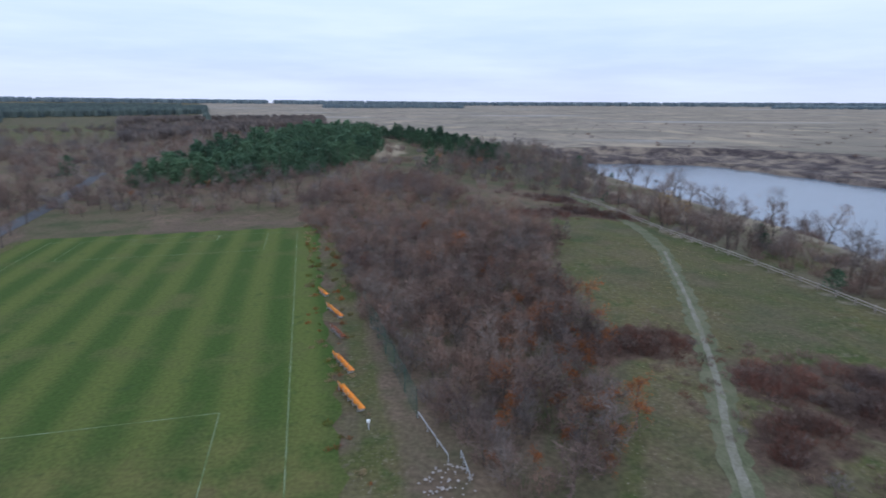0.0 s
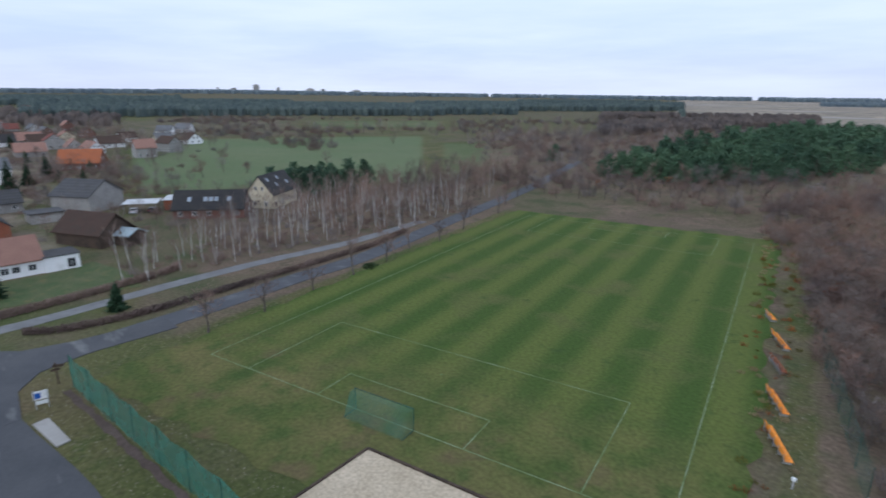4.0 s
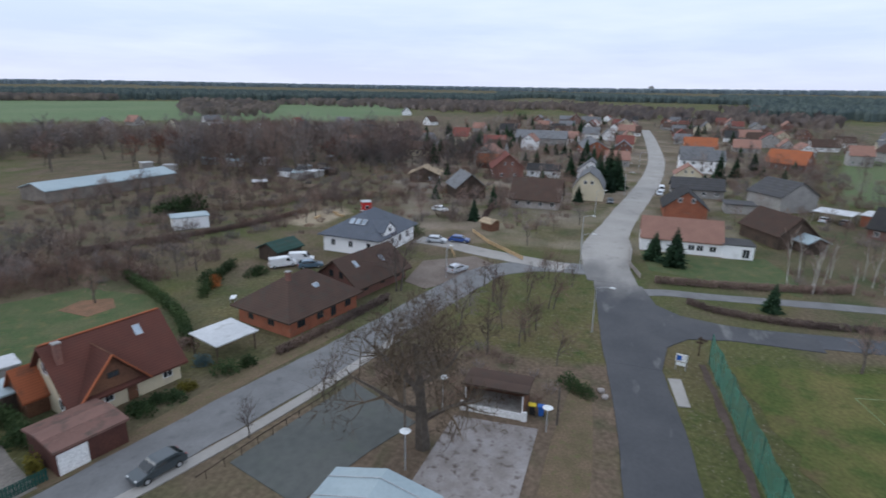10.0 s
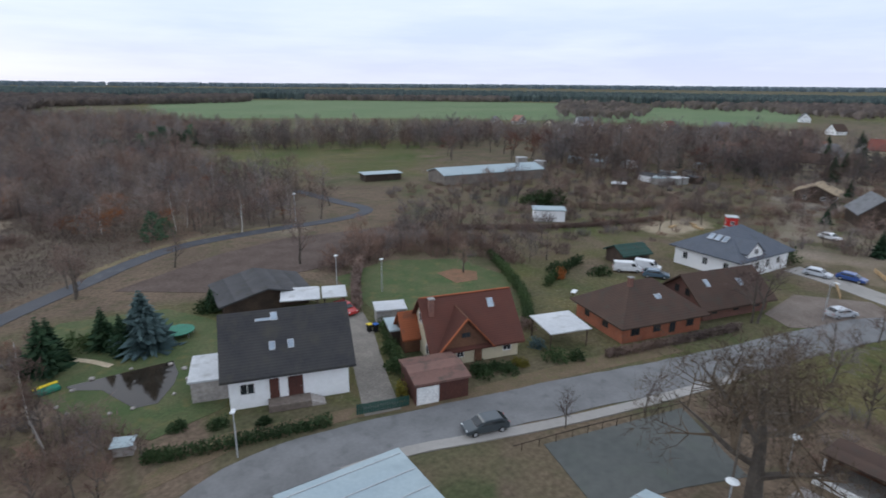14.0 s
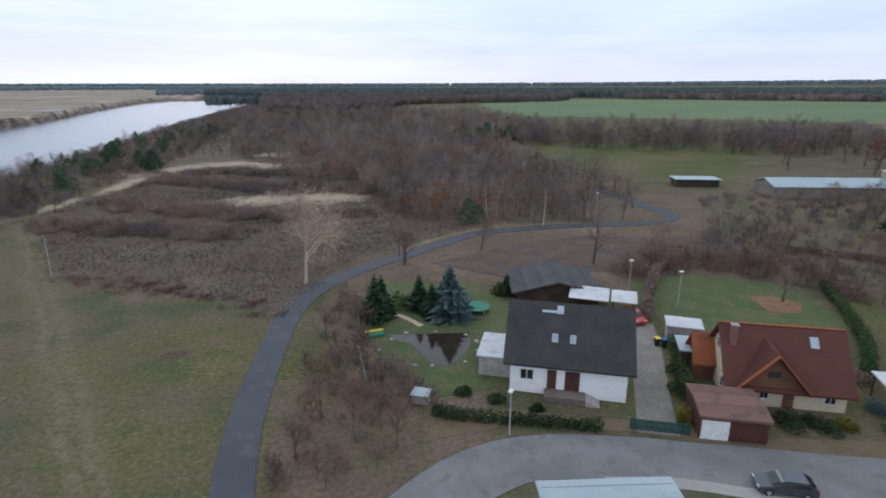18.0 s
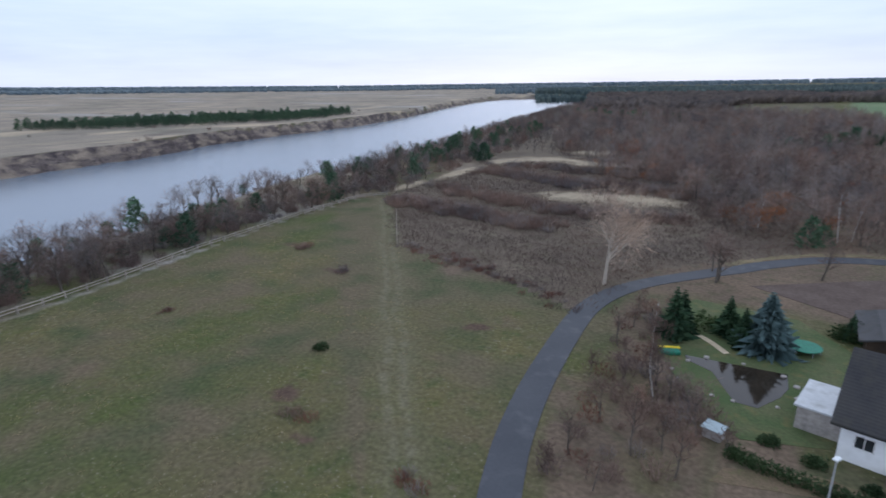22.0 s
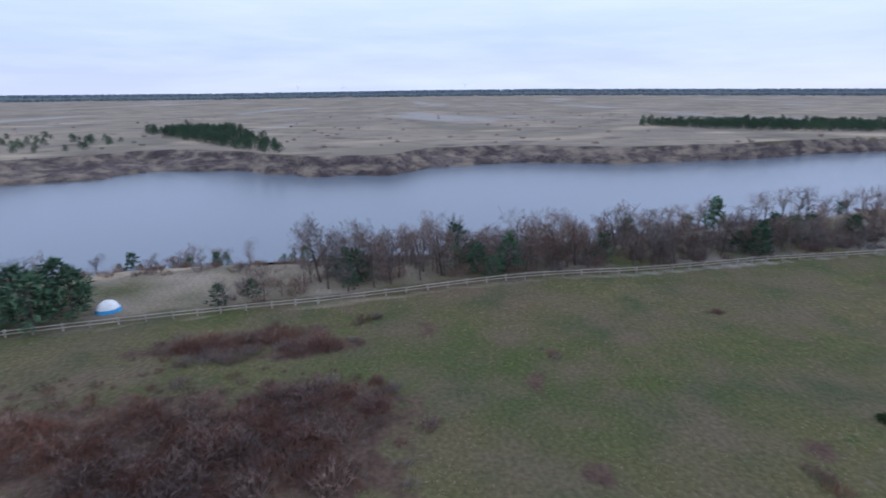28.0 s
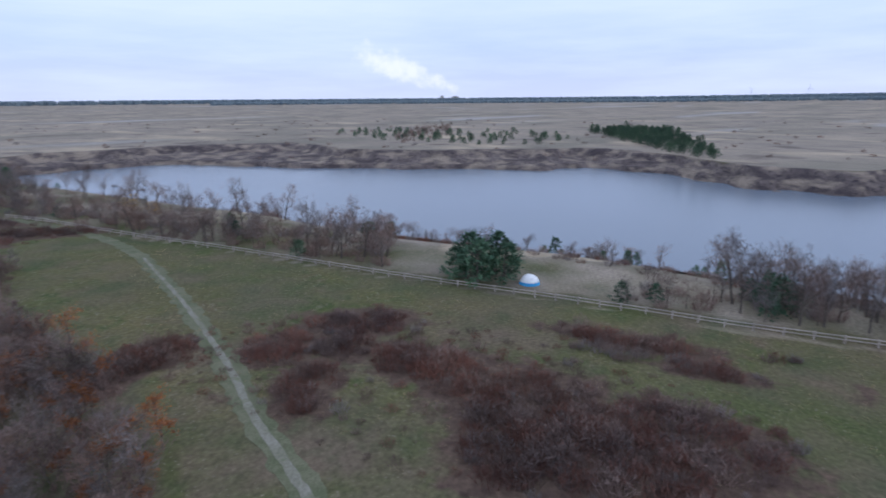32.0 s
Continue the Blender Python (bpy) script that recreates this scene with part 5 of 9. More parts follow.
for k in range(3):
    fr = part("skylight", box((1.5, 1.0, 0.1)), M_LAMP, blue_house, m=pose(-5.0, -1.6 + k * 1.35, 5.98, 0, -33, 0))
    part("pane", SKY_PANE, None, fr, m=Matrix.Translation((0, 0, 0.03)) @ Matrix.Diagonal((1.5, 1.0, 1, 1)))
part("dormer", prism([(-2.2, 3.4), (-2.2, 4.6), (0, 6.2), (2.2, 4.6), (2.2, 3.4)], 4.5), M_WHITE, blue_house, m=pose(-3.6, -4.2, 0, 0, 0, 90))
part("dormer_roof", prism([(-2.6, 4.4), (0, 6.25), (2.6, 4.4), (2.6, 4.6), (0, 6.5), (-2.6, 4.6)], 5.0), M_ROOF_BLUE, blue_house, m=pose(-3.6, -4.1, 0, 0, 0, 90))
add_window(blue_house, -3.6, -6.5, 4.8, 1.2, 1.0, 0)
house(-84.5, -64.0, 168, 6.0, 5.0, 2.2, 3.4, M_DARKWOOD, M_ROOF_GREEN, "garden shed with a dark green roof", name="shed", category="shed", wins=())

# our side of the street: the sports building under the camera
club = house(-21.5, -15.5, 0, 19.0, 8.0, 3.3, 4.3, M_WHITE, M_METAL_ROOF, "low sports clubhouse with a blue-grey sheet roof", over=0.4, end=0.3, name="clubhouse", category="clubhouse", wins=())
for k in range(9):
    part("roof_seam", box((0.06, 4.55, 0.05)), M_LAMP, club, m=pose(-8.6 + k * 2.15, -2.2, 4.06, 14.0))
    part("roof_seam", box((0.06, 4.55, 0.05)), M_LAMP, club, m=pose(-8.6 + k * 2.15, 2.2, 4.06, -14.0))
club2 = house(-13.2, -26.2, 0, 9.4, 14.0, 3.6, 4.0, M_WHITE, M_METAL_ROOF, "flat annex of the clubhouse with blue-grey sheet roof", "flat", 0.35, name="clubhouse_annex", category="clubhouse", wins=())
for k in range(7):
    part("roof_seam", box((9.6, 0.06, 0.05)), M_LAMP, club2, m=pose(0, -6.6 + k * 2.2, 3.76))

# stage pavilion
stage = thing("stage_pavilion", pose(-49.6, -11.9, 0, 0, 0, 93), "open wooden stage pavilion with a brown felt roof", "pavilion")
part("floor", box((6.0, 3.6, 0.5), (0, 0, 0.25)), M_GREYWALL, stage)
part("front_wall", box((6.2, 0.16, 0.75), (0, -1.85, 0.375)), M_WHITE_PAINT, stage, "white front parapet")
for s in (-1, 1):
    part("side_wall", box((0.14, 3.6, 2.3), (s * 3.0, 0, 1.15)), M_BROWNWOOD, stage)
    part("corner_pillar", box((0.55, 0.3, 1.0), (s * 3.1, -1.9, 0.5)), M_WHITE_PAINT, stage)
    part("post", box((0.12, 0.12, 2.0), (s * 2.9, -1.8, 1.6)), M_WHITE_PAINT, stage)
part("back_wall", box((6.0, 0.14, 2.4), (0, 1.8, 1.2)), M_BROWNWOOD, stage)
for k in (-1.4, 1.6):
    part("wall_panel", box((1.3, 0.05, 1.0), (k, 1.71, 1.5)), M_WHITE_PAINT, stage)
part("roof", box((6.8, 4.3, 0.18), (0, 0.25, 2.7), 0.03, pose(0, 0, 0, -5)), M_ROOF_BROWN, stage)

# along the village street
house(-175.5, -16.2, 3, 15.0, 9.0, 3.6, 8.6, M_CREAM, M_ROOF_GREY, "cream house with a grey mansard roof and gable front", "mansard", 0.5, 0.5,
      wins=((7.6, -1.0, 5.5, 0.9, 1.1, 90), (7.6, 1.0, 5.5, 0.9, 1.1, 90), (-4, 4.52, 1.6, 1.1, 1.3, 180), (0, 4.52, 1.6, 1.1, 1.3, 180), (4, 4.52, 1.6, 1.1, 1.3, 180)))
house(-155.5, -28.5, 92, 13.0, 10.0, 2.9, 7.6, M_STONE, M_ROOF_BROWN, "stone house with a dark brown half-hipped roof", over=0.7, end=0.7, gable=M_DARKWOOD)
house(-161.5, -52.0, 35, 11.0, 9.0, 3.6, 7.4, M_DARKWOOD, M_ROOF_GREY, "black wooden barn with a grey tiled roof", over=0.5, end=0.5, name="barn", category="barn", wins=())
house(-205.0, -50.0, 20, 13.0, 11.0, 4.2, 8.8, M_BRICK_OLD, M_ROOF_MAROON, "brown brick house with a maroon tiled roof", over=0.8, end=0.8)
house(-184, -74.5, 15, 9.0, 10.0, 3.0, 5.2, M_DARKWOOD, M_ROOF_TAN, "wooden chalet with a straw-coloured roof", over=1.0, end=1.2, name="chalet", category="chalet")
pink = house(-122.9, 8.0, 92, 15.6, 8.2, 2.9, 6.4, M_WHITE, M_ROOF_PINK, "white house with a faded pink tiled roof", over=0.4, end=0.2,
             wins=tuple((wx, -4.12, 1.5, 1.3, 1.2, 0) for wx in (2.0, 3.6, 6.0)) + ((-5.0, -4.12, 1.5, 1.2, 1.2, 0), (-7.82, 0, 4.2, 1.0, 1.1, -90)))
ext = house(-121.4, 18.6, 92, 5.6, 5.4, 2.9, 3.2, M_WHITE, M_ROOF_FELT, "white flat-roofed extension with a glazed door", "flat", 0.2, name="extension", category="extension", wins=((1.4, -2.72, 1.3, 1.4, 1.9, 0),))
house(-159.5, 10.2, 2, 13.0, 10.4, 2.9, 7.0, M_BRICK, M_ROOF_DARK, "red brick house with a dark roof and white verge", over=0.5, end=0.4,
      wins=((7.1, -1.6, 5.0, 1.0, 1.2, 90), (7.1, 1.6, 5.0, 1.0, 1.2, 90)))
house(-137.2, 28.4, 28, 12.5, 8.6, 3.0, 6.6, M_DARKWOOD, M_ROOF_BROWN, "dark wooden barn with a brown tiled roof", over=0.5, end=0.5, name="barn", category="barn", wins=())
house(-131.6, 33.0, 28, 6.5, 4.5, 2.4, 3.4, M_DARKWOOD, M_METAL_ROOF, "lean-to with a dark sheet roof", name="shed", category="shed", wins=())
house(-179, 36.8, 35, 12.0, 12.5, 4.6, 8.2, M_GREYWALL, M_ROOF_FELT, "grey plastered barn with a felt roof", name="barn", category="barn", wins=())
house(-147.3, 58.6, 54, 17.5, 9.0, 2.9, 6.8, M_BRICK_OLD, M_ROOF_DARK, "dark-roofed farmhouse with a row of skylights", over=0.6, end=0.5,
      skylights=tuple((sx, -1, 0.45, 0.9, 1.4) for sx in (-5, -1.0, 0.4, 1.8, 5.0)))
house(-152.8, 79.0, 125, 15.5, 8.0, 4.4, 9.2, M_CREAM, M_ROOF_DARK, "cream gabled house with an anthracite roof", over=0.5, end=0.4,
      skylights=tuple((sx, s, u, 0.8, 1.2) for s in (-1, 1) for sx, u in ((-5, 0.7), (-2, 0.35), (1, 0.7), (4.5, 0.35))))
house(-165.0, 46.5, 60, 8.5, 6.0, 2.8, 3.0, M_GREYWALL, M_WHITE_SHEET, "open garage with a white flat roof", "open", name="carport", category="carport", wins=())
house(-164.0, 57.2, 60, 9.0, 7.5, 3.0, 3.2, M_BRICK, M_WHITE_SHEET, "garage with a white flat roof", "flat", 0.4, name="garage", category="garage", wins=())
house(-254.5, 20.6, 92, 17.0, 10.0, 5.4, 9.0, M_WHITE, M_ROOF_GREY, "long white two-storey house with a grey roof", over=0.4, end=0.3)
house(-190.5, 15.2, 92, 15.0, 8.0, 2.8, 5.6, M_GREYWALL, M_ROOF_FELT, "low grey outbuilding with a felt roof", name="outbuilding", category="outbuilding")
house(-227, 14.4, 2, 9.0, 9.0, 2.8, 6.0, M_CREAM, M_ROOF_PINK, "small gabled house with a pinkish roof", over=0.5)
house(-331, 25, 92, 16.0, 11.0, 4.2, 8.8, M_CREAM, M_ROOF_ORANGE, "large house with a bright orange tiled roof")
house(-281, 58, 60, 16.0, 10.0, 3.4, 8.5, M_BRICK_OLD, M_ROOF_ORANGE, "farm building with a bright orange roof")
house(-300, -28, 12, 34.0, 12.0, 4.5, 8.0, M_BRICK, M_ROOF_GREY, "long brick farm building with a grey roof", name="farm_building", category="farm building")
house(-340, -62, 95, 30.0, 12.0, 4.5, 8.5, M_GREYWALL, M_ROOF_GREY, "long grey farm building", name="farm_building", category="farm building")
house(-216, -20, 3, 10, 9, 3.2, 7.0, M_WHITE, M_ROOF_GREY, "white house with a grey roof beside the street")
house(-212, -37, 95, 12, 7, 2.8, 4.6, M_WHITE, M_ROOF_DARK, "low white outbuilding with dark roof", name="outbuilding", category="outbuilding")
house(-226, -62, 95, 10, 7, 2.8, 5.6, M_BRICK_OLD, M_ROOF_ORANGE, "small brick house with an orange roof")
house(-168, 24.5, 92, 7, 6, 2.6, 3.0, M_GREYWALL, M_ROOF_FELT, "flat-roofed grey garden shed by the house", "flat", name="shed", category="shed", wins=())

# long metal shed, field hut
house(-120.0, -153.0, 174, 40.0, 12.0, 3.4, 5.0, M_OLD_PLASTER, M_METAL_ROOF, "long farm shed with a pale blue-grey metal roof", over=0.4, end=0.4, name="farm_shed", category="shed", wins=())
house(-95.8, -97.0, 142, 7.5, 4.6, 2.9, 3.2, M_WHITE, M_METAL_ROOF, "small white hut with a flat sheet roof", "flat", 0.3, name="hut", category="hut", wins=())
house(-88, -172, 172, 13, 6, 2.4, 2.8, M_DARKWOOD, M_METAL_ROOF, "low field shelter with a sheet roof", "flat", name="shed", category="shed", wins=())

# the rest of the village: plots on both sides of the street
rng = random.Random(7)
ROOFS = (M_ROOF_BROWN, M_ROOF_PINK, M_ROOF_MAROON, M_ROOF_BROWN, M_ROOF_GREY, M_ROOF_DARK, M_ROOF_PINK, M_ROOF_BROWN, M_ROOF_GREY)
ROOF_WORDS = ("brown", "faded pink", "maroon", "brown", "grey", "dark", "faded pink", "brown", "grey")
WALLS = (M_WHITE, M_CREAM, M_GREYWALL, M_BRICK_OLD, M_GREYWALL)
WALL_WORDS = ("white", "cream", "grey", "brick", "grey")
plots = []
for k in range(13):
    for row in (1, -1):
        plots.append((-262 - k * 27 + rng.uniform(-5, 5), 3 + row * (18 + rng.uniform(-2, 3)) - (7 if k > 9 else 0)))
for k in range(34):
    plots.append((rng.uniform(-620, -330), rng.choice((-1, 1)) * rng.uniform(45, 115)))
for k in range(12):
    plots.append((rng.uniform(-560, -300), rng.uniform(60, 150)))
for k in range(26):
    plots.append((rng.uniform(-440, -235), rng.uniform(-135, -48)))
taken = [(-254.5, 20.6), (-331, 25), (-281, 58), (-300, -28), (-340, -62), (-227, 14), (-216, -20)]
for px, py in plots:
    if all(math.hypot(px - a, py - b) > 17 for a, b in taken):
        taken.append((px, py))
        i, j = rng.randrange(len(ROOFS)), rng.randrange(len(WALLS))
        e = rng.choice((2.8, 3.0, 3.2, 5.2))
        house(px, py, rng.choice((2, 92)) + rng.uniform(-8, 8), rng.uniform(9, 15), rng.uniform(7.5, 10), e, e + rng.uniform(3.2, 4.6), WALLS[j], ROOFS[i],
              "%s village house with a %s tiled roof" % (WALL_WORDS[j], ROOF_WORDS[i]), group="village houses", chimney=(rng.uniform(-3, 3), 0.5, 0.5))
# crowded roofs at the far end of the street
for k in range(70):
    px, py = rng.uniform(-660, -380), rng.uniform(-75, 75)
    if abs(py + 3) > 13 and all(math.hypot(px - a, py - b) > 12.5 for a, b in taken):
        taken.append((px, py))
        i, j = rng.randrange(len(ROOFS)), rng.randrange(len(WALLS))
        house(px, py, rng.choice((2, 92)) + rng.uniform(-8, 8), rng.uniform(8, 13), rng.uniform(7, 9), 3.2, rng.uniform(6.4, 7.6), WALLS[j], ROOFS[i],
              "%s village house with a %s tiled roof" % (WALL_WORDS[j], ROOF_WORDS[i]), group="village houses", wins=())
# farms beyond the row of trees
for k in range(12):
    a, d = radians(-(112 + k * 2.6 + rng.uniform(-1, 1))), rng.uniform(400, 520)
    i, j = rng.randrange(len(ROOFS)), rng.randrange(len(WALLS))
    house(d * math.sin(a), d * math.cos(a), rng.uniform(0, 180), rng.uniform(10, 15), 9, 3.2, 7.6, WALLS[j], ROOFS[i],
          "%s farmhouse with a %s tiled roof" % (WALL_WORDS[j], ROOF_WORDS[i]), group="farmhouses")
house(-640, -285, 30, 14, 10, 4, 9, M_WHITE, M_ROOF_GREY, "lone white house at the edge of the fields")
for px, py in ((-480, 160), (-500, 182)):
    house(px, py, 40, 13, 9, 3.2, 7.4, M_WHITE, M_ROOF_GREY, "white farmhouse with a grey roof among trees", group="farmhouses")


# ---- trees and shrubs ----
def unit(v):
    return v / max(math.sqrt(v[0] * v[0] + v[1] * v[1] + v[2] * v[2]), 1e-9)


class Wood:
    """Gathers tapered limbs and loose blades into one mesh."""

    def __init__(self, seed):
        self.v, self.f, self.rng = [], [], np.random.RandomState(seed)

    def tube(self, pts, radii, sides=3):
        base = len(self.v)
        d = unit(pts[-1] - pts[0])
        side = unit(np.cross(d, (0.3, 0.9, 0.2)))
        other = np.cross(d, side)
        for p, r in zip(pts, radii):
            for k in range(sides):
                a = 2 * math.pi * k / sides
                self.v.append(p + r * (math.cos(a) * side + math.sin(a) * other))
        for i in range(len(pts) - 1):
            for k in range(sides):
                a, b = base + i * sides + k, base + i * sides + (k + 1) % sides
                self.f.append((a, b, b + sides, a + sides))

    def blade(self, p, d, length, width):
        q = self.rng.normal(size=3)
        side = unit(np.array((d[1] * q[2] - d[2] * q[1], d[2] * q[0] - d[0] * q[2], d[0] * q[1] - d[1] * q[0])))
        i = len(self.v)
        self.v += [p - side * width / 2, p + side * width / 2, p + d * length]
        self.f.append((i, i + 1, i + 2))

    def leaf(self, p, size):
        a, b = unit(self.rng.normal(size=3)), unit(self.rng.normal(size=3))
        i = len(self.v)
        self.v += [p - a * size * 0.5, p + b * size * 0.5, p + a * size * 0.5]
        self.f.append((i, i + 1, i + 2))

    def mesh(self, name, mat):
        return mesh_of(name, self.v, self.f, mat)


def bare_tree(seed, h, r, kids, lean=0.12, spread=0.9, twigs=4, twig_w=0.05, first=0.3, bark=None, twig_mat=None, leaves=0, leaf_mat=None, crown_w=1.0):
    """Meshes of a bare deciduous tree: trunk with limbs, crown of branches and twigs, and any leaves left on it."""
    trunk, crown, leafs = Wood(seed), Wood(seed + 1), Wood(seed + 2)
    rng = np.random.RandomState(seed + 3)
    limbs = []

    def grow(p, d, length, rad, level):
        n = 5 if level == 0 else (3 if level == 1 else 2)
        pts, radii, q = [p], [rad], p
        for i in range(n):
            d = unit(d + rng.normal(size=3) * (0.07 if level == 0 else 0.16) + np.array((0, 0, 0.10)))
            q = q + d * length / n
            pts.append(q)
            radii.append(rad * (1 - 0.78 * (i + 1) / n))
        start = len(crown.f)
        if level >= 3 and len(kids) == 3:
            crown.blade(p, unit(q - p), length, max(rad * 2.2, twig_w))
        else:
            (trunk if level < 1 else crown).tube(pts, radii, 6 if level == 0 else 3)
        if level == 1:
            limbs.extend(range(start, len(crown.f)))
        if level < len(kids):
            for k in range(kids[level]):
                t = first + (1 - first) * (k + rng.uniform(0, 1)) / kids[level] if level == 0 else rng.uniform(0.25, 1.0)
                i = min(int(t * n), n - 1)
                at = pts[i] + (pts[i + 1] - pts[i]) * (t * n - i)
                a = rng.uniform(0, 2 * math.pi)
                out = unit(np.cross(d, (math.cos(a), math.sin(a), 0.1)))
                dd = unit(d * (1.0 - 0.35 * spread) + out * spread * rng.uniform(0.6, 1.1))
                part_len = length * (0.52 if level == 0 else 0.6) * rng.uniform(0.7, 1.15) * (crown_w if level == 0 else 1) * (1.15 - 0.5 * t if level == 0 else 1)
                grow(at, dd, part_len, rad * (1 - 0.78 * t) * 0.62 + 0.008, level + 1)
        else:
            for k in range(twigs):
                at = pts[rng.randint(1, n + 1)]
                dd = unit(d + rng.normal(size=3) * 0.55)
                crown.blade(at, dd, length * rng.uniform(0.5, 1.0), twig_w)
                for _ in range(leaves):
                    leafs.leaf(at + dd * length * rng.uniform(0.1, 0.9) + rng.normal(size=3) * 0.12, 0.26)

    grow(np.array((0.0, 0, -0.15)), unit(np.array((rng.normal() * lean, rng.normal() * lean, 1))), h * 0.72, r, 0)
    out = [trunk.mesh("trunk", bark or M_BARK), crown.mesh("crown", twig_mat or M_TWIGS)]
    out[1].materials.append(bark or M_BARK)
    for i in limbs:
        out[1].polygons[i].material_index = 1
    if leaves:
        out.append(leafs.mesh("leaves", leaf_mat or M_LEAF_RUST))
    return out


def soft_tree(seed, h, w, limbs=9, twigs=22, twig_w=0.15, low=0.2, mat=None):
    """A bare tree of a wood: trunk, limbs and a cloud of fine twigs at each limb's end."""
    trunk, crown = Wood(seed), Wood(seed + 1)
    rng = np.random.RandomState(seed + 2)
    top = np.array((rng.normal() * 0.06 * h, rng.normal() * 0.06 * h, h * 0.8))
    trunk.tube([np.array((0, 0, -0.2)), top], [h * 0.019, 0.035], 4)
    for k in range(limbs):
        t = low + (0.95 - low) * (k + rng.uniform(0.2, 0.8)) / limbs
        a = k * 2.4 + rng.uniform(-0.6, 0.6)
        reach = w * math.sin(math.pi * (0.18 + 0.72 * t)) * rng.uniform(0.55, 1.05)
        base = top * t
        c = base + np.array((math.cos(a) * reach, math.sin(a) * reach, h * rng.uniform(0.03, 0.14)))
        crown.tube([base, c], [h * 0.009, 0.02], 3)
        for j in range(twigs):
            p = base + (c - base) * rng.uniform(0.45, 1.05) + rng.normal(size=3) * np.array((1, 1, 0.7)) * 0.065 * h
            crown.blade(p, unit(rng.normal(size=3) * 0.5 + np.array((math.cos(a) * 0.45, math.sin(a) * 0.45, 0.95))), h * rng.uniform(0.09, 0.19), twig_w * rng.uniform(0.6, 1.2))
    return [trunk.mesh("trunk", M_BARK), crown.mesh("crown", mat or M_TWIGS)]


def pine(seed, h, clumps=26, needles=16, w=0.30, low=0.3, mat=None):
    trunk, crown = Wood(seed), Wood(seed + 1)
    rng = np.random.RandomState(seed + 2)
    top = np.array((rng.normal() * 0.03 * h, rng.normal() * 0.03 * h, h))
    trunk.tube([np.array((0, 0, -0.2)), top * 0.5, top * 0.97], [h * 0.022, h * 0.014, 0.02], 6)
    for k in range(clumps):
        t = low + (1 - low) * (k + 0.5) / clumps
        reach = h * w * (1 - t) ** 0.62 * (0.6 + 0.4 * min(1, (t - low) / 0.15 + 0.4)) * rng.uniform(0.55, 1.15)
        a = k * 2.4 + rng.uniform(-0.5, 0.5)
        base = top * t
        c = base + np.array((math.cos(a) * reach, math.sin(a) * reach, -0.02 * h + 0.1 * reach))
        trunk.tube([base, c], [h * 0.006, 0.01], 3)
        size = h * 0.085 * rng.uniform(0.8, 1.3)
        for j in range(needles):
            p = c + rng.normal(size=3) * np.array((1, 1, 0.55)) * size * 0.62
            crown.blade(p, unit(rng.normal(size=3) + np.array((math.cos(a), math.sin(a), 0.7))), size * rng.uniform(0.9, 1.5), size * 0.55)
    return [trunk.mesh("trunk", M_BARK), crown.mesh("crown", mat or M_NEEDLES)]


def spruce(seed, h, w=0.24, layers=15, arms=9, mat=None):
    trunk, crown = Wood(seed), Wood(seed + 1)
    rng = np.random.RandomState(seed + 2)
    trunk.tube([np.array((0, 0, -0.2)), np.array((0, 0, h * 0.97))], [h * 0.02, 0.01], 6)
    for i in range(layers):
        t = 0.04 + 0.94 * i / layers
        for k in range(arms):
            a = 2 * math.pi * (k + rng.uniform(-0.3, 0.3)) / arms + i
            reach = h * w * (1 - t) * rng.uniform(0.75, 1.15) + 0.08
            o = np.array((math.cos(a), math.sin(a), 0.0))
            p0 = np.array((0, 0, t * h + 0.05 * h))
            for s in (0.25, 0.55, 0.85):
                p = p0 + o * reach * s + np.array((0, 0, -reach * 0.35 * s))
                crown.blade(p - o * reach * 0.25, unit(o + rng.normal(size=3) * 0.35 + np.array((0, 0, -0.15))), reach * 0.7, reach * 0.42)
    return [trunk.mesh("trunk", M_BARK), crown.mesh("crown", mat or M_NEEDLES_DARK)]


def shrub(seed, w, h, stems=46, side=5, mat=None, width=0.05):
    crown = Wood(seed)
    rng = np.random.RandomState(seed + 1)
    for k in range(stems):
        a, q = rng.uniform(0, 2 * math.pi), rng.uniform(0, 1) ** 0.5
        p = np.array((math.cos(a) * q * w * 0.62, math.sin(a) * q * w * 0.62, -0.05))
        d = unit(np.array((math.cos(a) * q * 0.55, math.sin(a) * q * 0.55, 1.0)) + rng.normal(size=3) * 0.16)
        L = h * (1 - 0.35 * q * q) * rng.uniform(0.75, 1.1)
        crown.blade(p, d, L, width * 1.3)
        for j in range(side):
            t = rng.uniform(0.25, 0.95)
            crown.blade(p + d * L * t, unit(d * 0.7 + rng.normal(size=3) * 0.6), h * rng.uniform(0.2, 0.45), width)
    return crown.mesh("twigs", mat or M_TWIGS_RED)


def bush(seed, w, h, count=380, mat=None, size=0.22):
    """A lumpy leafy bush of several lobes."""
    crown = Wood(seed)
    rng = np.random.RandomState(seed + 1)
    lobes = [(rng.uniform(-0.5, 0.5) * w, rng.uniform(-0.5, 0.5) * w, rng.uniform(0.45, 0.75), rng.uniform(0.55, 1.05)) for _ in range(6)]
    for k in range(int(count * 1.5)):
        cx, cy, s, tall = lobes[k % 6]
        d = unit(rng.normal(size=3))
        d[2] = abs(d[2])
        q = rng.uniform(0.35, 1.0) ** 0.6
        crown.blade(np.array((cx + d[0] * w * s * q, cy + d[1] * w * s * q, d[2] * h * tall * q)), unit(d + rng.normal(size=3) * 0.7), size * rng.uniform(0.6, 1.2), size * 0.6)
    return crown.mesh("foliage", mat or M_EVERGREEN)


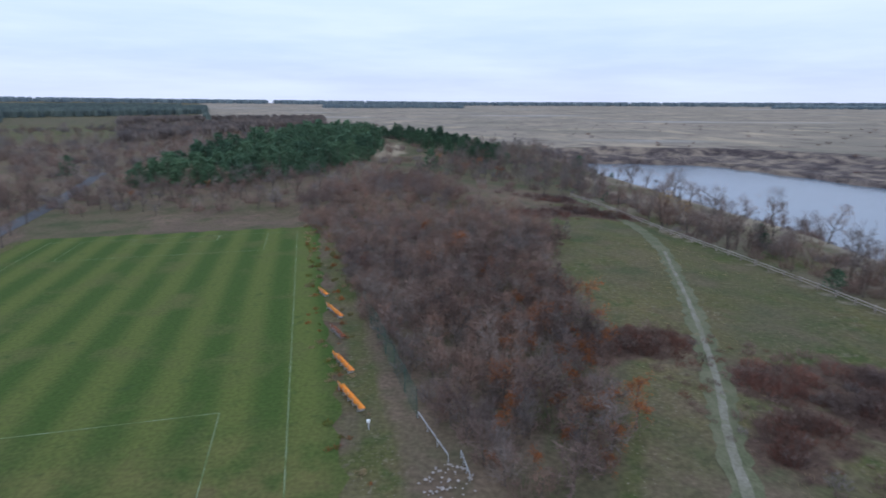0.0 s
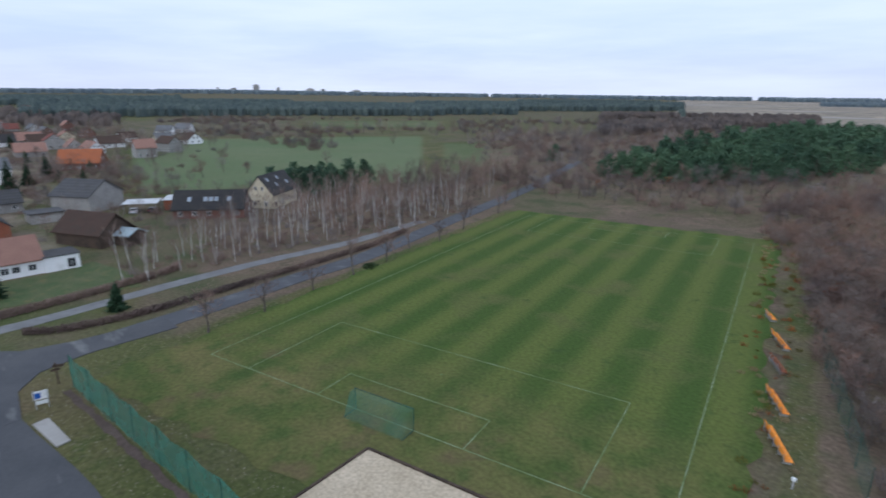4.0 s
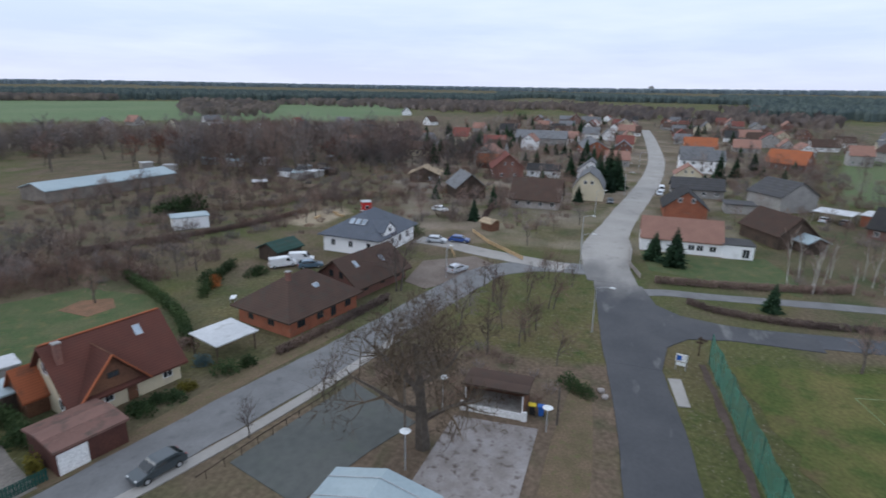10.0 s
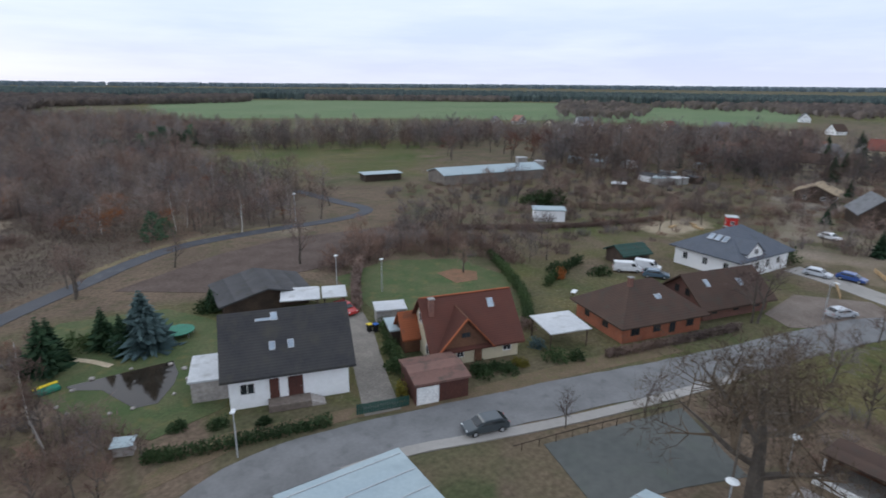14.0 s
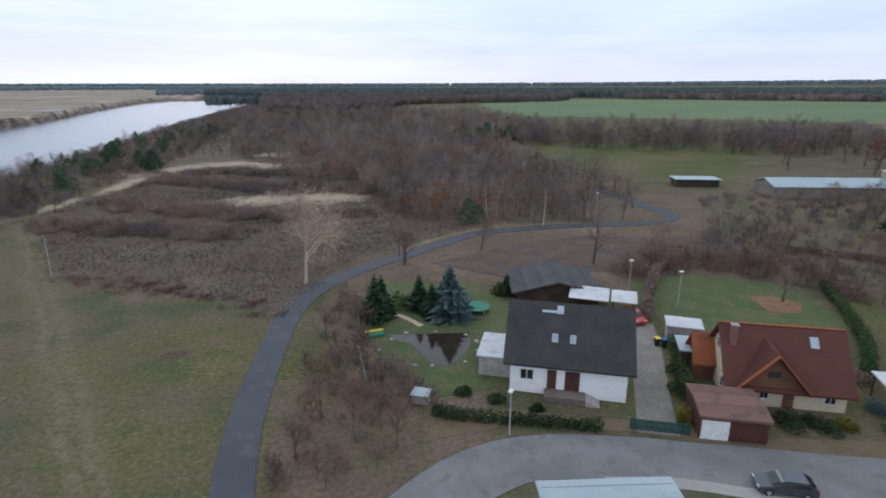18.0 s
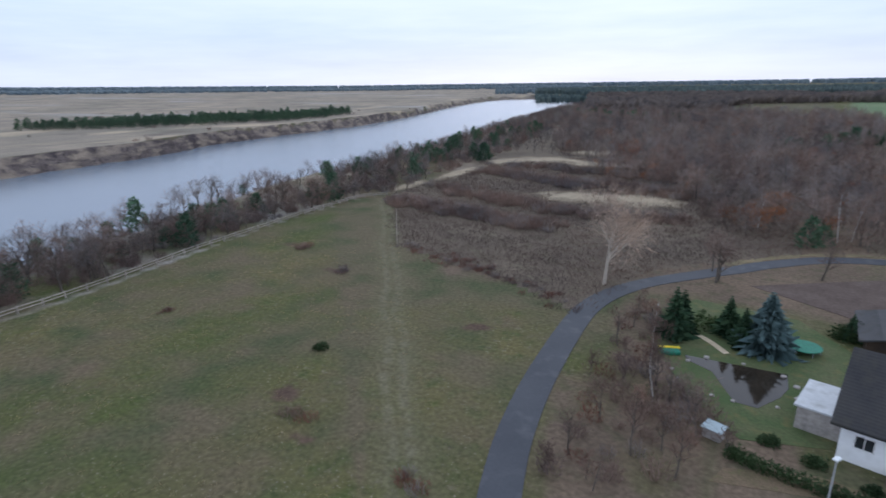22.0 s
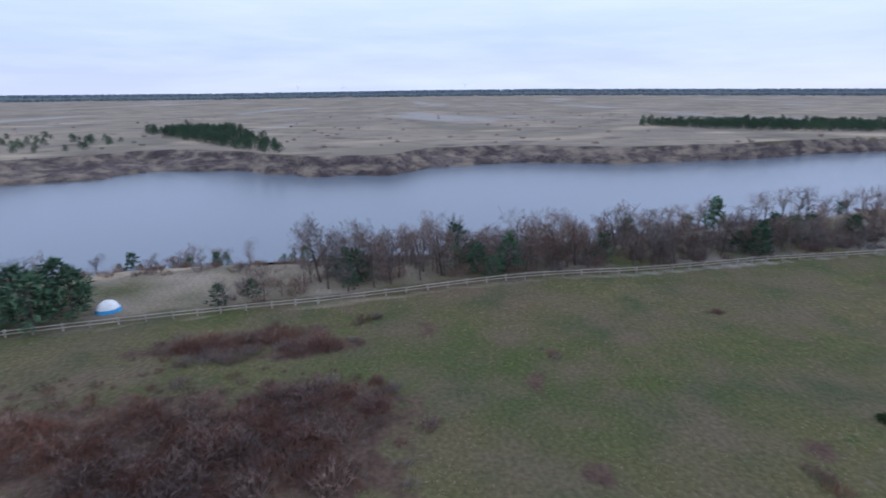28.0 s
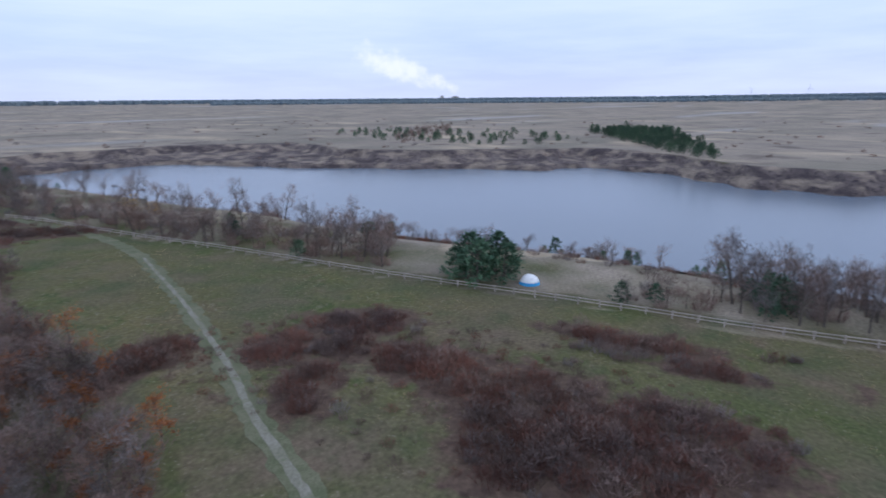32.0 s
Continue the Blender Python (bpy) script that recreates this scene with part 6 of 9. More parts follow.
def proto(name, meshes, label, category, group=""):
    """A first tree, kept as the pattern for its copies."""
    root = part(name, meshes[0], None)
    for k, me in enumerate(meshes[1:]):
        part(("crown", "leaves")[k], me, None, root)
    return tagged(root, label, category, group)


patterns = []


def kinds(name, label, category, builders, group):
    made = [proto(name, b, label, category, group) for b in builders]
    patterns.extend(made)
    return made


rng = random.Random(11)
planted = []
used = set()


def plant(pattern, x, y, size=1.0, tilt=2.0, label="", name=""):
    """Put a copy of a pattern on the ground (the pattern itself first)."""
    m = pose(x, y, ground_z(x, y), rng.uniform(-tilt, tilt), rng.uniform(-tilt, tilt), rng.uniform(0, 360)) @ Matrix.Diagonal((size, size, size * rng.uniform(0.92, 1.1), 1))
    if pattern.name not in used:
        used.add(pattern.name)
        pattern.matrix_basis = m
        ob = pattern
    else:
        ob = copy_thing(pattern, Matrix.Identity(4))
        ob.matrix_basis = m
    if label:
        ob["label"] = label
    if name and ob is not pattern:
        ob.name = name
    return ob


def at_bearing(az, r):
    return r * math.sin(radians(az)), r * math.cos(radians(az))


def scatter(poly, gap, most, keep=None):
    """Uneven points inside a polygon, no two closer than gap."""
    xs, ys = [p[0] for p in poly], [p[1] for p in poly]
    out, cells = [], {}
    for _ in range(most * 14):
        if len(out) >= most:
            break
        x, y = rng.uniform(min(xs), max(xs)), rng.uniform(min(ys), max(ys))
        if not inside_poly(x, y, list(poly)) or (keep and not keep(x, y)):
            continue
        c = (int(x // gap), int(y // gap))
        if any(math.hypot(x - a, y - b) < gap for i in (-1, 0, 1) for j in (-1, 0, 1) for a, b in cells.get((c[0] + i, c[1] + j), ())):
            continue
        cells.setdefault(c, []).append((x, y))
        out.append((x, y))
    return out


def joined(name, sources, spots, label, category, sizes=(0.8, 1.2)):
    """Many copies of small meshes in one object, for what nobody could count."""
    mats, data = [], []
    for src in sources:
        pieces = [src] if isinstance(src, bpy.types.Mesh) else [o.data for o in (src, *src.children)]
        vs, ls, ts, ms, n = [], [], [], [], 0
        for me in pieces:
            v = np.empty(len(me.vertices) * 3, np.float32)
            me.vertices.foreach_get("co", v)
            loops, size, slot = np.empty(len(me.loops), np.int32), np.empty(len(me.polygons), np.int32), np.empty(len(me.polygons), np.int32)
            me.loops.foreach_get("vertex_index", loops)
            me.polygons.foreach_get("loop_total", size)
            me.polygons.foreach_get("material_index", slot)
            for mt in me.materials:
                if mt not in mats:
                    mats.append(mt)
            to = np.array([mats.index(mt) for mt in me.materials], np.int32)
            vs.append(v.reshape(-1, 3))
            ls.append(loops + n)
            ts.append(size)
            ms.append(to[slot])
            n += len(me.vertices)
        data.append((np.concatenate(vs), np.concatenate(ls), np.concatenate(ts), np.concatenate(ms)))
    if not spots:
        return None
    heights = land(np.array([p[0] for p in spots]), np.array([p[1] for p in spots]))
    av, al, at, am, base = [], [], [], [], 0
    for (x, y), z in zip(spots, heights):
        v, l, t, m = data[rng.randrange(len(data))]
        a, s = rng.uniform(0, 6.283), rng.uniform(*sizes)
        c, sn = math.cos(a) * s, math.sin(a) * s
        av.append(np.stack((v[:, 0] * c - v[:, 1] * sn + x, v[:, 0] * sn + v[:, 1] * c + y, v[:, 2] * s * rng.uniform(0.85, 1.15) + z), 1))
        al.append(l + base)
        at.append(t)
        am.append(m)
        base += len(v)
    av, al, at, am = np.concatenate(av), np.concatenate(al), np.concatenate(at), np.concatenate(am)
    me = bpy.data.meshes.new(name)
    me.vertices.add(len(av))
    me.vertices.foreach_set("co", av.astype(np.float32).ravel())
    me.loops.add(len(al))
    me.loops.foreach_set("vertex_index", al.astype(np.int32))
    me.polygons.add(len(at))
    me.polygons.foreach_set("loop_start", np.concatenate(([0], np.cumsum(at)[:-1])).astype(np.int32))
    for mt in mats:
        me.materials.append(mt)
    me.polygons.foreach_set("material_index", am.astype(np.int32))
    me.update(calc_edges=True)
    return tagged(new(name, me), label, category, kind="stuff")


# ---- patterns ----
TREES = kinds("bare_tree", "bare brown deciduous tree in winter", "tree",
              [bare_tree(100 + i * 7, h, 0.16 + h * 0.008, (9, 5, 3), twigs=7, twig_w=0.042) for i, h in enumerate((9, 10.5, 12, 8, 11))], "bare trees")
GREY_TREES = kinds("bare_tree", "bare grey-twigged deciduous tree", "tree",
                   [bare_tree(200 + i * 7, h, 0.15 + h * 0.008, (9, 5, 3), twigs=7, twig_w=0.042, twig_mat=M_TWIGS_GREY) for i, h in enumerate((9, 11, 8))], "bare trees")
THIN_TREES = kinds("young_tree", "slender bare young tree on grass", "tree",
                   [bare_tree(300 + i * 7, h, 0.12, (9, 5), twigs=7, twig_w=0.034, spread=0.75, twig_mat=M_TWIGS_DARK) for i, h in enumerate((6, 7, 5.5))], "young trees")
THICKET = kinds("thicket_tree", "low bare brown thicket tree", "tree",
                [bare_tree(400 + i * 7, h, 0.07, (10, 6), twigs=7, twig_w=0.065, spread=1.0, first=0.1, twig_mat=mt)
                 for i, (h, mt) in enumerate(((5.0, M_TWIGS), (4.4, M_TWIGS_WARM), (5.5, M_TWIGS_DARK), (4.8, M_WOOD_MIST)))], "thicket trees")
FAR_TREES = kinds("bare_tree", "bare tree in a distant wood", "tree",
                  [bare_tree(500 + i * 7, h, 0.2, (9, 5), twigs=6, twig_w=0.14, twig_mat=mt)
                   for i, (h, mt) in enumerate(((11, M_TWIGS), (12, M_TWIGS_GREY), (10, M_TWIGS_DARK), (9, M_TWIGS_RED)))], "wood trees")
LIGHT_TREES = kinds("bare_tree", "bare tree in a distant wood", "tree",
                    [soft_tree(550 + i * 7, h, w, 10, 24, 0.115, 0.14, mat=mt)
                     for i, (h, w, mt) in enumerate(((11, 3.8, M_TWIGS), (12, 4.0, M_TWIGS_GREY), (10, 3.6, M_WOOD_MIST), (9, 3.4, M_WOOD_MIST), (10, 3.6, M_TWIGS_DARK)))], "wood trees")
FINE_TREES = kinds("thicket_tree", "low bare brown thicket tree", "tree",
                   [soft_tree(580 + i * 7, h, w, 12, 42, 0.085, 0.1, mat=mt)
                    for i, (h, w, mt) in enumerate(((11, 4.0, M_TWIGS), (10, 3.8, M_TWIGS_WARM), (9, 3.6, M_WOOD_MIST)))], "thicket trees")
BIRCHES = kinds("birch", "leafless white-stemmed birch in the roadside grove", "birch",
                [bare_tree(600 + i * 7, h, 0.10, (8, 4), lean=0.07, twigs=6, twig_w=0.05, spread=0.6, first=0.4, bark=M_BIRCH_BARK, twig_mat=M_TWIGS_BIRCH, crown_w=0.7)
                 for i, h in enumerate((11, 12.5, 9.5))], "birches")
RUST_TREES = kinds("autumn_tree", "small tree still carrying rust-brown leaves", "tree",
                   [bare_tree(700 + i * 7, h, 0.09, (8, 5), twigs=4, twig_w=0.04, leaves=4, leaf_mat=mt) for i, (h, mt) in enumerate(((5, M_LEAF_RUST), (6.5, M_LEAF_RUST), (8.0, M_LEAF_YELLOW)))], "autumn trees")
PINES = kinds("pine", "dark green pine with a bushy crown", "pine", [pine(800 + i * 7, h, 34, 18, low=lo, w=w) for i, (h, lo, w) in enumerate(((8, 0.06, 0.42), (9.5, 0.12, 0.36), (7, 0.04, 0.48)))], "pines")
FAR_PINES = kinds("pine", "dark green pine with a bushy crown", "pine", [pine(820 + i * 7, h, 24, 14, low=lo, w=w) for i, (h, lo, w) in enumerate(((8, 0.06, 0.42), (9.5, 0.12, 0.36), (7, 0.04, 0.48)))], "pines")
SMALL_PINES = kinds("young_pine", "small bushy young green pine", "pine", [pine(850 + i * 7, h, 30, 18, low=0.05, w=0.5) for i, h in enumerate((3.6, 4.4))], "young pines")
SPRUCES = kinds("spruce", "dark green conical spruce tree", "spruce", [spruce(900 + i * 7, h, w, 19, 13) for i, (h, w) in enumerate(((8, 0.28), (6, 0.34), (10, 0.26)))], "spruces")
RED_SHRUBS = [shrub(1000 + i, 2.6, 1.5, 52, 5, mat=mt, width=0.052) for i, mt in enumerate((M_TWIGS_RED, M_TWIGS_DARK, M_TWIGS_RED, M_TWIGS_DARK))]
BROWN_SHRUBS = [shrub(1020 + i, 2.2, 2.2, 36, 4, mat=mt, width=0.085) for i, mt in enumerate((M_TWIGS, M_TWIGS_GREY, M_TWIGS))]
HEATH_TUFTS = [shrub(1060 + i, 4.2, 0.55, 48, 3, mat=mt, width=0.05) for i, mt in enumerate((M_TWIGS, M_TWIGS_DARK, M_TWIGS, M_TWIGS_DARK))]
BUSHY_PINES = kinds("broad_pine", "broad bushy green pine reaching to the ground", "pine", [pine(870 + i * 7, h, 46, 15, low=0.03, w=w) for i, (h, w) in enumerate(((7.5, 0.56), (6.0, 0.52)))], "broad pines")
BIG_SHRUBS = [shrub(1040 + i, 3.6, 3.4, 52, 4, mat=mt, width=0.115) for i, mt in enumerate((M_TWIGS, M_TWIGS_GREY, M_TWIGS))]

# ---- thicket on the mound between the pitch and the footpath ----
THICKET_AREA = ((-23, 118), (-16.6, 94.5), (-11.4, 78), (-6.9, 66.5), (-2.7, 55), (2.5, 44.8), (6, 38), (12, 38.5), (16, 45), (19, 55), (21, 67), (20, 79), (18, 95), (27, 119), (14, 142),
                (-5, 191), (-25, 195), (-45, 164), (-32, 134))
for x, y in scatter(THICKET_AREA, 2.5, 280, lambda x, y: y < 118 and (y > 64 or rng.random() < 0.55)):
    plant(rng.choice(THICKET), x, y, rng.uniform(0.75, 1.2))
joined("thicket", FINE_TREES, scatter(THICKET_AREA, 2.8, 620, lambda x, y: y > 70 or rng.random() < 0.25), "dense bare brown thicket on the mound", "thicket", (0.36, 0.56))
OCHRE_TUFTS = [shrub(1090 + i, 0.9, 0.8, 26, 3, mat=mt, width=0.06) for i, mt in enumerate((M_DRY_GRASS, M_GOLDEN, M_LEAF_RUST))]
joined("ochre_tufts", OCHRE_TUFTS, [tuple((PITCH @ Vector((rng.uniform(56.5, 63), 108 - 108 * rng.random() ** 1.6, 0))).xy) for _ in range(150)], "ochre tufts of dry grass and low bushes beside the pitch", "tufts", (0.35, 1.0))
joined("thicket_undergrowth", BROWN_SHRUBS + RED_SHRUBS[1:2], scatter(THICKET_AREA, 2.1, 560, lambda x, y: y > 62 or rng.random() < 0.35), "tangled brown undergrowth on the mound", "undergrowth", (0.5, 1.0))
for x, y in ((21.5, 76.5), (17, 60), (13, 68), (8, 92), (3, 112), (14, 47), (19, 48), (-2, 104), (-4, 130), (6, 56), (-15, 100)):
    plant(rng.choice(RUST_TREES[:2]), x, y, rng.uniform(0.6, 0.95))
for x, y in scatter(((4, 42), (15, 40), (20, 48), (22, 72), (16, 90), (8, 70)), 3.4, 30):
    plant(RUST_TREES[0], x, y, rng.uniform(0.45, 0.8))

# ---- shrubs on the meadow by the fence ----
def blotch(name, cx, cy, rx, ry, turn, n, label, sources=None, sizes=(0.55, 1.0)):
    spots = []
    for _ in range(n):
        a, q = rng.uniform(0, 6.283), rng.uniform(0, 1) ** 0.5
        lx, ly = math.cos(a) * q * rx, math.sin(a) * q * ry
        c, s = math.cos(radians(turn)), math.sin(radians(turn))
        spots.append((cx + c * lx - s * ly, cy + s * lx + c * ly))
    return joined(name, sources or RED_SHRUBS, spots, label, "shrubs", sizes)


DARK_SHRUB = "low thicket of bare red-brown shrubs on the meadow"
for cx, cy, rx, ry, turn, n in SHRUB_PATCHES:
    blotch("shrub_patch", cx, cy, rx * 0.92, ry * 0.92, turn, int(n * 0.75), DARK_SHRUB, RED_SHRUBS + BROWN_SHRUBS[:1], (0.35, 1.05))
    blotch("shrub_fringe", cx, cy, rx * 1.5 + 1, ry * 1.5 + 1, turn, int(n * 0.4), "loose low shrubs round a thicket", RED_SHRUBS[1:] + BROWN_SHRUBS[:2], (0.15, 0.6))
blotch("shrub_patch", 65, 20, 9.0, 2.0, -77, 24, "low brown shrubs in a strip below the fence", BROWN_SHRUBS, (0.4, 0.7))
joined("meadow_shrubs", RED_SHRUBS[1:] + BROWN_SHRUBS[:1], scatter(((24, 74), (42, 66), (58, 52), (62, 30), (60, 6), (46, 2), (36, 6), (30, 24), (27, 44)), 1.6, 240), "scattered low shrubs in the rough meadow", "shrubs", (0.12, 0.5))
for cx, cy, s in ((36.7, -34.6, 0.5), (20.7, -31.4, 0.55), (78.4, -79.7, 0.8), (61.4, -72.2, 0.6), (75, 5, 0.6), (56, 3, 0.55), (62, -18, 0.4), (73, -45, 0.4)):
    blotch("shrub_patch", cx, cy, 2.2 * s * 2, 1.4 * s, rng.uniform(0, 180), 6, "few bare low shrubs in the grass", RED_SHRUBS + BROWN_SHRUBS, (s * 0.6, s))
# tufts of grass over the meadow
GRASS_TUFTS = [shrub(1150 + i, 0.6, 0.2, 18, 0, mat=M_DULL_STRAW, width=0.05) for i in range(3)]
MEADOW = ((24, -30), (26, -44), (60, -88), (90, -122), (95, -100), (90, -50), (83, 0), (70, 60), (52, 118), (44, 118), (30, 70), (28, 40), (30, 10))
joined("meadow_tufts", GRASS_TUFTS, scatter(MEADOW, 0.9, 2600), "straw tufts of grass on the meadow", "grass", (0.5, 1.4))
# heath at the end of the meadow
def off_straw(x, y):
    return all(((x - a) / rx) ** 2 + ((y - b) / ry) ** 2 > rng.uniform(0.15, 1.1) for a, b, rx, ry in STRAW_SPOTS)


joined("heath_shrubs", HEATH_TUFTS, scatter(HEATH, 1.6, 2100, off_straw), "low dark heath of bare shrubs", "shrubs", (0.5, 1.35))


def strip(pts, w, n):
    """Uneven spots along a line."""
    line = curve_points(pts, 2.0)
    out = []
    for _ in range(n):
        c = rng.choice(line)
        out.append((c.x + rng.gauss(0, w * 0.5), c.y + rng.gauss(0, w * 0.5)))
    return out


for pts, w, n in ((((88, -188), (70, -182), (50, -175), (22, -172), (8, -165)), 7, 230), (((86, -128), (72, -124), (60, -121), (48, -119), (40, -117)), 5, 130),
                  (((84, -150), (60, -140), (38, -134), (14, -135)), 6, 130), (((94, -205), (70, -205), (40, -198), (20, -195)), 6, 120)):
    joined("heath_thicket", BROWN_SHRUBS + RED_SHRUBS[1:2], [p for p in strip(pts, w, n) if off_straw(*p)], "band of taller dark shrubs on the heath", "shrubs", (0.7, 1.25))
joined("heath_fringe", RED_SHRUBS + BROWN_SHRUBS, strip(((62, -91), (46.5, -86), (34.6, -82), (21, -75)), 3, 90), "ragged dark shrubs at the edge of the meadow", "shrubs", (0.25, 0.5))

# ---- bank between fence and lake ----
for k in range(330):
    az = 13 + 138 * (k + rng.random()) / 330
    near = float(np.interp(az, LAKE[:, 0], LAKE[:, 1]))
    first = float(np.interp(az, FENCE_AZ, FENCE_R)) + 3.5
    last = near - 7
    if 46 < az < 80:
        first = last - 12
        if rng.random() < 0.45:
            continue
    r = first + (last - first) * rng.random() ** 1.5 if az > 80 or az < 46 else rng.uniform(first, last)
    x, y = at_bearing(az, r)
    small = 0.72 if 46 < az < 80 else 1.0
    roll = rng.random()
    if roll < (0.03 if az < 46 else 0.10):
        plant(rng.choice(PINES), x, y, rng.uniform(0.5, 0.85) * small)
    elif roll < 0.16:
        plant(rng.choice(SMALL_PINES), x, y, rng.uniform(0.6, 0.9))
    else:
        plant(rng.choice(TREES + GREY_TREES), x, y, rng.uniform(0.62, 1.02) * small, name="lakeside_tree", label="bare lakeside tree on the bank")
def bank_spot(a, lo, hi):
    return at_bearing(a, float(np.interp(a, FENCE_AZ, FENCE_R)) + rng.uniform(lo, hi))


joined("bank_brush", BIG_SHRUBS + LIGHT_TREES[:1] + LIGHT_TREES[2:5], [bank_spot(rng.uniform(13, 47), 4, 30) for _ in range(210)] + [bank_spot(rng.uniform(80, 100), 5, 30) for _ in range(80)] + [bank_spot(rng.uniform(71, 80), 2, 12) for _ in range(14)]
       + [bank_spot(rng.uniform(98, 146), 4, 24) for _ in range(420)], "dense bare brush and young trees on the bank below the fence", "brush", (0.35, 0.72))
# the wooded bank past the end of the fence
RIDGE = ((93, -137), (98, -168), (97, -195), (99, -230), (112, -320), (128, -400), (160, -560), (200, -760), (250, -1000))


def ridge_spots(n, lo, hi, first=0, last=9):
    line = curve_points(RIDGE[first:last], 6.0)
    out = []
    for _ in range(n):
        i = rng.randrange(len(line) - 1)
        c = line[i].lerp(line[i + 1], rng.random())
        q = rng.uniform(lo, hi) * (1 + math.hypot(c.x, c.y) / 900)
        out.append((c.x + q, c.y + q * 0.15))
    return out


BANK = [(97, -140), (101, -168), (101, -195), (103, -232), (116, -320), (132, -400), (164, -560), (205, -760), (262, -820), (226, -545), (202, -405), (183, -312), (176, -240), (166, -192), (140, -160), (120, -140)]
joined("bank_wood", LIGHT_TREES, scatter(BANK, 5.0, 900), "dense brown wood on the lake bank", "wood", (0.42, 0.7))
joined("bank_undergrowth", BIG_SHRUBS, scatter(BANK, 4.4, 620, lambda x, y: y > -480), "dense brown undergrowth on the lake bank", "undergrowth", (0.5, 0.95))
joined("lakeside_wood", LIGHT_TREES, scatter([at_bearing(a, r) for a, r in ((157.5, 262), (166, 262), (167, 420), (166.5, 900), (162.5, 880), (160, 560), (157.5, 430))], 6.5, 420), "brown wood above the lake bank", "wood", (0.45, 0.8))
joined("bank_pines", PINES, ridge_spots(64, 5, 34, 0, 6), "dark pines among the bare trees on the bank", "pines", (0.5, 0.8))
joined("bank_scrub", BROWN_SHRUBS + RED_SHRUBS[:2], [at_bearing(a, float(np.interp(a, LAKE[:, 0], LAKE[:, 1])) - rng.uniform(6, 40)) for a in (rng.uniform(14, 152) for _ in range(520))],
       "bare scrub on the lake bank", "shrubs", (0.4, 0.9))
for x, y, s in ((77.2, 52.8, 1.1), (80.5, 56.0, 1.1), (80.8, 49.6, 1.0), (78.0, 58.2, 0.9), (82.5, 52.4, 1.05)):
    plant(BUSHY_PINES[0] if s >= 1 else BUSHY_PINES[1], x, y, s)
for x, y, s in ((82.4, 28.8, 1.0), (86, 24.5, 0.85), (110, 36, 0.7), (112, 44, 0.6), (116, 60, 0.7)):
    plant(SMALL_PINES[0], x, y, s)
for x, y, s in ((93.0, 8.0, 0.95), (96, 10.5, 0.75), (97.8, -9.5, 0.72), (99.5, -13, 0.8), (103, -30, 0.6), (110, -84, 0.9), (113, -90, 0.85), (106, -123, 1.1), (109, -118, 1.0), (112, -130, 1.0), (101, -215, 1.2), (104, -222, 1.1), (118, -150, 0.9)):
    plant(BUSHY_PINES[1], x, y, s)
plant(RUST_TREES[2], 60.4, 147.5, 0.95, label="tree in ochre autumn leaves by the fence")
plant(RUST_TREES[2], 63.5, 143.0, 0.7, label="tree in ochre autumn leaves by the fence")

# ---- plateau beyond the lake ----
joined("pine_grove", FAR_PINES, scatter(((316, 64), (322, 82), (368, 118), (415, 154), (492, 212), (516, 226), (575, 210), (560, 168), (446, 115), (360, 80)), 5.0, 300), "dark pine grove on the plateau", "pine grove", (0.55, 0.85))
joined("pine_belt", FAR_PINES, scatter(((530, -228), (455, -288), (398, -376), (398, -458), (415, -520), (452, -560), (480, -440), (545, -340), (560, -250)), 5.2, 460), "long dark belt of pines on the plateau", "pine belt", (0.7, 1.0))
for x, y in scatter(((345, 405), (415, 415), (470, 290), (420, 190), (330, 180), (312, 289)), 8.0, 84):
    plant(PINES[2], x, y, rng.uniform(0.4, 0.85), name="young_pine", label="young dark pine on the dry plateau")
joined("plateau_scrub", [BIG_SHRUBS[0], LIGHT_TREES[4]], scatter(((305, 280), (347, 322), (468, 400), (535, 405), (405, 306)), 5.0, 130), "dark scrub on the plateau edge", "shrubs", (0.4, 0.7))
joined("plateau_shrubs", BROWN_SHRUBS + RED_SHRUBS[:2], [at_bearing(rng.uniform(6, 150), rng.uniform(345, 900)) for _ in range(260)], "scattered low shrubs on the dry plateau", "shrubs", (0.5, 1.3))

# ---- pine wood on the hill ----
PINE_AREA = ((-108, 190), (-75, 188), (-48, 205), (-33, 228), (-28, 262), (-40, 300), (-70, 330), (-100, 260))
joined("pine_wood", PINES, scatter(PINE_AREA, 4.2, 300), "dense dark green pine wood on the hill", "pine wood", (0.8, 1.1))
joined("pine_wood", PINES, scatter(((-12, 270), (15, 235), (30, 245), (10, 330), (-30, 400), (-50, 380)), 5.0, 110), "pine wood along the hill ridge", "pine wood", (0.6, 0.9))
plant(PINES[0], -4.2, 212, 1.0)
for x, y in scatter(((-125, 150), (-90, 148), (-36, 158), (-26, 200), (-60, 200), (-110, 186)), 5.0, 80):
    plant(rng.choice(TREES + GREY_TREES + RUST_TREES[1:2]), x, y, rng.uniform(0.45, 0.75))
joined("hill_wood", LIGHT_TREES, scatter(((-10, 195), (12, 190), (40, 168), (58, 200), (66, 270), (50, 330), (20, 300)), 5.0, 170), "bare brown wood on the hill above the lake", "wood", (0.5, 0.85))
for x, y in ((8, 205), (20, 198), (-2, 228), (14, 222)):
    plant(RUST_TREES[1], x, y, 0.8)
joined("hill_scrub", BIG_SHRUBS, scatter(((-130, 150), (-20, 150), (60, 180), (70, 300), (-20, 400), (-150, 300)), 5.0, 420), "brown bare scrub on the hill slopes", "shrubs", (0.5, 0.9))

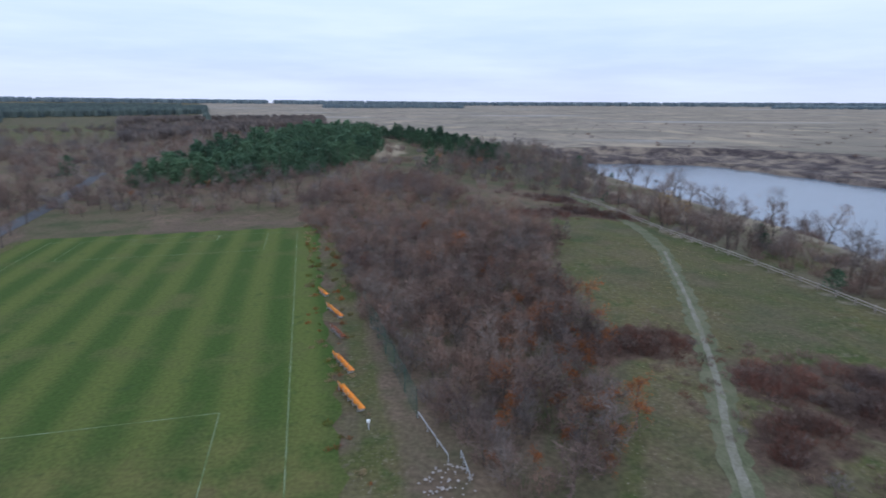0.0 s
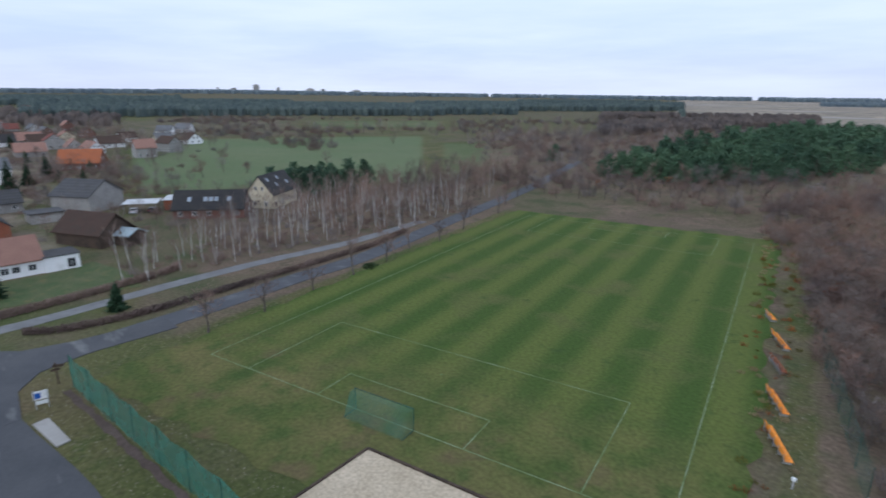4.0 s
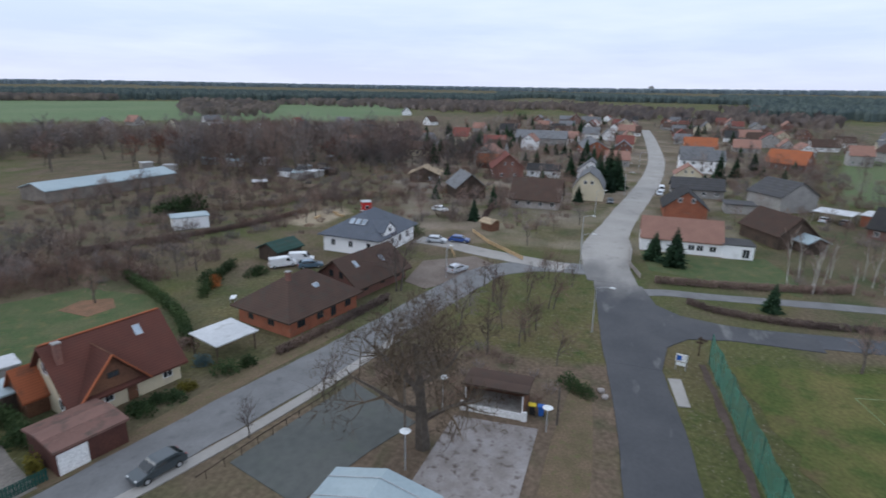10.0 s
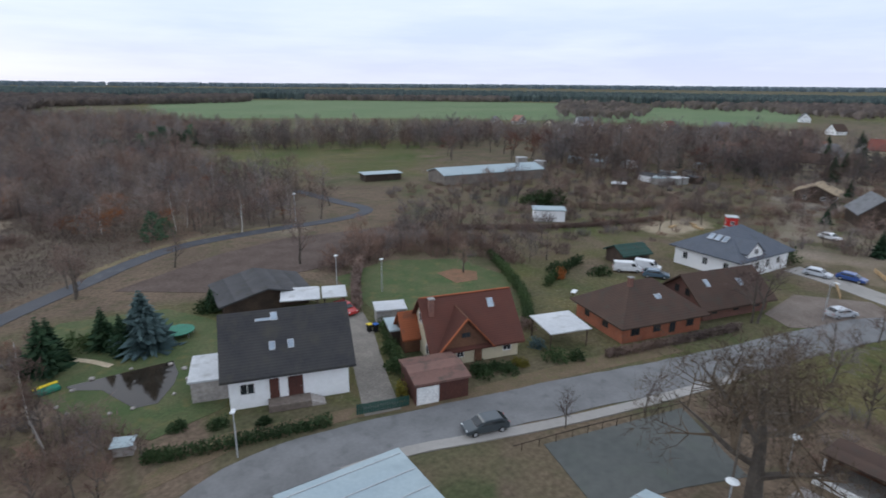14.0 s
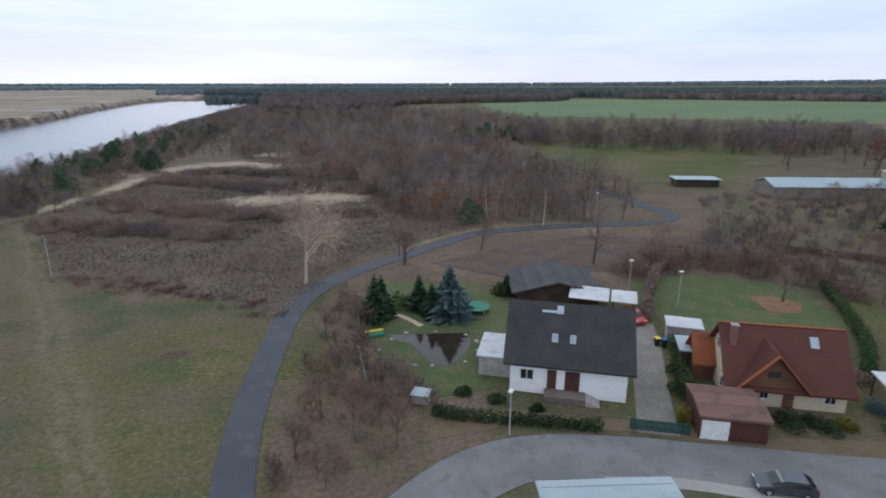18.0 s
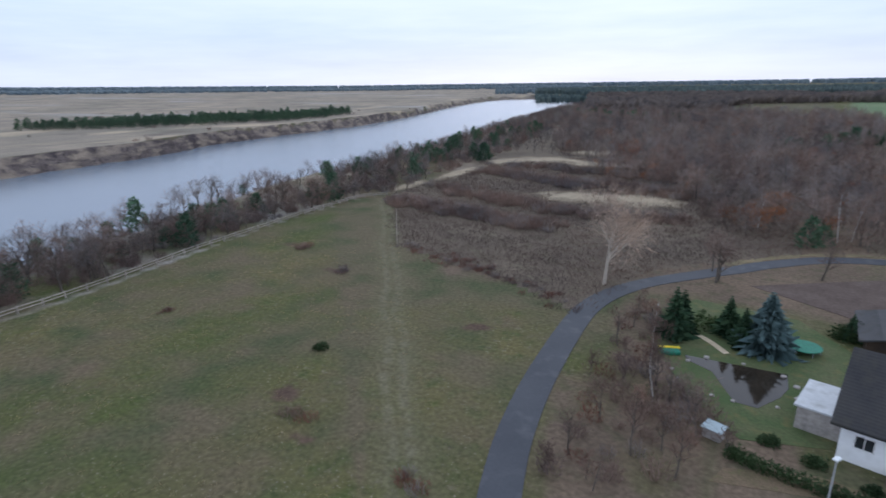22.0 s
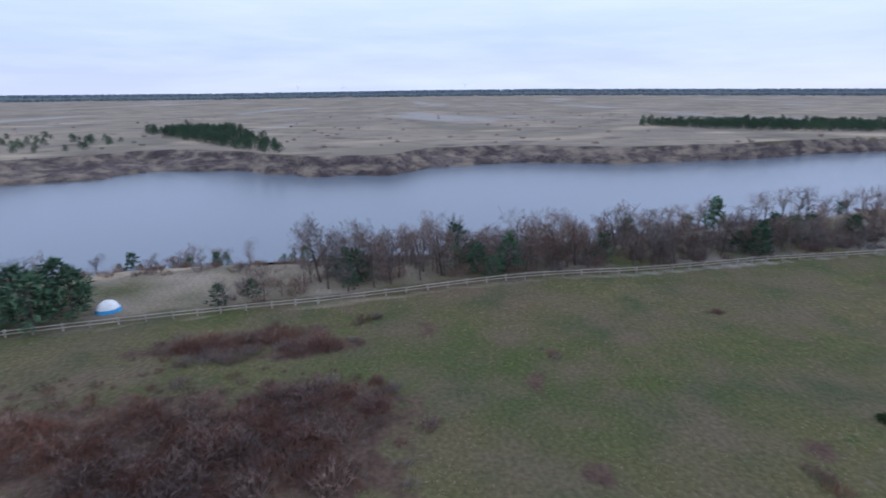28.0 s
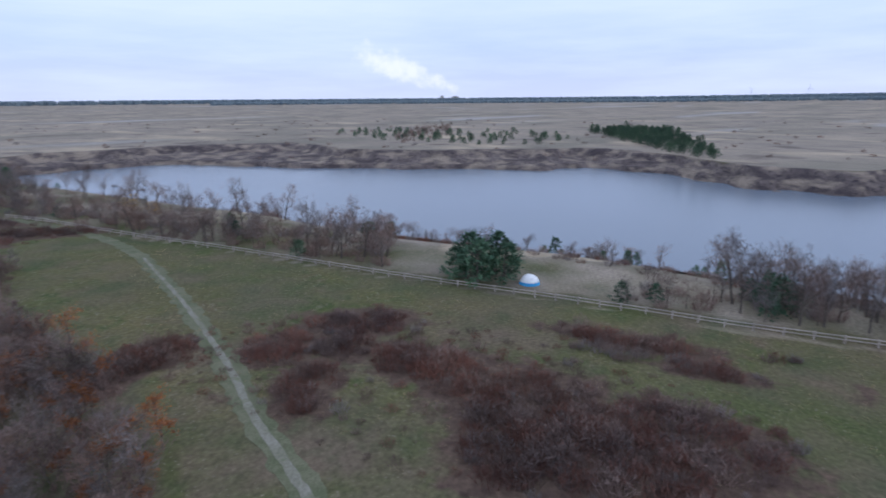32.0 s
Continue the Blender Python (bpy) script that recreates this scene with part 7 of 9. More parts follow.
# ---- birch grove and roadside trees by the pitch ----
BIRCH_AREA = ((-101, 24), (-103, 60), (-101, 88), (-108, 118), (-118, 124), (-138, 100), (-136, 70), (-116, 40), (-112, 26))
for x, y in scatter(BIRCH_AREA, 3.2, 130):
    plant(rng.choice(BIRCHES), x, y, rng.uniform(0.72, 1.08))
for x, y in scatter(((-103, 70), (-110, 120), (-122, 165), (-150, 175), (-165, 120), (-140, 90)), 4.2, 110):
    plant(rng.choice(BIRCHES + TREES), x, y, rng.uniform(0.6, 0.9))
joined("grove_scrub", BROWN_SHRUBS, scatter(BIRCH_AREA, 3.0, 160), "brown scrub under the birches", "shrubs", (0.4, 0.8))
for x, y, s in ((-72.4, 26.4, 0.78), (-74, 35.5, 0.78), (-77.3, 46, 0.76), (-79.5, 55.8, 0.78), (-82.1, 65.6, 0.76), (-85.9, 84, 0.72), (-90.3, 96.1, 0.62), (-96.6, 117.1, 0.7), (-99, 108, 0.6),
                (-103, 128, 0.7), (-108, 140, 0.7), (-86, 75, 0.5)):
    plant(rng.choice(TREES), x, y, s)
for x, y in scatter(((-150, 95), (-170, 85), (-182, 110), (-165, 130)), 5, 22):
    plant(rng.choice(PINES), x, y, rng.uniform(0.8, 1.05))
plant(PINES[0], -151, 222, 1.0)
plant(SPRUCES[1], -89.9, 19.9, 0.75)
for x, y, s in ((-109, 6.7, 1.25), (-111.5, 3.0, 1.05)):
    plant(SPRUCES[1], x, y, s)

# ---- the park and the street ----
OAK = proto("oak", bare_tree(40, 15.0, 0.8, (9, 7, 5, 3), lean=0.04, spread=1.3, twigs=8, twig_w=0.04, first=0.26, leaves=0, crown_w=1.35, twig_mat=M_TWIGS_OAK), "large old oak with a broad bare crown beside the court", "oak")
OAK.matrix_basis = pose(-40.4, -16.4, 0, 0, 0, 40)
for x, y in scatter(((-52, -27), (-66, -26), (-84, -24), (-94, -16), (-90, -9), (-72, -10), (-60, -7), (-54, -16)), 6.5, 9):
    plant(rng.choice(THIN_TREES), x, y, rng.uniform(0.8, 1.3))
for x, y, s in ((-35.6, -31.9, 0.75), (-44.5, -29.6, 0.8), (-76.1, -35.7, 1.5), (-69.8, -11.8, 1.0), (-78.2, -11.6, 0.9), (-75.2, -18.1, 1.2), (-87.4, -12.1, 0.9), (-68.7, -16.2, 1.0), (-65.8, -12.4, 0.9),
                (-78.5, -10.9, 0.9), (-89.5, -9.6, 0.8), (-64.1, -12.8, 0.9), (-77.8, -20, 1.3), (-84, -16, 0.9), (-58, -20, 0.8), (-53, -24, 0.9), (-60, -25, 1.1), (-92, -14, 0.8), (4, -46, 0.9), (-1, -48, 0.7), (8, -38, 0.6)):
    plant(rng.choice(THIN_TREES), x, y, s)
plant(TREES[2], -76.6, -35.2, 0.8)
plant(GREY_TREES[0], -66, -21.5, 0.75)
plant(GREY_TREES[1], -72, -24, 0.7)
joined("park_scrub", BROWN_SHRUBS, scatter(((-47, -19), (-55, -22), (-62, -18), (-56, -7), (-50, -5), (-49, -15)), 2.2, 40) + scatter(((-50, -27), (-62, -27), (-60, -22), (-50, -21)), 2.0, 26), "bare scrub behind the stage", "shrubs", (0.4, 0.75))
joined("verge_scrub", BROWN_SHRUBS + RED_SHRUBS[:1], scatter(((3, -42), (12, -38), (13, -60), (12, -82), (9, -82), (7, -52)), 2.6, 62), "bare brown scrub beside the cycle path", "shrubs", (0.4, 0.85))
for x, y in ((-55.9, -4.6), (-55.3, -3.3), (-57.0, -5.6)):
    part_bush = tagged(part("evergreen_bush", bush(int(1100 + x), 1.5, 1.5), None, m=pose(x, y, 0)), "dense dark evergreen bush", "bush")
BIRCH_PALE = proto("dead_birch", bare_tree(55, 14.5, 0.34, (11, 8, 5), lean=0.02, spread=0.95, twigs=6, twig_w=0.045, first=0.22, crown_w=1.5, bark=M_PALE_BARK, twig_mat=M_TWIGS_PALE), "tall pale-barked bare tree beside the cycle path", "tree")
BIRCH_PALE.matrix_basis = pose(18.9, -86.6, 0)

# ---- gardens ----
BLUE_SPRUCE = proto("blue_spruce", spruce(77, 7.6, 0.5, 22, 17, M_NEEDLES_BLUE), "bluish silver spruce in a garden", "spruce")
BLUE_SPRUCE.matrix_basis = pose(-4.0, -72.0, 0)
for x, y, s in ((6.2, -71.0, 1.15), (5.6, -73.5, 1.0), (0.2, -74.5, 1.0), (-1.6, -71.8, 0.9), (-13.2, -80, 0.6)):
    plant(SPRUCES[1], x, y, s)
for x, y, w, h, n, sc in ((-13.2, -80.5, 2.2, 2.6, 500, 0.4), (2.5, -75.5, 2.0, 2.5, 420, 0.4), (-34.0, -50.0, 1.2, 1.8, 300, 0.3), (-35.5, -44.2, 1.6, 1.6, 380, 0.3), (-38.2, -43.4, 1.4, 1.1, 320, 0.3),
                          (-44.5, -42.5, 1.5, 1.7, 360, 0.3), (-27.2, -51.0, 1.2, 1.4, 300, 0.3), (-47, -41, 1.2, 1.6, 300, 0.3), (-69, -66, 2.2, 2.2, 400, 0.4), (-74, -62, 2.2, 2.0, 400, 0.4), (-110, -47.5, 2.4, 3.2, 460, 0.45),
                          (-106, -112, 5.0, 5.0, 700, 0.8), (-110, -110, 4.0, 5.5, 600, 0.8), (-81.2, 60.9, 1.6, 1.0, 300, 0.3), (44.5, -47.3, 1.25, 1.1, 400, 0.22), (-59, -47.0, 0.9, 0.9, 200, 0.25)):
    tagged(part("evergreen_bush", bush(int(abs(x * 31 + y * 7)), w, h, n, size=sc), None, m=pose(x, y, ground_z(x, y))), "dense dark green evergreen bush", "bush")
for x, y, s in ((-188, -14.5, 1.3), (-192, -11.5, 1.5), (-196, -9.5, 1.4), (-186, -11, 0.9), (-191, -8.8, 1.2)):
    plant(SPRUCES[2], x, y, s)
for x, y, s in ((-212, -27, 1.2), (-240, 32, 1.0), (-216, 44, 0.9), (-264, 42, 1.1)):
    plant(SPRUCES[0], x, y, s)


GARDEN_BUSHES = ((-25.4, -45.6, 0.9, 1.9, M_GOLDEN, "yellow-green garden shrub beside the garage"), (-34.9, -45.2, 1.3, 1.7, M_EVERGREEN, "dark green shrub in a front garden"),
                 (-37.6, -44.6, 1.2, 1.3, M_EVERGREEN, "dark green shrub in a front garden"), (-40.2, -43.8, 1.1, 1.2, M_GOLDEN, "yellow-green shrub in a front garden"),
                 (-4.3, -51.6, 0.9, 1.0, M_EVERGREEN, "low green shrub before the white house"), (-7.6, -50.0, 1.0, 1.1, M_EVERGREEN, "low green shrub before the white house"),
                 (-11.4, -48.0, 0.8, 0.9, M_EVERGREEN, "low green shrub before the white house"), (-27.4, -50.5, 1.3, 2.2, M_EVERGREEN, "tall green shrub beside the gravel drive"),
                 (-28.8, -54.5, 1.2, 2.0, M_EVERGREEN, "tall green shrub beside the gravel drive"), (-66.7, -63.8, 1.5, 2.2, M_LEAF_RUST, "rust-red leafy shrub in a garden"),
                 (-47.8, -51.5, 1.6, 1.8, M_TWIGS, "round bare brown shrub beside the carport"), (-45.0, -46.0, 1.2, 1.7, M_NEEDLES_BLUE, "bluish conifer shrub beside the carport"))
for x, y, w, h, mt, label in GARDEN_BUSHES:
    tagged(part("garden_shrub", bush(int(abs(x * 17 + y * 5)), w, h, 320, mt, 0.28), None, m=pose(x, y, ground_z(x, y))), label, "shrub")
joined("garden_shrubs", BROWN_SHRUBS + RED_SHRUBS[:1], [(x, y) for x, y in scatter(((-250, -20), (-250, -135), (-105, -125), (-88, -100), (-100, -70), (-118, -52), (-150, -22)), 5.0, 260) if all(math.hypot(x - a, y - b) > 8 for a, b in taken)],
       "low brown shrubs between the village gardens", "shrubs", (0.4, 1.0))


def hedge(pts, w, h, label, mat, density=210):
    line = curve_points(pts, 1.0)
    crown = Wood(int(abs(pts[0][0] * 13 + pts[0][1])) + 3)
    g = crown.rng
    for a in line:
        z = ground_z(a.x, a.y)
        for _ in range(density):
            p = np.array((a.x + g.uniform(-0.6, 0.6), a.y + g.uniform(-w, w) * 0.55, z + h * g.uniform(0.0, 1.0)))
            crown.blade(p, unit(g.normal(size=3) + np.array((0, 0, 0.6))), 0.34, 0.15)
    return tagged(new("hedge", crown.mesh("hedge", mat)), label, "hedge")


hedge(((-1.5, -48.0), (-2.7, -47.4), (-8, -46.2), (-16.4, -44.7)), 1.0, 1.0, "clipped dark green garden hedge", M_EVERGREEN)
hedge(((-88.8, 8.6), (-86.6, 12), (-85.5, 20), (-86.5, 30), (-89.5, 50), (-93, 70), (-98.3, 84)), 0.9, 0.8, "long low bare brown hedge beside the road", M_TWIGS)
hedge(((-97.4, 3.9), (-99, 14), (-102.4, 28.9), (-105, 34)), 1.0, 1.1, "brown beech hedge round a lawn", M_TWIGS)
hedge(((-31, -69), (-36, -80), (-42, -90), (-50, -98)), 1.6, 1.8, "dark bare hedge along a lawn", M_TWIGS)
hedge(((-49, -52), (-55, -60), (-60, -70), (-64, -80)), 1.4, 1.6, "dense dark green hedge between gardens", M_EVERGREEN)
hedge(((-62, -62), (-70, -66), (-76, -68)), 1.2, 1.6, "dark green garden hedge", M_EVERGREEN)
hedge(((-72, -35.5), (-66, -36.5), (-56, -38.5), (-51, -39.6)), 0.8, 1.0, "bare brown hedge before the bungalow", M_TWIGS)
hedge(((-72, -100), (-95, -88), (-120, -82)), 1.2, 1.0, "thin bare hedge across the fields", M_TWIGS_DARK)

joined("garden_brush", BIG_SHRUBS + LIGHT_TREES[:3], scatter(((-34, -88), (-46, -91), (-60, -84), (-66, -70), (-84, -74), (-84, -92), (-70, -112), (-52, -104)), 3.6, 90), "dark bare brush behind the gardens", "brush", (0.4, 0.8))
joined("garden_brush", BROWN_SHRUBS, scatter(((2, -47), (6, -52), (7.5, -60), (3, -58), (-1, -51)), 1.6, 26), "bare brown shrubs at the garden edge", "brush", (0.5, 0.9))
DARK_BRUSH = ((-34, -90), (-45, -101), (-68, -92), (-66, -74), (-60, -82), (-48, -90), (-36, -86))
DARK_SHRUBS = [shrub(1120 + i, 3.4, 3.0, 44, 5, mat=M_TWIGS_DARK, width=0.075) for i in range(3)]
joined("dark_brush", DARK_SHRUBS, scatter(DARK_BRUSH, 2.6, 240), "dense dark brush behind the lawn", "brush", (0.5, 0.95))
joined("dark_brush_trees", FINE_TREES[1:2], scatter(DARK_BRUSH, 5.0, 46), "small dark trees in the brush", "trees", (0.4, 0.7))
plant(TREES[0], -54.2, -74.8, 0.7)
for x, y in scatter(((3, -41), (12, -38), (13.5, -60), (12, -80), (7, -80), (6, -52), (0, -46)), 3.0, 34):
    plant(rng.choice(THICKET + THIN_TREES), x, y, rng.uniform(0.5, 1.0), label="bare sapling in the scrub beside the cycle path")
plant(TREES[1], 1.5, -49.5, 0.55)
plant(TREES[3], 4.5, -54.5, 0.6)
for line, w, h, text in ((((-111, -104), (-124, -95), (-135, -90), (-150, -68)), 1.0, 1.6, "dark hedge round the allotments"),
                         (((-131, -37), (-150, -40), (-175, -46)), 0.9, 1.2, "dark bare hedge before the barns"), (((-178, -28), (-200, -34), (-226, -40)), 0.9, 1.3, "dark garden hedge along the plots"),
                         (((-205, -56), (-240, -66), (-280, -70)), 1.0, 1.6, "dark garden hedge among the houses"), (((-240, 34), (-262, 44), (-300, 48)), 1.0, 1.6, "dark hedge behind the gardens")):
    hedge(line, w, h, text, M_TWIGS_DARK, 110)
hedge(((-26.9, -46.8), (-28.2, -51.5), (-29.6, -56), (-31.4, -61.5)), 1.5, 1.5, "loose evergreen hedge beside the gravel drive", M_EVERGREEN, 150)
# ---- woods to the south ----
WOOD_NEAR = [at_bearing(a, r) for a, r in ((-157, 152), (-160, 134), (-168, 126), (-175, 128), (-182, 132), (-186, 175), (-193, 190), (-197, 250), (-198, 300), (-172, 300), (-168, 205), (-160, 180))]
WOOD_FAR = [at_bearing(a, r) for a, r in ((-198, 300), (-196, 620), (-184, 640), (-172, 560), (-168, 430), (-166, 300))]
OPEN_SPOTS = ((72, -229, 17), (55, -222, 12), (90, -218, 10), (67, -262, 9), (44, -155, 12), (27, -157, 12), (-60, -135, 20))


def in_wood(x, y):
    return all(math.hypot(x - a, y - b) > c for a, b, c in OPEN_SPOTS)


for x, y in scatter(WOOD_NEAR, 6.0, 80, lambda x, y: in_wood(x, y) and math.hypot(x, y) < 205):
    pick = rng.random()
    plant(rng.choice(BIRCHES if pick < 0.1 else RUST_TREES[1:2] if pick < 0.15 else TREES + GREY_TREES), x, y, rng.uniform(0.55, 0.9), name="wood_tree" if pick > 0.15 else "")
joined("bare_wood", LIGHT_TREES, scatter(WOOD_NEAR, 4.0, 900, in_wood), "grey-brown bare wood beyond the cycle path", "wood", (0.45, 0.95))
joined("bare_wood", LIGHT_TREES, scatter(WOOD_FAR, 6.4, 1300, in_wood), "grey-brown bare wood stretching into the distance", "wood", (0.7, 1.05))
joined("rust_trees", [RUST_TREES[0], RUST_TREES[1]], scatter(WOOD_NEAR, 8, 50, in_wood) + scatter(WOOD_FAR, 12, 60), "rust-leaved trees among the bare wood", "trees", (0.5, 1.05))
joined("tall_wood", LIGHT_TREES, scatter([at_bearing(a, r) for a, r in ((-164, 150), (-174, 150), (-186, 190), (-196, 260), (-198, 560), (-180, 500), (-172, 300), (-166, 190))], 13, 90, in_wood), "taller bare trees standing out of the wood", "trees", (1.0, 1.35))
joined("wood_undergrowth", HEATH_TUFTS, scatter(WOOD_NEAR, 2.6, 1300, in_wood), "brown undergrowth of the bare wood", "undergrowth", (0.7, 1.5))
joined("wood_conifers", SPRUCES + PINES, strip(((160, -560), (120, -520), (60, -480)), 14, 40) + strip(((-20, -300), (-60, -330)), 12, 18), "dark conifers among the bare trees", "conifers", (0.7, 1.0))
for x, y, s in ((48.7, -255, 1.1), (46, -259, 0.9), (51, -252, 0.8), (-4.9, -152, 1.0), (-7, -155, 0.8), (30, -300, 0.9), (10, -330, 1.0)):
    plant(RUST_TREES[1], x, y, s)
for x, y, s in ((-31.5, -94.5, 1.05), (2.8, -96.5, 0.85), (-52, -168, 1.2), (-12, -104, 0.7), (4, -101, 0.7), (-26, -128, 0.9), (-36, -133, 0.9), (-48, -126, 0.8), (-40, -142, 0.9), (-20, -130, 0.8), (-56, -140, 0.8)):
    plant(rng.choice(TREES), x, y, s)
for x, y, s, kind in ((-11, -124, 0.75, PINES[0]), (-13.5, -126, 0.6, PINES[2]), (-4.4, -130.5, 1.25, RUST_TREES[1]), (-1.5, -132.5, 1.0, RUST_TREES[1]), (-16.5, -131.5, 1.0, BIRCHES[1]),
                      (-19, -133.5, 0.9, BIRCHES[0]), (-28.4, -122.8, 0.95, BIRCHES[1]), (3, -95.2, 0.8, TREES[2]), (-40.4, -130.5, 1.0, TREES[1]), (42, -229.5, 1.1, RUST_TREES[1])):
    plant(kind, x, y, s)
# scrub and trees round the fields and the allotments
for x, y in scatter(((-62, -88), (-104, -76), (-140, -70), (-170, -85), (-190, -120), (-165, -150), (-100, -138), (-70, -112)), 5.6, 110, lambda x, y: math.sin(x * 0.09) + math.cos(y * 0.1) > -0.5):
    plant(rng.choice(THICKET[:2] + TREES), x, y, rng.uniform(0.5, 0.85), name="field_tree", label="bare tree among the allotment scrub")
joined("field_scrub", BIG_SHRUBS, scatter(((-50, -86), (-104, -78), (-170, -85), (-190, -130), (-165, -165), (-80, -150), (-62, -110)), 5.0, 210), "bare scrub between the fields", "shrubs", (0.35, 0.75))
# tree rows beyond
for az0, az1, r0, r1, n, s0 in ((-170, -144, 290, 345, 260, 0.95), (-172, -140, 380, 440, 130, 0.9), (-150, -112, 300, 400, 330, 1.1), (-136, -114, 215, 290, 150, 1.55), (-118, -104, 215, 300, 80, 1.0)):
    joined("tree_belt", LIGHT_TREES, [at_bearing(rng.uniform(az0, az1), rng.uniform(r0, r1)) for k in range(n)], "belt of tall bare trees between the fields", "tree belt", (0.75 * s0, 1.2 * s0))
for k in range(20):
    x, y = at_bearing(rng.uniform(-147, -116), rng.uniform(205, 300))
    plant(rng.choice(FAR_TREES), x, y, rng.uniform(1.2, 1.7), name="tall_tree", label="tall bare tree beyond the gardens")
for k in range(14):
    x, y = at_bearing(rng.uniform(-125, -112), rng.uniform(235, 300))
    plant(rng.choice(SPRUCES), x, y, rng.uniform(0.9, 1.2))
# trees in the village
for k in range(120):
    x, y = rng.uniform(-560, -130), rng.uniform(-110, 120)
    if abs(y) < 14 or any(math.hypot(x - a, y - b) < 9 for a, b in taken) or (x > -190 and -60 < y < 65):
        continue
    plant(rng.choice(FAR_TREES + GREY_TREES + SPRUCES[:1]), x, y, rng.uniform(0.5, 0.85), name="village_tree", label="bare tree among the village gardens")
for x, y in ((-150, 36), (-118, 30), (-128, 44), (-170, 70), (-130, -45), (-142, -36), (-128, -28), (-122, -22), (-135, -14), (-115, -58), (-140, -70), (-150, -66), (-112, -22)):
    plant(rng.choice(TREES + GREY_TREES), x, y, rng.uniform(0.45, 0.7))
joined("village_brush", BIG_SHRUBS + LIGHT_TREES, scatter(((-130, -70), (-260, -120), (-560, -130), (-560, 130), (-300, 140), (-200, 70), (-165, 62), (-200, 40), (-520, 25), (-520, -25), (-210, -70), (-150, -75)), 7, 260,
                                            lambda x, y: all(math.hypot(x - a, y - b) > 9 for a, b in taken)), "bare shrubs and fruit trees in the village gardens", "garden shrubs", (0.4, 0.8))
joined("village_trees", LIGHT_TREES + [TREES[0]], [(x, y) for x, y in ((rng.uniform(-640, -150), rng.uniform(-150, 150)) for _ in range(520)) if abs(y) > 15 and (x < -215 or abs(y) > 60) and not (y > 55 and x > -330)
                                     and all(math.hypot(x - a, y - b) > 8 for a, b in taken)], "bare garden trees all through the village", "trees", (0.5, 0.95))
def in_garden(x, y):
    return all(math.hypot(x - a, y - b) > c for a, b, c in HOUSE_AT)


WEST_GARDENS = ((-124, -14), (-124, -60), (-200, -92), (-330, -85), (-330, -14), (-190, -16), (-150, -18))
EAST_GARDENS = ((-134, 40), (-134, 18), (-190, 22), (-330, 28), (-330, 75), (-200, 66), (-160, 90))
joined("garden_trees", LIGHT_TREES + FINE_TREES[:1], scatter(WEST_GARDENS, 6.5, 130, in_garden) + scatter(EAST_GARDENS, 7.5, 75, in_garden), "bare fruit trees between the village houses", "trees", (0.35, 0.75))
joined("garden_thickets", BROWN_SHRUBS + BIG_SHRUBS[:1], scatter(WEST_GARDENS, 4.0, 210, in_garden) + scatter(EAST_GARDENS, 4.5, 150, in_garden), "brown bushes between the village houses", "shrubs", (0.5, 1.0))
joined("garden_conifers", SPRUCES, scatter(WEST_GARDENS, 16, 16, in_garden), "dark conifers between the village houses", "conifers", (0.5, 1.0))
joined("village_conifers", SPRUCES, [(x, y) for x, y in ((rng.uniform(-640, -215), rng.uniform(-140, 58)) for _ in range(100)) if abs(y) > 15 and all(math.hypot(x - a, y - b) > 9 for a, b in taken)]
       + [at_bearing(rng.uniform(-112, -104), rng.uniform(240, 420)) for _ in range(26)], "dark conifers in the village gardens", "conifers", (0.6, 1.15))
# trees about the meadows to the north-west
def on_meadow(x, y):
    """Open grass: two wide meadows with a belt of trees between them."""
    az, r = math.degrees(math.atan2(x, y)), math.hypot(x, y)
    return (-78 < az < -38 and 190 < r < 400 + 60 * math.sin(az * 0.35) and not (az > -47 and r < 225)) or (-62 < az < -44 and 560 < r < 740)


joined("meadow_trees", LIGHT_TREES, scatter(tuple(at_bearing(a, r) for a, r in ((-70, 205), (-36, 205), (-22, 250), (-20, 800), (-70, 800))), 10, 300,
                                            lambda x, y: not on_meadow(x, y) or rng.random() < 0.012), "scattered bare trees about the far meadows", "trees", (0.6, 1.0))
joined("near_scrub", BIG_SHRUBS + LIGHT_TREES[:2], scatter(tuple(at_bearing(a, r) for a, r in ((-44, 190), (-30, 195), (-16, 330), (-12, 520), (-40, 520), (-46, 300))), 8, 330, lambda x, y: not on_meadow(x, y)), "grey-brown bare scrub and small trees beyond the pitch", "scrub", (0.5, 1.0))
joined("far_scrub", BIG_SHRUBS, scatter(tuple(at_bearing(a, r) for a, r in ((-72, 230), (-30, 215), (-8, 330), (-6, 900), (-72, 900))), 9, 520,
                                        lambda x, y: not on_meadow(x, y) and math.sin(x * 0.025) + math.sin(y * 0.03 + x * 0.012) > -0.3), "brown scrub in the far meadows", "shrubs", (0.8, 1.6))


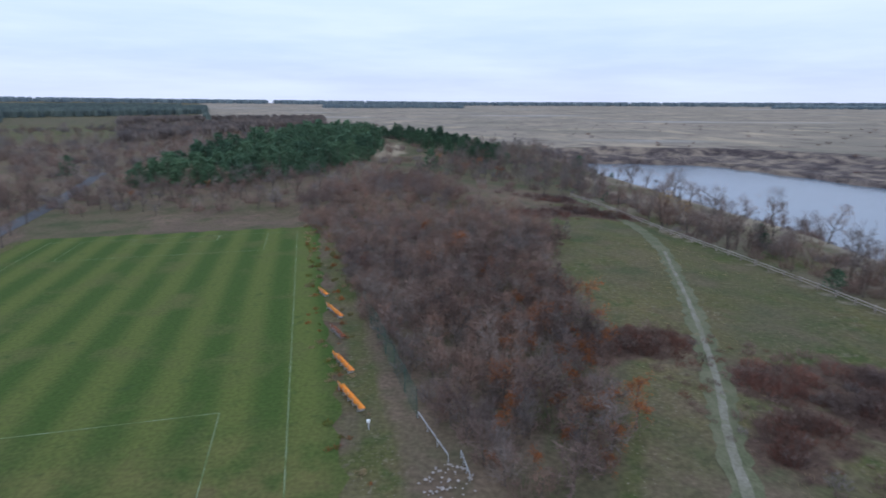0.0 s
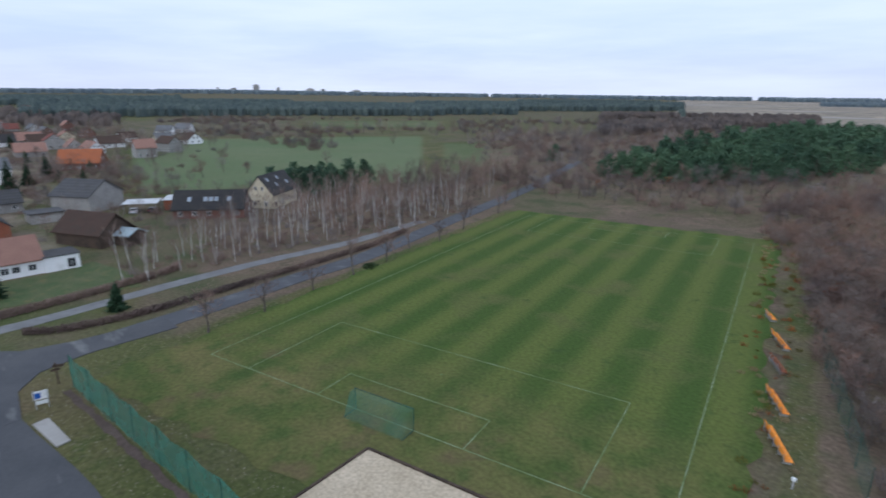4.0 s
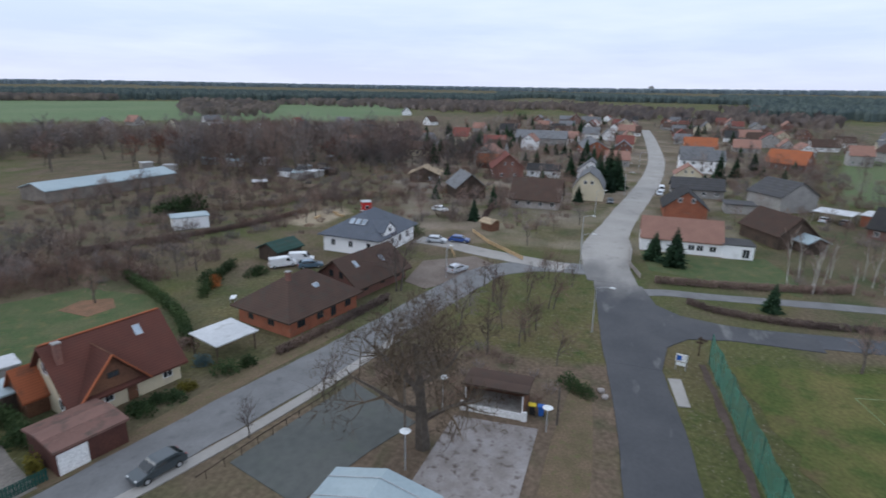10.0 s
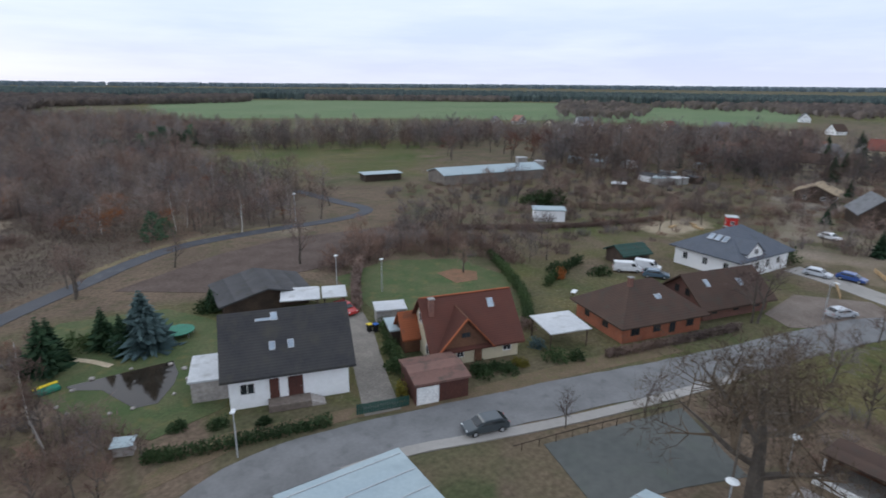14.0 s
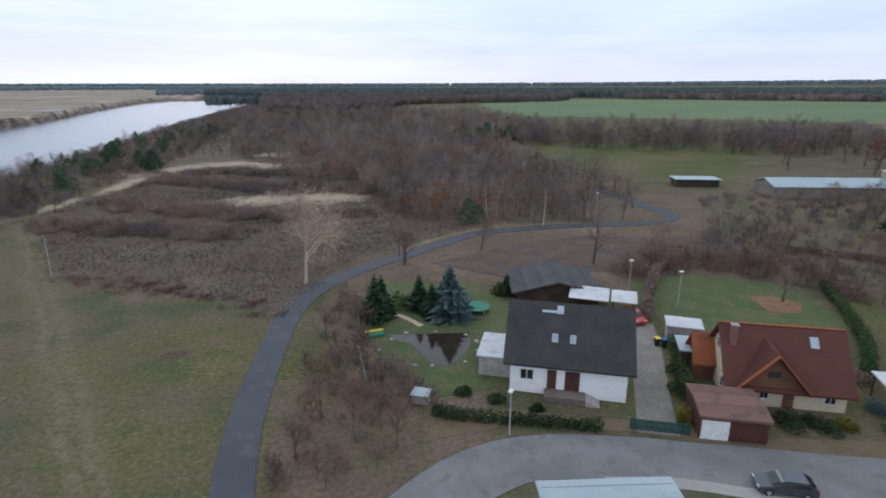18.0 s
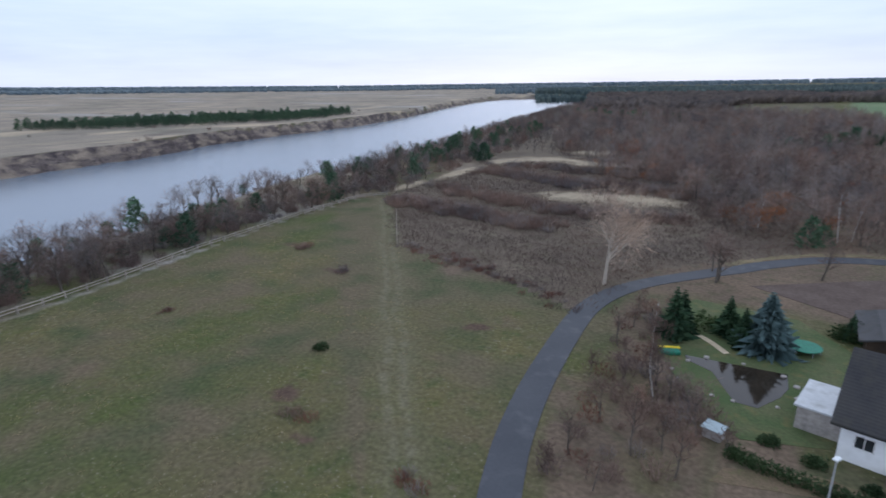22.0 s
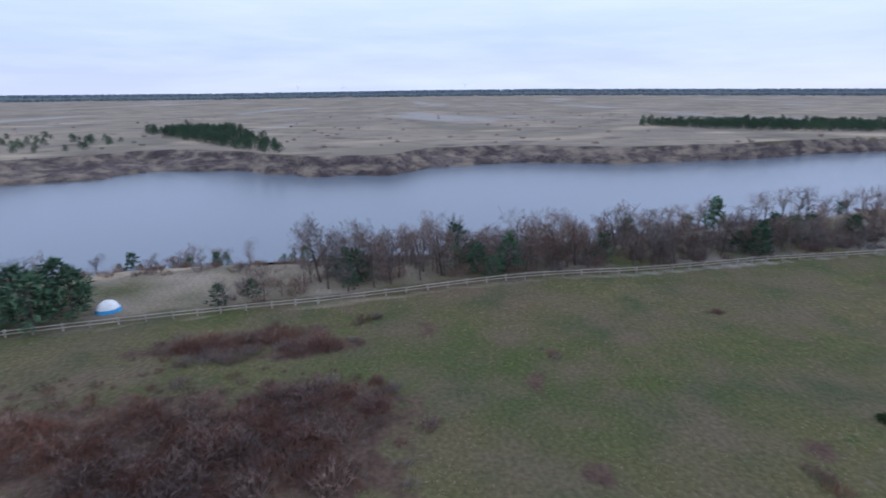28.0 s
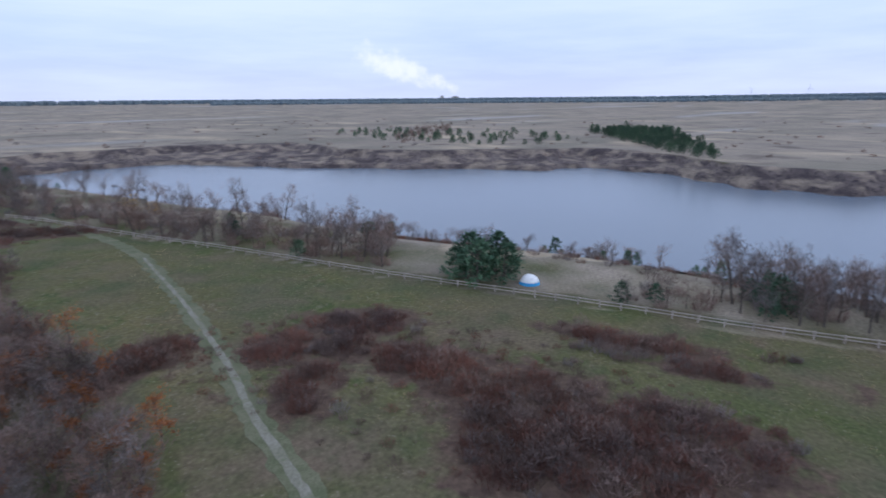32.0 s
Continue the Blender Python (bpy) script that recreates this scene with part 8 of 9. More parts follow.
# ---- far woods to the horizon ----
def far_wood(name, az0, az1, r0, r1, n, h, mat, label, conifer=True, clump=0.0, wide=0.30):
    g = np.random.RandomState(int(abs(az0 * 3 + r0)))
    az, r = np.radians(g.uniform(az0, az1, n)), np.sqrt(g.uniform(r0 ** 2, r1 ** 2, n))
    x, y = r * np.sin(az), r * np.cos(az)
    if clump:
        ok = waves(x, y, clump, 4.0) > -0.1
        x, y = x[ok], y[ok]
    z = land(x, y)
    hh = h * (g.uniform(0.9, 1.08, len(x)) if conifer else g.uniform(0.75, 1.2, len(x)))
    w = hh * (wide if conifer else 0.55)
    verts, faces = [], []
    turn = g.uniform(0, 6.28, len(x))
    sides = 4
    rings = ((0.05, 1.0), (0.72, 0.9), (1.0, 0.35))
    for i in range(len(x)):
        b = len(verts)
        if not conifer:
            for k in range(9):
                a, q = g.uniform(0, 6.28), g.uniform(0.1, 1.0)
                dx, dy = math.cos(a) * w[i] * q, math.sin(a) * w[i] * q
                s = w[i] * 0.2
                verts += [(x[i] + dx * 0.3 - dy * 0.3, y[i] + dy * 0.3 + dx * 0.3, z[i]), (x[i] + dx * 1.1 + s, y[i] + dy * 1.1 - s, z[i] + hh[i] * (0.95 - 0.5 * q)), (x[i] + dx - s, y[i] + dy + s, z[i] + hh[i] * (1.0 - 0.3 * q))]
                faces.append((b + 3 * k, b + 3 * k + 1, b + 3 * k + 2))
            continue
        for t, q in rings:
            for k in range(sides):
                a = turn[i] + k * 1.5708
                q2 = q * (0.75 + 0.5 * abs(math.sin(turn[i] * 7 + k * 3 + t * 5)))
                verts.append((x[i] + math.cos(a) * w[i] * q2, y[i] + math.sin(a) * w[i] * q2, z[i] + hh[i] * t))
        for j in range(2):
            for k in range(sides):
                p, q = b + j * sides + k, b + j * sides + (k + 1) % sides
                faces.append((p, q, q + sides, p + sides))
        faces.append(tuple(b + 2 * sides + k for k in range(sides)))
    return tagged(new(name, mesh_of(name, verts, faces, mat)), label, "forest", kind="stuff")


# conifer belts pale with distance through the haze in their paint
far_wood("far_forest", -180, 180, 3600, 4700, 6500, 24, M_FAR_FOREST_HAZY, "dark forest along the whole horizon", wide=0.6)
far_wood("far_forest", -200, -105, 1250, 1900, 6500, 16, M_MID_FOREST_HAZY, "dark conifer forest behind the fields")
far_wood("far_forest", -105, -70, 1700, 2500, 4200, 17, M_MID_FOREST_HAZY, "dark forest beyond the village", clump=300)
far_wood("far_forest", -82, -38, 900, 1900, 6000, 14, M_MID_FOREST_HAZY, "dark forest beyond the meadows", clump=260)
far_wood("far_forest", -12, 2, 2300, 3000, 1500, 12, M_FAR_FOREST_HAZY, "low forest at the edge of the plateau", clump=350)
far_wood("far_forest", -38, -22.5, 900, 2400, 4200, 14, M_MID_FOREST_HAZY, "dark forest beyond the hill", clump=320)
far_wood("far_bare_wood", -30, -12, 420, 1000, 2400, 9, M_FAR_SCRUB, "grey-brown bare wood beyond the hill", False, clump=120)
far_wood("far_bare_wood", -195, -165, 600, 1300, 5200, 12, M_FAR_SCRUB, "grey-brown bare wood in the distance", False, clump=160)
far_wood("far_bare_wood", -135, -75, 620, 1300, 2600, 11, M_FAR_SCRUB, "bare woods between village and fields", False, clump=140)
far_wood("far_bare_wood", -160, -140, 1180, 1300, 700, 12, M_FAR_SCRUB, "bare trees at the edge of the fields", False)
far_wood("far_forest", 30, 165, 2900, 3500, 4200, 13, M_FAR_FOREST_HAZY, "low forest beyond the plateau", wide=0.6)
far_wood("far_forest", 156, 182, 1700, 2600, 2600, 10, M_FAR_FOREST_HAZY, "forest at the far end of the lake", clump=350)

# patterns that found no place
for ob in patterns:
    if ob.name not in used:
        for o in (*ob.children_recursive, ob):
            bpy.data.objects.remove(o)


# ---- fence along the edge of the bank ----
def build_fence():
    fence = thing("post_and_rail_fence", pose(0, 0, 0), "weathered post and rail fence along the lake bank", "fence")
    post = bpy.data.meshes.new("post")
    bm = box((0.2, 0.2, 1.4), (0, 0, 0.5), 0.04)
    bm.to_mesh(post)
    bm.free()
    post.materials.append(M_FENCE_WOOD)
    rail = bpy.data.meshes.new("rail")
    bm = bmesh.new()
    add_tube(bm, 0.085, 0.08, 1.0, (0, 0, -0.5), 6, pose(0, 0, 0, 0, 90))
    bm.to_mesh(rail)
    bm.free()
    rail.materials.append(M_FENCE_WOOD)
    line = curve_points(FENCE, 0.5)
    at, spots = 0.0, [line[0]]
    for a, b in zip(line, line[1:]):
        at += (b - a).length
        if at >= 3.2:
            spots.append(b)
            at = 0.0
    g = random.Random(3)
    tops = [Vector((p.x, p.y, ground_z(p.x, p.y))) for p in spots]
    for k, p in enumerate(tops):
        part("post", post, None, fence, m=pose(p.x, p.y, p.z, g.uniform(-3, 3), g.uniform(-3, 3), g.uniform(0, 90)))
        if k:
            q = tops[k - 1]
            for h in (0.52, 1.0):
                a, b = q + Vector((0, 0, h + g.uniform(-0.03, 0.03))), p + Vector((0, 0, h + g.uniform(-0.03, 0.03)))
                d = b - a
                m = Matrix.Translation((a + b) / 2) @ d.to_track_quat("X", "Z").to_matrix().to_4x4() @ Matrix.Diagonal((d.length + 0.25, 1, 1, 1))
                part("rail", rail, None, fence, m=m)


build_fence()


# ---- lamps and poles ----
def street_lamp(x, y, h, turn, arm=1.8, label="tall galvanised street lamp with a curved arm"):
    t = thing("street_lamp", pose(x, y, ground_z(x, y), 0, 0, turn), label, "street lamp", "street lamps")
    bm = bmesh.new()
    add_tube(bm, 0.085, 0.055, h, sides=8)
    part("pole", bm, M_LAMP, t)
    if arm:
        bm = bmesh.new()
        for k in range(4):
            a0, a1 = k / 4, (k + 1) / 4
            p0, p1 = Vector((arm * a0, 0, h + 0.45 * math.sin(a0 * 1.57))), Vector((arm * a1, 0, h + 0.45 * math.sin(a1 * 1.57)))
            d = p1 - p0
            add_tube(bm, 0.04, 0.04, d.length, (0, 0, 0), 6, Matrix.Translation(p0) @ d.to_track_quat("Z", "Y").to_matrix().to_4x4())
        part("arm", bm, M_LAMP, t)
        part("lamp_head", box((0.75, 0.3, 0.16), (arm + 0.3, 0, h + 0.45), 0.05), M_LAMP_HEAD, t)
    else:
        part("lamp_head", box((0.7, 0.4, 0.18), (0, 0, h), 0.06), M_LAMP_HEAD, t)
    return t


def park_lamp(x, y, h):
    t = thing("park_lamp", pose(x, y, ground_z(x, y)), "park lamp with a pale disc-shaped shade on a post", "park lamp", "park lamps")
    bm = bmesh.new()
    add_tube(bm, 0.07, 0.05, h - 0.35)
    part("post", bm, M_LAMP, t)
    bm = bmesh.new()
    add_tube(bm, 0.1, 0.13, 0.3, (0, 0, h - 0.37), 10)
    part("lantern", bm, M_LAMP_HEAD, t)
    bm = bmesh.new()
    add_tube(bm, 0.5, 0.1, 0.16, (0, 0, h - 0.06), 16)
    part("shade", bm, M_LAMP_HEAD, t)


for x, y, h, turn in ((-72.0, -4.6, 6.4, 80), (-99.4, -9.6, 6.6, 80), (-114.8, -11.2, 6.6, 80), (-146, -11.5, 6.8, 80), (-183, -6.0, 6.8, 85), (-206.6, -7.5, 7, 90), (-248, -3.5, 7, 90)):
    street_lamp(x, y, h, turn)
street_lamp(-85.5, -30.6, 5.6, 60, 0.7, "slim street lamp beside the gravel lot")
street_lamp(-8.1, -44.3, 4.6, 60, 0, "slim pale lamp post at the street bend")
for x, y in ((-37.7, -74), (-32.4, -79.5)):
    street_lamp(x, y, 5.4, 200, 0, "floodlight post on the back lawn")
street_lamp(-40.5, -122.5, 7.5, 0, 0, "tall slim pole beside the cycle path")
for x, y, h in ((-36.9, -16.6, 3.9), (-46.9, -6.3, 2.7), (-46.6, -16.8, 3.9)):
    park_lamp(x, y, h)
for x, y, h in ((-38.6, -17.4, 7.5), (-48.4, -5.5, 4.2)):
    t = thing("wooden_pole", pose(x, y, 0), "tall dark wooden utility pole", "pole")
    bm = bmesh.new()
    add_tube(bm, 0.12, 0.09, h)
    part("shaft", bm, M_BARK, t)


# ---- cars ----
def car(x, y, turn, colour, label, van=False, L=4.4):
    t = thing("car" if not van else "van", pose(x, y, 0.05, 0, 0, turn), label, "van" if van else "car", "parked cars")
    W, H = 1.78, (1.85 if van else 1.45)
    a = L / 2
    if van:
        low = [(-a, 0.3), (a - 0.1, 0.3), (a, 0.75), (a - 0.75, 1.05), (a - 1.35, H - 0.05), (a - 1.8, H), (-a + 0.1, H), (-a, 1.0)]
        glass_line = [(a - 1.02, 1.08), (a - 1.42, H - 0.14), (-a + 0.3, H - 0.2), (-a + 0.3, 1.12)]
    else:
        low = [(-a, 0.3), (a, 0.3), (a, 0.68), (a - 1.05, 0.92), (a - 1.75, H - 0.06), (a - 2.1, H), (-a + 0.85, H), (-a + 0.1, 0.98), (-a, 0.8)]
        glass_line = [(a - 1.22, 0.96), (a - 1.84, H - 0.14), (-a + 0.86, H - 0.12), (-a + 0.32, 0.99)]

    def shell(profile, width, inset=0.0):
        bm = bmesh.new()
        n = len(profile)
        left = [bm.verts.new((px, -width / 2 * (1 - (0.12 if pz > 1.0 else 0)), pz)) for px, pz in profile]
        right = [bm.verts.new((px, width / 2 * (1 - (0.12 if pz > 1.0 else 0)), pz)) for px, pz in profile]
        bm.faces.new(left)
        bm.faces.new(right[::-1])
        for i in range(n):
            bm.faces.new((left[i], right[i], right[(i + 1) % n], left[(i + 1) % n]))
        bmesh.ops.recalc_face_normals(bm, faces=bm.faces)
        bmesh.ops.bevel(bm, geom=list(bm.edges), offset=0.05, segments=2, affect="EDGES")
        return bm

    part("body", shell(low, W), M_CAR[colour], t)
    part("side_glass", shell(glass_line, W + 0.03), M_CAR_GLASS, t)
    front = [(low[3][0] + 0.05, low[3][1] + 0.05), (low[4][0] + 0.1, low[4][1] - 0.08)]
    d = Vector((front[1][0] - front[0][0], 0, front[1][1] - front[0][1]))
    part("windscreen", box((d.length, W * 0.8, 0.03)), M_CAR_GLASS, t, m=Matrix.Translation(((front[0][0] + front[1][0]) / 2 + 0.02, 0, (front[0][1] + front[1][1]) / 2 + 0.02)) @ d.to_track_quat("X", "Z").to_matrix().to_4x4())
    if not van:
        d = Vector((0.62, 0, 0.36))
        part("rear_window", box((0.62, W * 0.76, 0.03)), M_CAR_GLASS, t, m=Matrix.Translation((-a + 0.44, 0, 1.24)) @ d.to_track_quat("X", "Z").to_matrix().to_4x4())
    else:
        part("rear_window", box((0.03, W * 0.7, 0.5), (-a + 0.02, 0, 1.4)), M_CAR_GLASS, t)
    for sx in (-a + 0.8, a - 0.85):
        for sy in (-1, 1):
            bm = bmesh.new()
            add_tube(bm, 0.32, 0.32, 0.22, (0, 0, -0.11), 12, pose(0, 0, 0, 90))
            wh = part("wheel", bm, M_BLACK, t, m=pose(sx, sy * (W / 2 - 0.08), 0.31))
            bm = bmesh.new()
            add_tube(bm, 0.19, 0.19, 0.24, (0, 0, -0.12), 10, pose(0, 0, 0, 90))
            part("rim", bm, M_LAMP, wh)
    for sy in (-1, 1):
        part("headlight", box((0.08, 0.32, 0.14), (a - 0.06, sy * 0.62, 0.66), 0.02), M_LAMP_HEAD, t)
        part("taillight", box((0.06, 0.2, 0.24), (-a + 0.01, sy * 0.68, 0.82), 0.02), M_RED, t)
        part("mirror", box((0.1, 0.16, 0.12), (a - 1.5, sy * (W / 2 + 0.08), 0.98), 0.02), M_CAR[colour], t)
    return t


car(-28.9, -35.8, -14, "dark", "dark grey hatchback parked at the kerb")
car(-89.4, -29.9, 160, "silver", "silver estate car on the gravel lot")
car(-106.3, -40.4, 100, "silver", "silver car on the paved house entrance")
car(-108.6, -36.0, 95, "blue", "blue estate car on the paved house entrance")
car(-136.1, -50.8, 80, "white", "white hatchback on the grass")
car(-79.6, -60.0, 140, "white", "white delivery van in a yard", True, 4.9)
car(-83.4, -58.6, 120, "white", "white minibus in a yard", True, 4.6)
car(-81.2, -55.2, 130, "steel", "steel blue car in a yard")
car(-29.3, -69.4, 100, "red", "red car behind the house")
car(-196, 5.2, 3, "white", "white van parked beside the street", True, 5.2)
car(-188, 4.6, 3, "silver", "silver car parked beside the street")
car(-167.5, -9.2, 5, "dark", "dark car before the cream house")
for k, (x, y) in enumerate(((-160, -2), (-165, 44.5), (-163, 48.5))):
    if k:
        car(x, y, 150, ("white", "silver", "dark")[k], "car parked under the flat roof")


# ---- bins, signs and small things by the street ----
def wheelie_bin(x, y, turn, lid, body, label):
    t = thing("waste_bin", pose(x, y, 0.02, 0, 0, turn), label, "waste bin", "waste bins")
    bm = bmesh.new()
    add_tube(bm, 0.33, 0.42, 0.95, (0, 0, 0.06), 4, pose(0, 0, 0, 0, 0, 45))
    part("body", bm, body, t)
    part("lid", box((0.68, 0.74, 0.1), (0, 0, 1.06), 0.03), lid, t)
    for s in (-1, 1):
        bm = bmesh.new()
        add_tube(bm, 0.11, 0.11, 0.06, (0, 0, -0.03), 10, pose(0, 0, 0, 0, 90))
        part("wheel", bm, M_BLACK, t, m=pose(s * 0.26, 0.28, 0.11))


for x, y, lid, body, label in ((-49.4, -8.2, M_YELLOW, M_BLACK, "waste bin with a yellow lid"), (-49.5, -7.3, M_BLUE, M_BLUE, "blue paper waste bin"), (-29.4, -61.6, M_YELLOW, M_BLACK, "waste bin with a yellow lid"), (-30.1, -61.2, M_BLUE, M_BLACK, "waste bin with a blue lid")):
    wheelie_bin(x, y, 10, lid, body, label)

board = thing("notice_board", pose(-65.2, 6.3, 0, 0, 0, 80), "white notice board on two posts beside the road", "notice board")
for s in (-0.55, 0.55):
    part("post", box((0.08, 0.08, 2.1), (s, 0, 1.05)), M_LAMP, board)
part("panel", box((1.3, 0.08, 0.95), (0, 0, 1.55), 0.02), M_WHITE_PAINT, board)
part("poster", box((0.5, 0.02, 0.6), (-0.25, -0.06, 1.55)), M_BLUE, board)
part("lower_panel", box((1.1, 0.06, 0.4), (0, 0, 0.75)), M_LAMP_HEAD, board)
mark = thing("bus_stop_post", pose(-70.1, 8.6, 0, 0, 0, 80), "dark wooden signpost with crossed boards", "signpost")
part("post", box((0.18, 0.18, 2.6), (0, 0, 1.3)), M_DARKWOOD, mark)
part("board", box((1.1, 0.1, 0.3), (0, 0, 2.2), 0, pose(0, 0, 0, 0, 6)), M_DARKWOOD, mark)
part("board", box((0.9, 0.1, 0.28), (0.1, 0.02, 1.75), 0, pose(0, 0, 0, 0, -5)), M_DARKWOOD, mark)
for k, (x, y) in enumerate(((-56.5, -2.0), (-55.3, -1.5))):
    bm = bmesh.new()
    bmesh.ops.create_icosphere(bm, subdivisions=2, radius=0.42)
    for v in bm.verts:
        v.co *= 1 + 0.18 * math.sin(v.co.x * 5 + k) * math.cos(v.co.y * 6)
        v.co.z *= 0.7
    tagged(part("boulder", bm, M_STONE, m=pose(x, y, 0.2)), "pale rounded boulder at the roadside", "boulder", "boulders")

# ---- green ball net, goal and benches of the sports ground ----
net = thing("ball_net", pose(0, 0, 0), "tall green ball-stop net on steel posts", "net fence")
NET_A, NET_B, NET_H = Vector((-68.0, 9.6)), Vector((-26.0, 14.0)), 4.0
for k in range(9):
    p = NET_A.lerp(NET_B, k / 8)
    bm = bmesh.new()
    add_tube(bm, 0.05, 0.04, NET_H, sides=6)
    part("post", bm, M_DARK_GREEN, net, m=pose(p.x, p.y, 0))
    if k < 8:
        q = NET_A.lerp(NET_B, (k + 1) / 8)
        sag = 0.18
        verts, faces = [], []
        for i in range(7):
            s = p.lerp(q, i / 6)
            for h in (0.05, NET_H * 0.5, NET_H - sag * math.sin(math.pi * i / 6)):
                verts.append((s.x, s.y + 0.06 * math.sin(h * 2 + i), h))
        for i in range(6):
            for j in range(2):
                faces.append((i * 3 + j, i * 3 + 3 + j, i * 3 + 4 + j, i * 3 + 1 + j))
        part("netting", mesh_of("netting", verts, faces, M_NET), None, net)

ribbon("net_strip", ((-67.5, 8.9), (-55, 10.2), (-40, 11.9), (-27, 13.2)), 0.7, M_DARK_SOIL, 0.05, "strip of bare soil below the ball net", "bare strip", across=2, rag=0.35, step=1.0)
side_net = thing("ball_net", pose(0, 0, 0), "thin green ball-stop net beside the benches", "net fence")
SIDE_A, SIDE_B = Vector((-2.6, 50.5)), Vector((-12.0, 80.0))
for k in range(7):
    p, q = SIDE_A.lerp(SIDE_B, k / 6), SIDE_A.lerp(SIDE_B, (k + 1) / 6)
    bm = bmesh.new()
    add_tube(bm, 0.04, 0.03, 3.6, sides=6)
    part("post", bm, M_DARK_GREEN, side_net, m=pose(p.x, p.y, ground_z(p.x, p.y)))
    if k < 6:
        za, zb = ground_z(p.x, p.y), ground_z(q.x, q.y)
        part("netting", mesh_of("netting", ((p.x, p.y, za), (q.x, q.y, zb), (q.x, q.y, zb + 3.5), ((p.x + q.x) / 2, (p.y + q.y) / 2, (za + zb) / 2 + 3.3), (p.x, p.y, za + 3.5)), ((0, 1, 2, 3, 4),), M_SIDE_NET), None, side_net)


def goal(u, v, turn):
    g = thing("football_goal", PITCH @ pose(u, v, 0.03, 0, 0, turn), "football goal with a thin dark frame and green net", "football goal")
    for s in (-3.66, 3.66):
        part("goal_post", box((0.07, 0.07, 2.44), (s, 0, 1.22), 0.02), M_DARK_GREEN, g)
        part("stanchion", box((0.05, 1.9, 0.05), (s, -0.95, 0.06)), M_DARK_GREEN, g)
        part("side_net", mesh_of("side_net", ((s, 0, 0), (s, -1.9, 0), (s, -0.8, 2.4), (s, 0, 2.4)), ((0, 1, 2, 3),), M_GOAL_NET), None, g)
    part("crossbar", box((7.4, 0.07, 0.07), (0, 0, 2.44), 0.02), M_DARK_GREEN, g)
    part("back_net", mesh_of("back_net", ((-3.66, -1.9, 0), (3.66, -1.9, 0), (3.66, -0.8, 2.4), (-3.66, -0.8, 2.4)), ((0, 1, 2, 3),), M_GOAL_NET), None, g)
    part("top_net", mesh_of("top_net", ((-3.66, -0.8, 2.4), (3.66, -0.8, 2.4), (3.66, 0, 2.4), (-3.66, 0, 2.4)), ((0, 1, 2, 3),), M_GOAL_NET), None, g)


goal(mid, 0, 0)


def bench(x, y, turn, L, mat, label):
    b = thing("spectator_bench", pose(x, y, ground_z(x, y), 0, 0, turn), label, "bench", "benches")
    for k in range(3):
        part("seat_plank", box((L, 0.2, 0.05), (0, -0.24 + k * 0.23, 0.46), 0.01), mat, b)
    for k in range(2):
        part("back_plank", box((L, 0.05, 0.2), (0, 0.36, 0.7 + k * 0.24), 0.01), mat, b)
    for k in range(5):
        lx = -L / 2 + 0.4 + k * (L - 0.8) / 4
        part("leg", box((0.08, 0.6, 0.44), (lx, 0.0, 0.22)), M_LAMP, b)
        part("back_support", box((0.06, 0.06, 1.0), (lx, 0.41, 0.5)), M_LAMP, b)


for x, y, L, mat, label in ((-9.9, 54.0, 6.0, M_ORANGE, "long orange painted spectator bench"), (-12.2, 62.2, 5.4, M_ORANGE, "long orange painted spectator bench"), (-14.6, 71.6, 4.2, M_RUST, "weathered rust-brown spectator bench"),
                            (-16.5, 79.5, 5.4, M_ORANGE, "long orange painted spectator bench"), (-20.0, 88.0, 3.0, M_ORANGE, "short orange painted spectator bench")):
    bench(x, y, 122, L, mat, label)
tap = thing("water_post", pose(-7.3, 48.4, 0), "small grey metal water post in the grass", "water post")
part("post", box((0.12, 0.12, 0.9), (0, 0, 0.45)), M_LAMP, tap)
part("head", box((0.35, 0.25, 0.3), (0, 0, 0.95), 0.04), M_LAMP_HEAD, tap)
for (x0, y0), (x1, y1) in (((-2.5, 50.5), (0.6, 43.2)), ((1.7, 44.0), (2.4, 40.6))):
    rail_thing = thing("barrier_rail", pose((x0 + x1) / 2, (y0 + y1) / 2, ground_z(x0, y0), 0, 0, math.degrees(math.atan2(y1 - y0, x1 - x0))), "low pale metal barrier rail beside the scrub", "barrier")
    ln = math.hypot(x1 - x0, y1 - y0)
    part("rail", box((ln, 0.08, 0.1), (0, 0, 0.75)), M_LAMP, rail_thing)
    for k in range(4):
        part("post", box((0.08, 0.08, 0.75), (-ln / 2 + 0.1 + k * (ln - 0.2) / 3, 0, 0.37)), M_LAMP, rail_thing)
g = random.Random(21)
spots = []
heap_v, heap_f = [], []
for k in range(60):
    a, q = g.uniform(0, 6.28), g.uniform(0, 1) ** 0.5
    cx, cy, s = 0.6 + math.cos(a) * q * 2.6, 40.6 + math.sin(a) * q * 2.6, g.uniform(0.08, 0.22)
    b = len(heap_v)
    for dx, dy, dz in ((-1, 0, 0), (1, 0, 0), (0, -1, 0), (0, 1, 0), (0, 0, 1)):
        heap_v.append((cx + dx * s * g.uniform(0.7, 1.2), cy + dy * s * g.uniform(0.7, 1.2), ground_z(cx, cy) + (1 - q) * 0.5 + dz * s))
    heap_f += [(b, b + 2, b + 4), (b + 2, b + 1, b + 4), (b + 1, b + 3, b + 4), (b + 3, b, b + 4)]
tagged(new("rubble_heap", mesh_of("rubble_heap", heap_v, heap_f, M_STONE)), "low heap of pale rubble beside the scrub", "rubble", kind="stuff")
edge = thing("sand_edging", pose(0, 0, 0), "dark timber edging round the sand court", "edging")
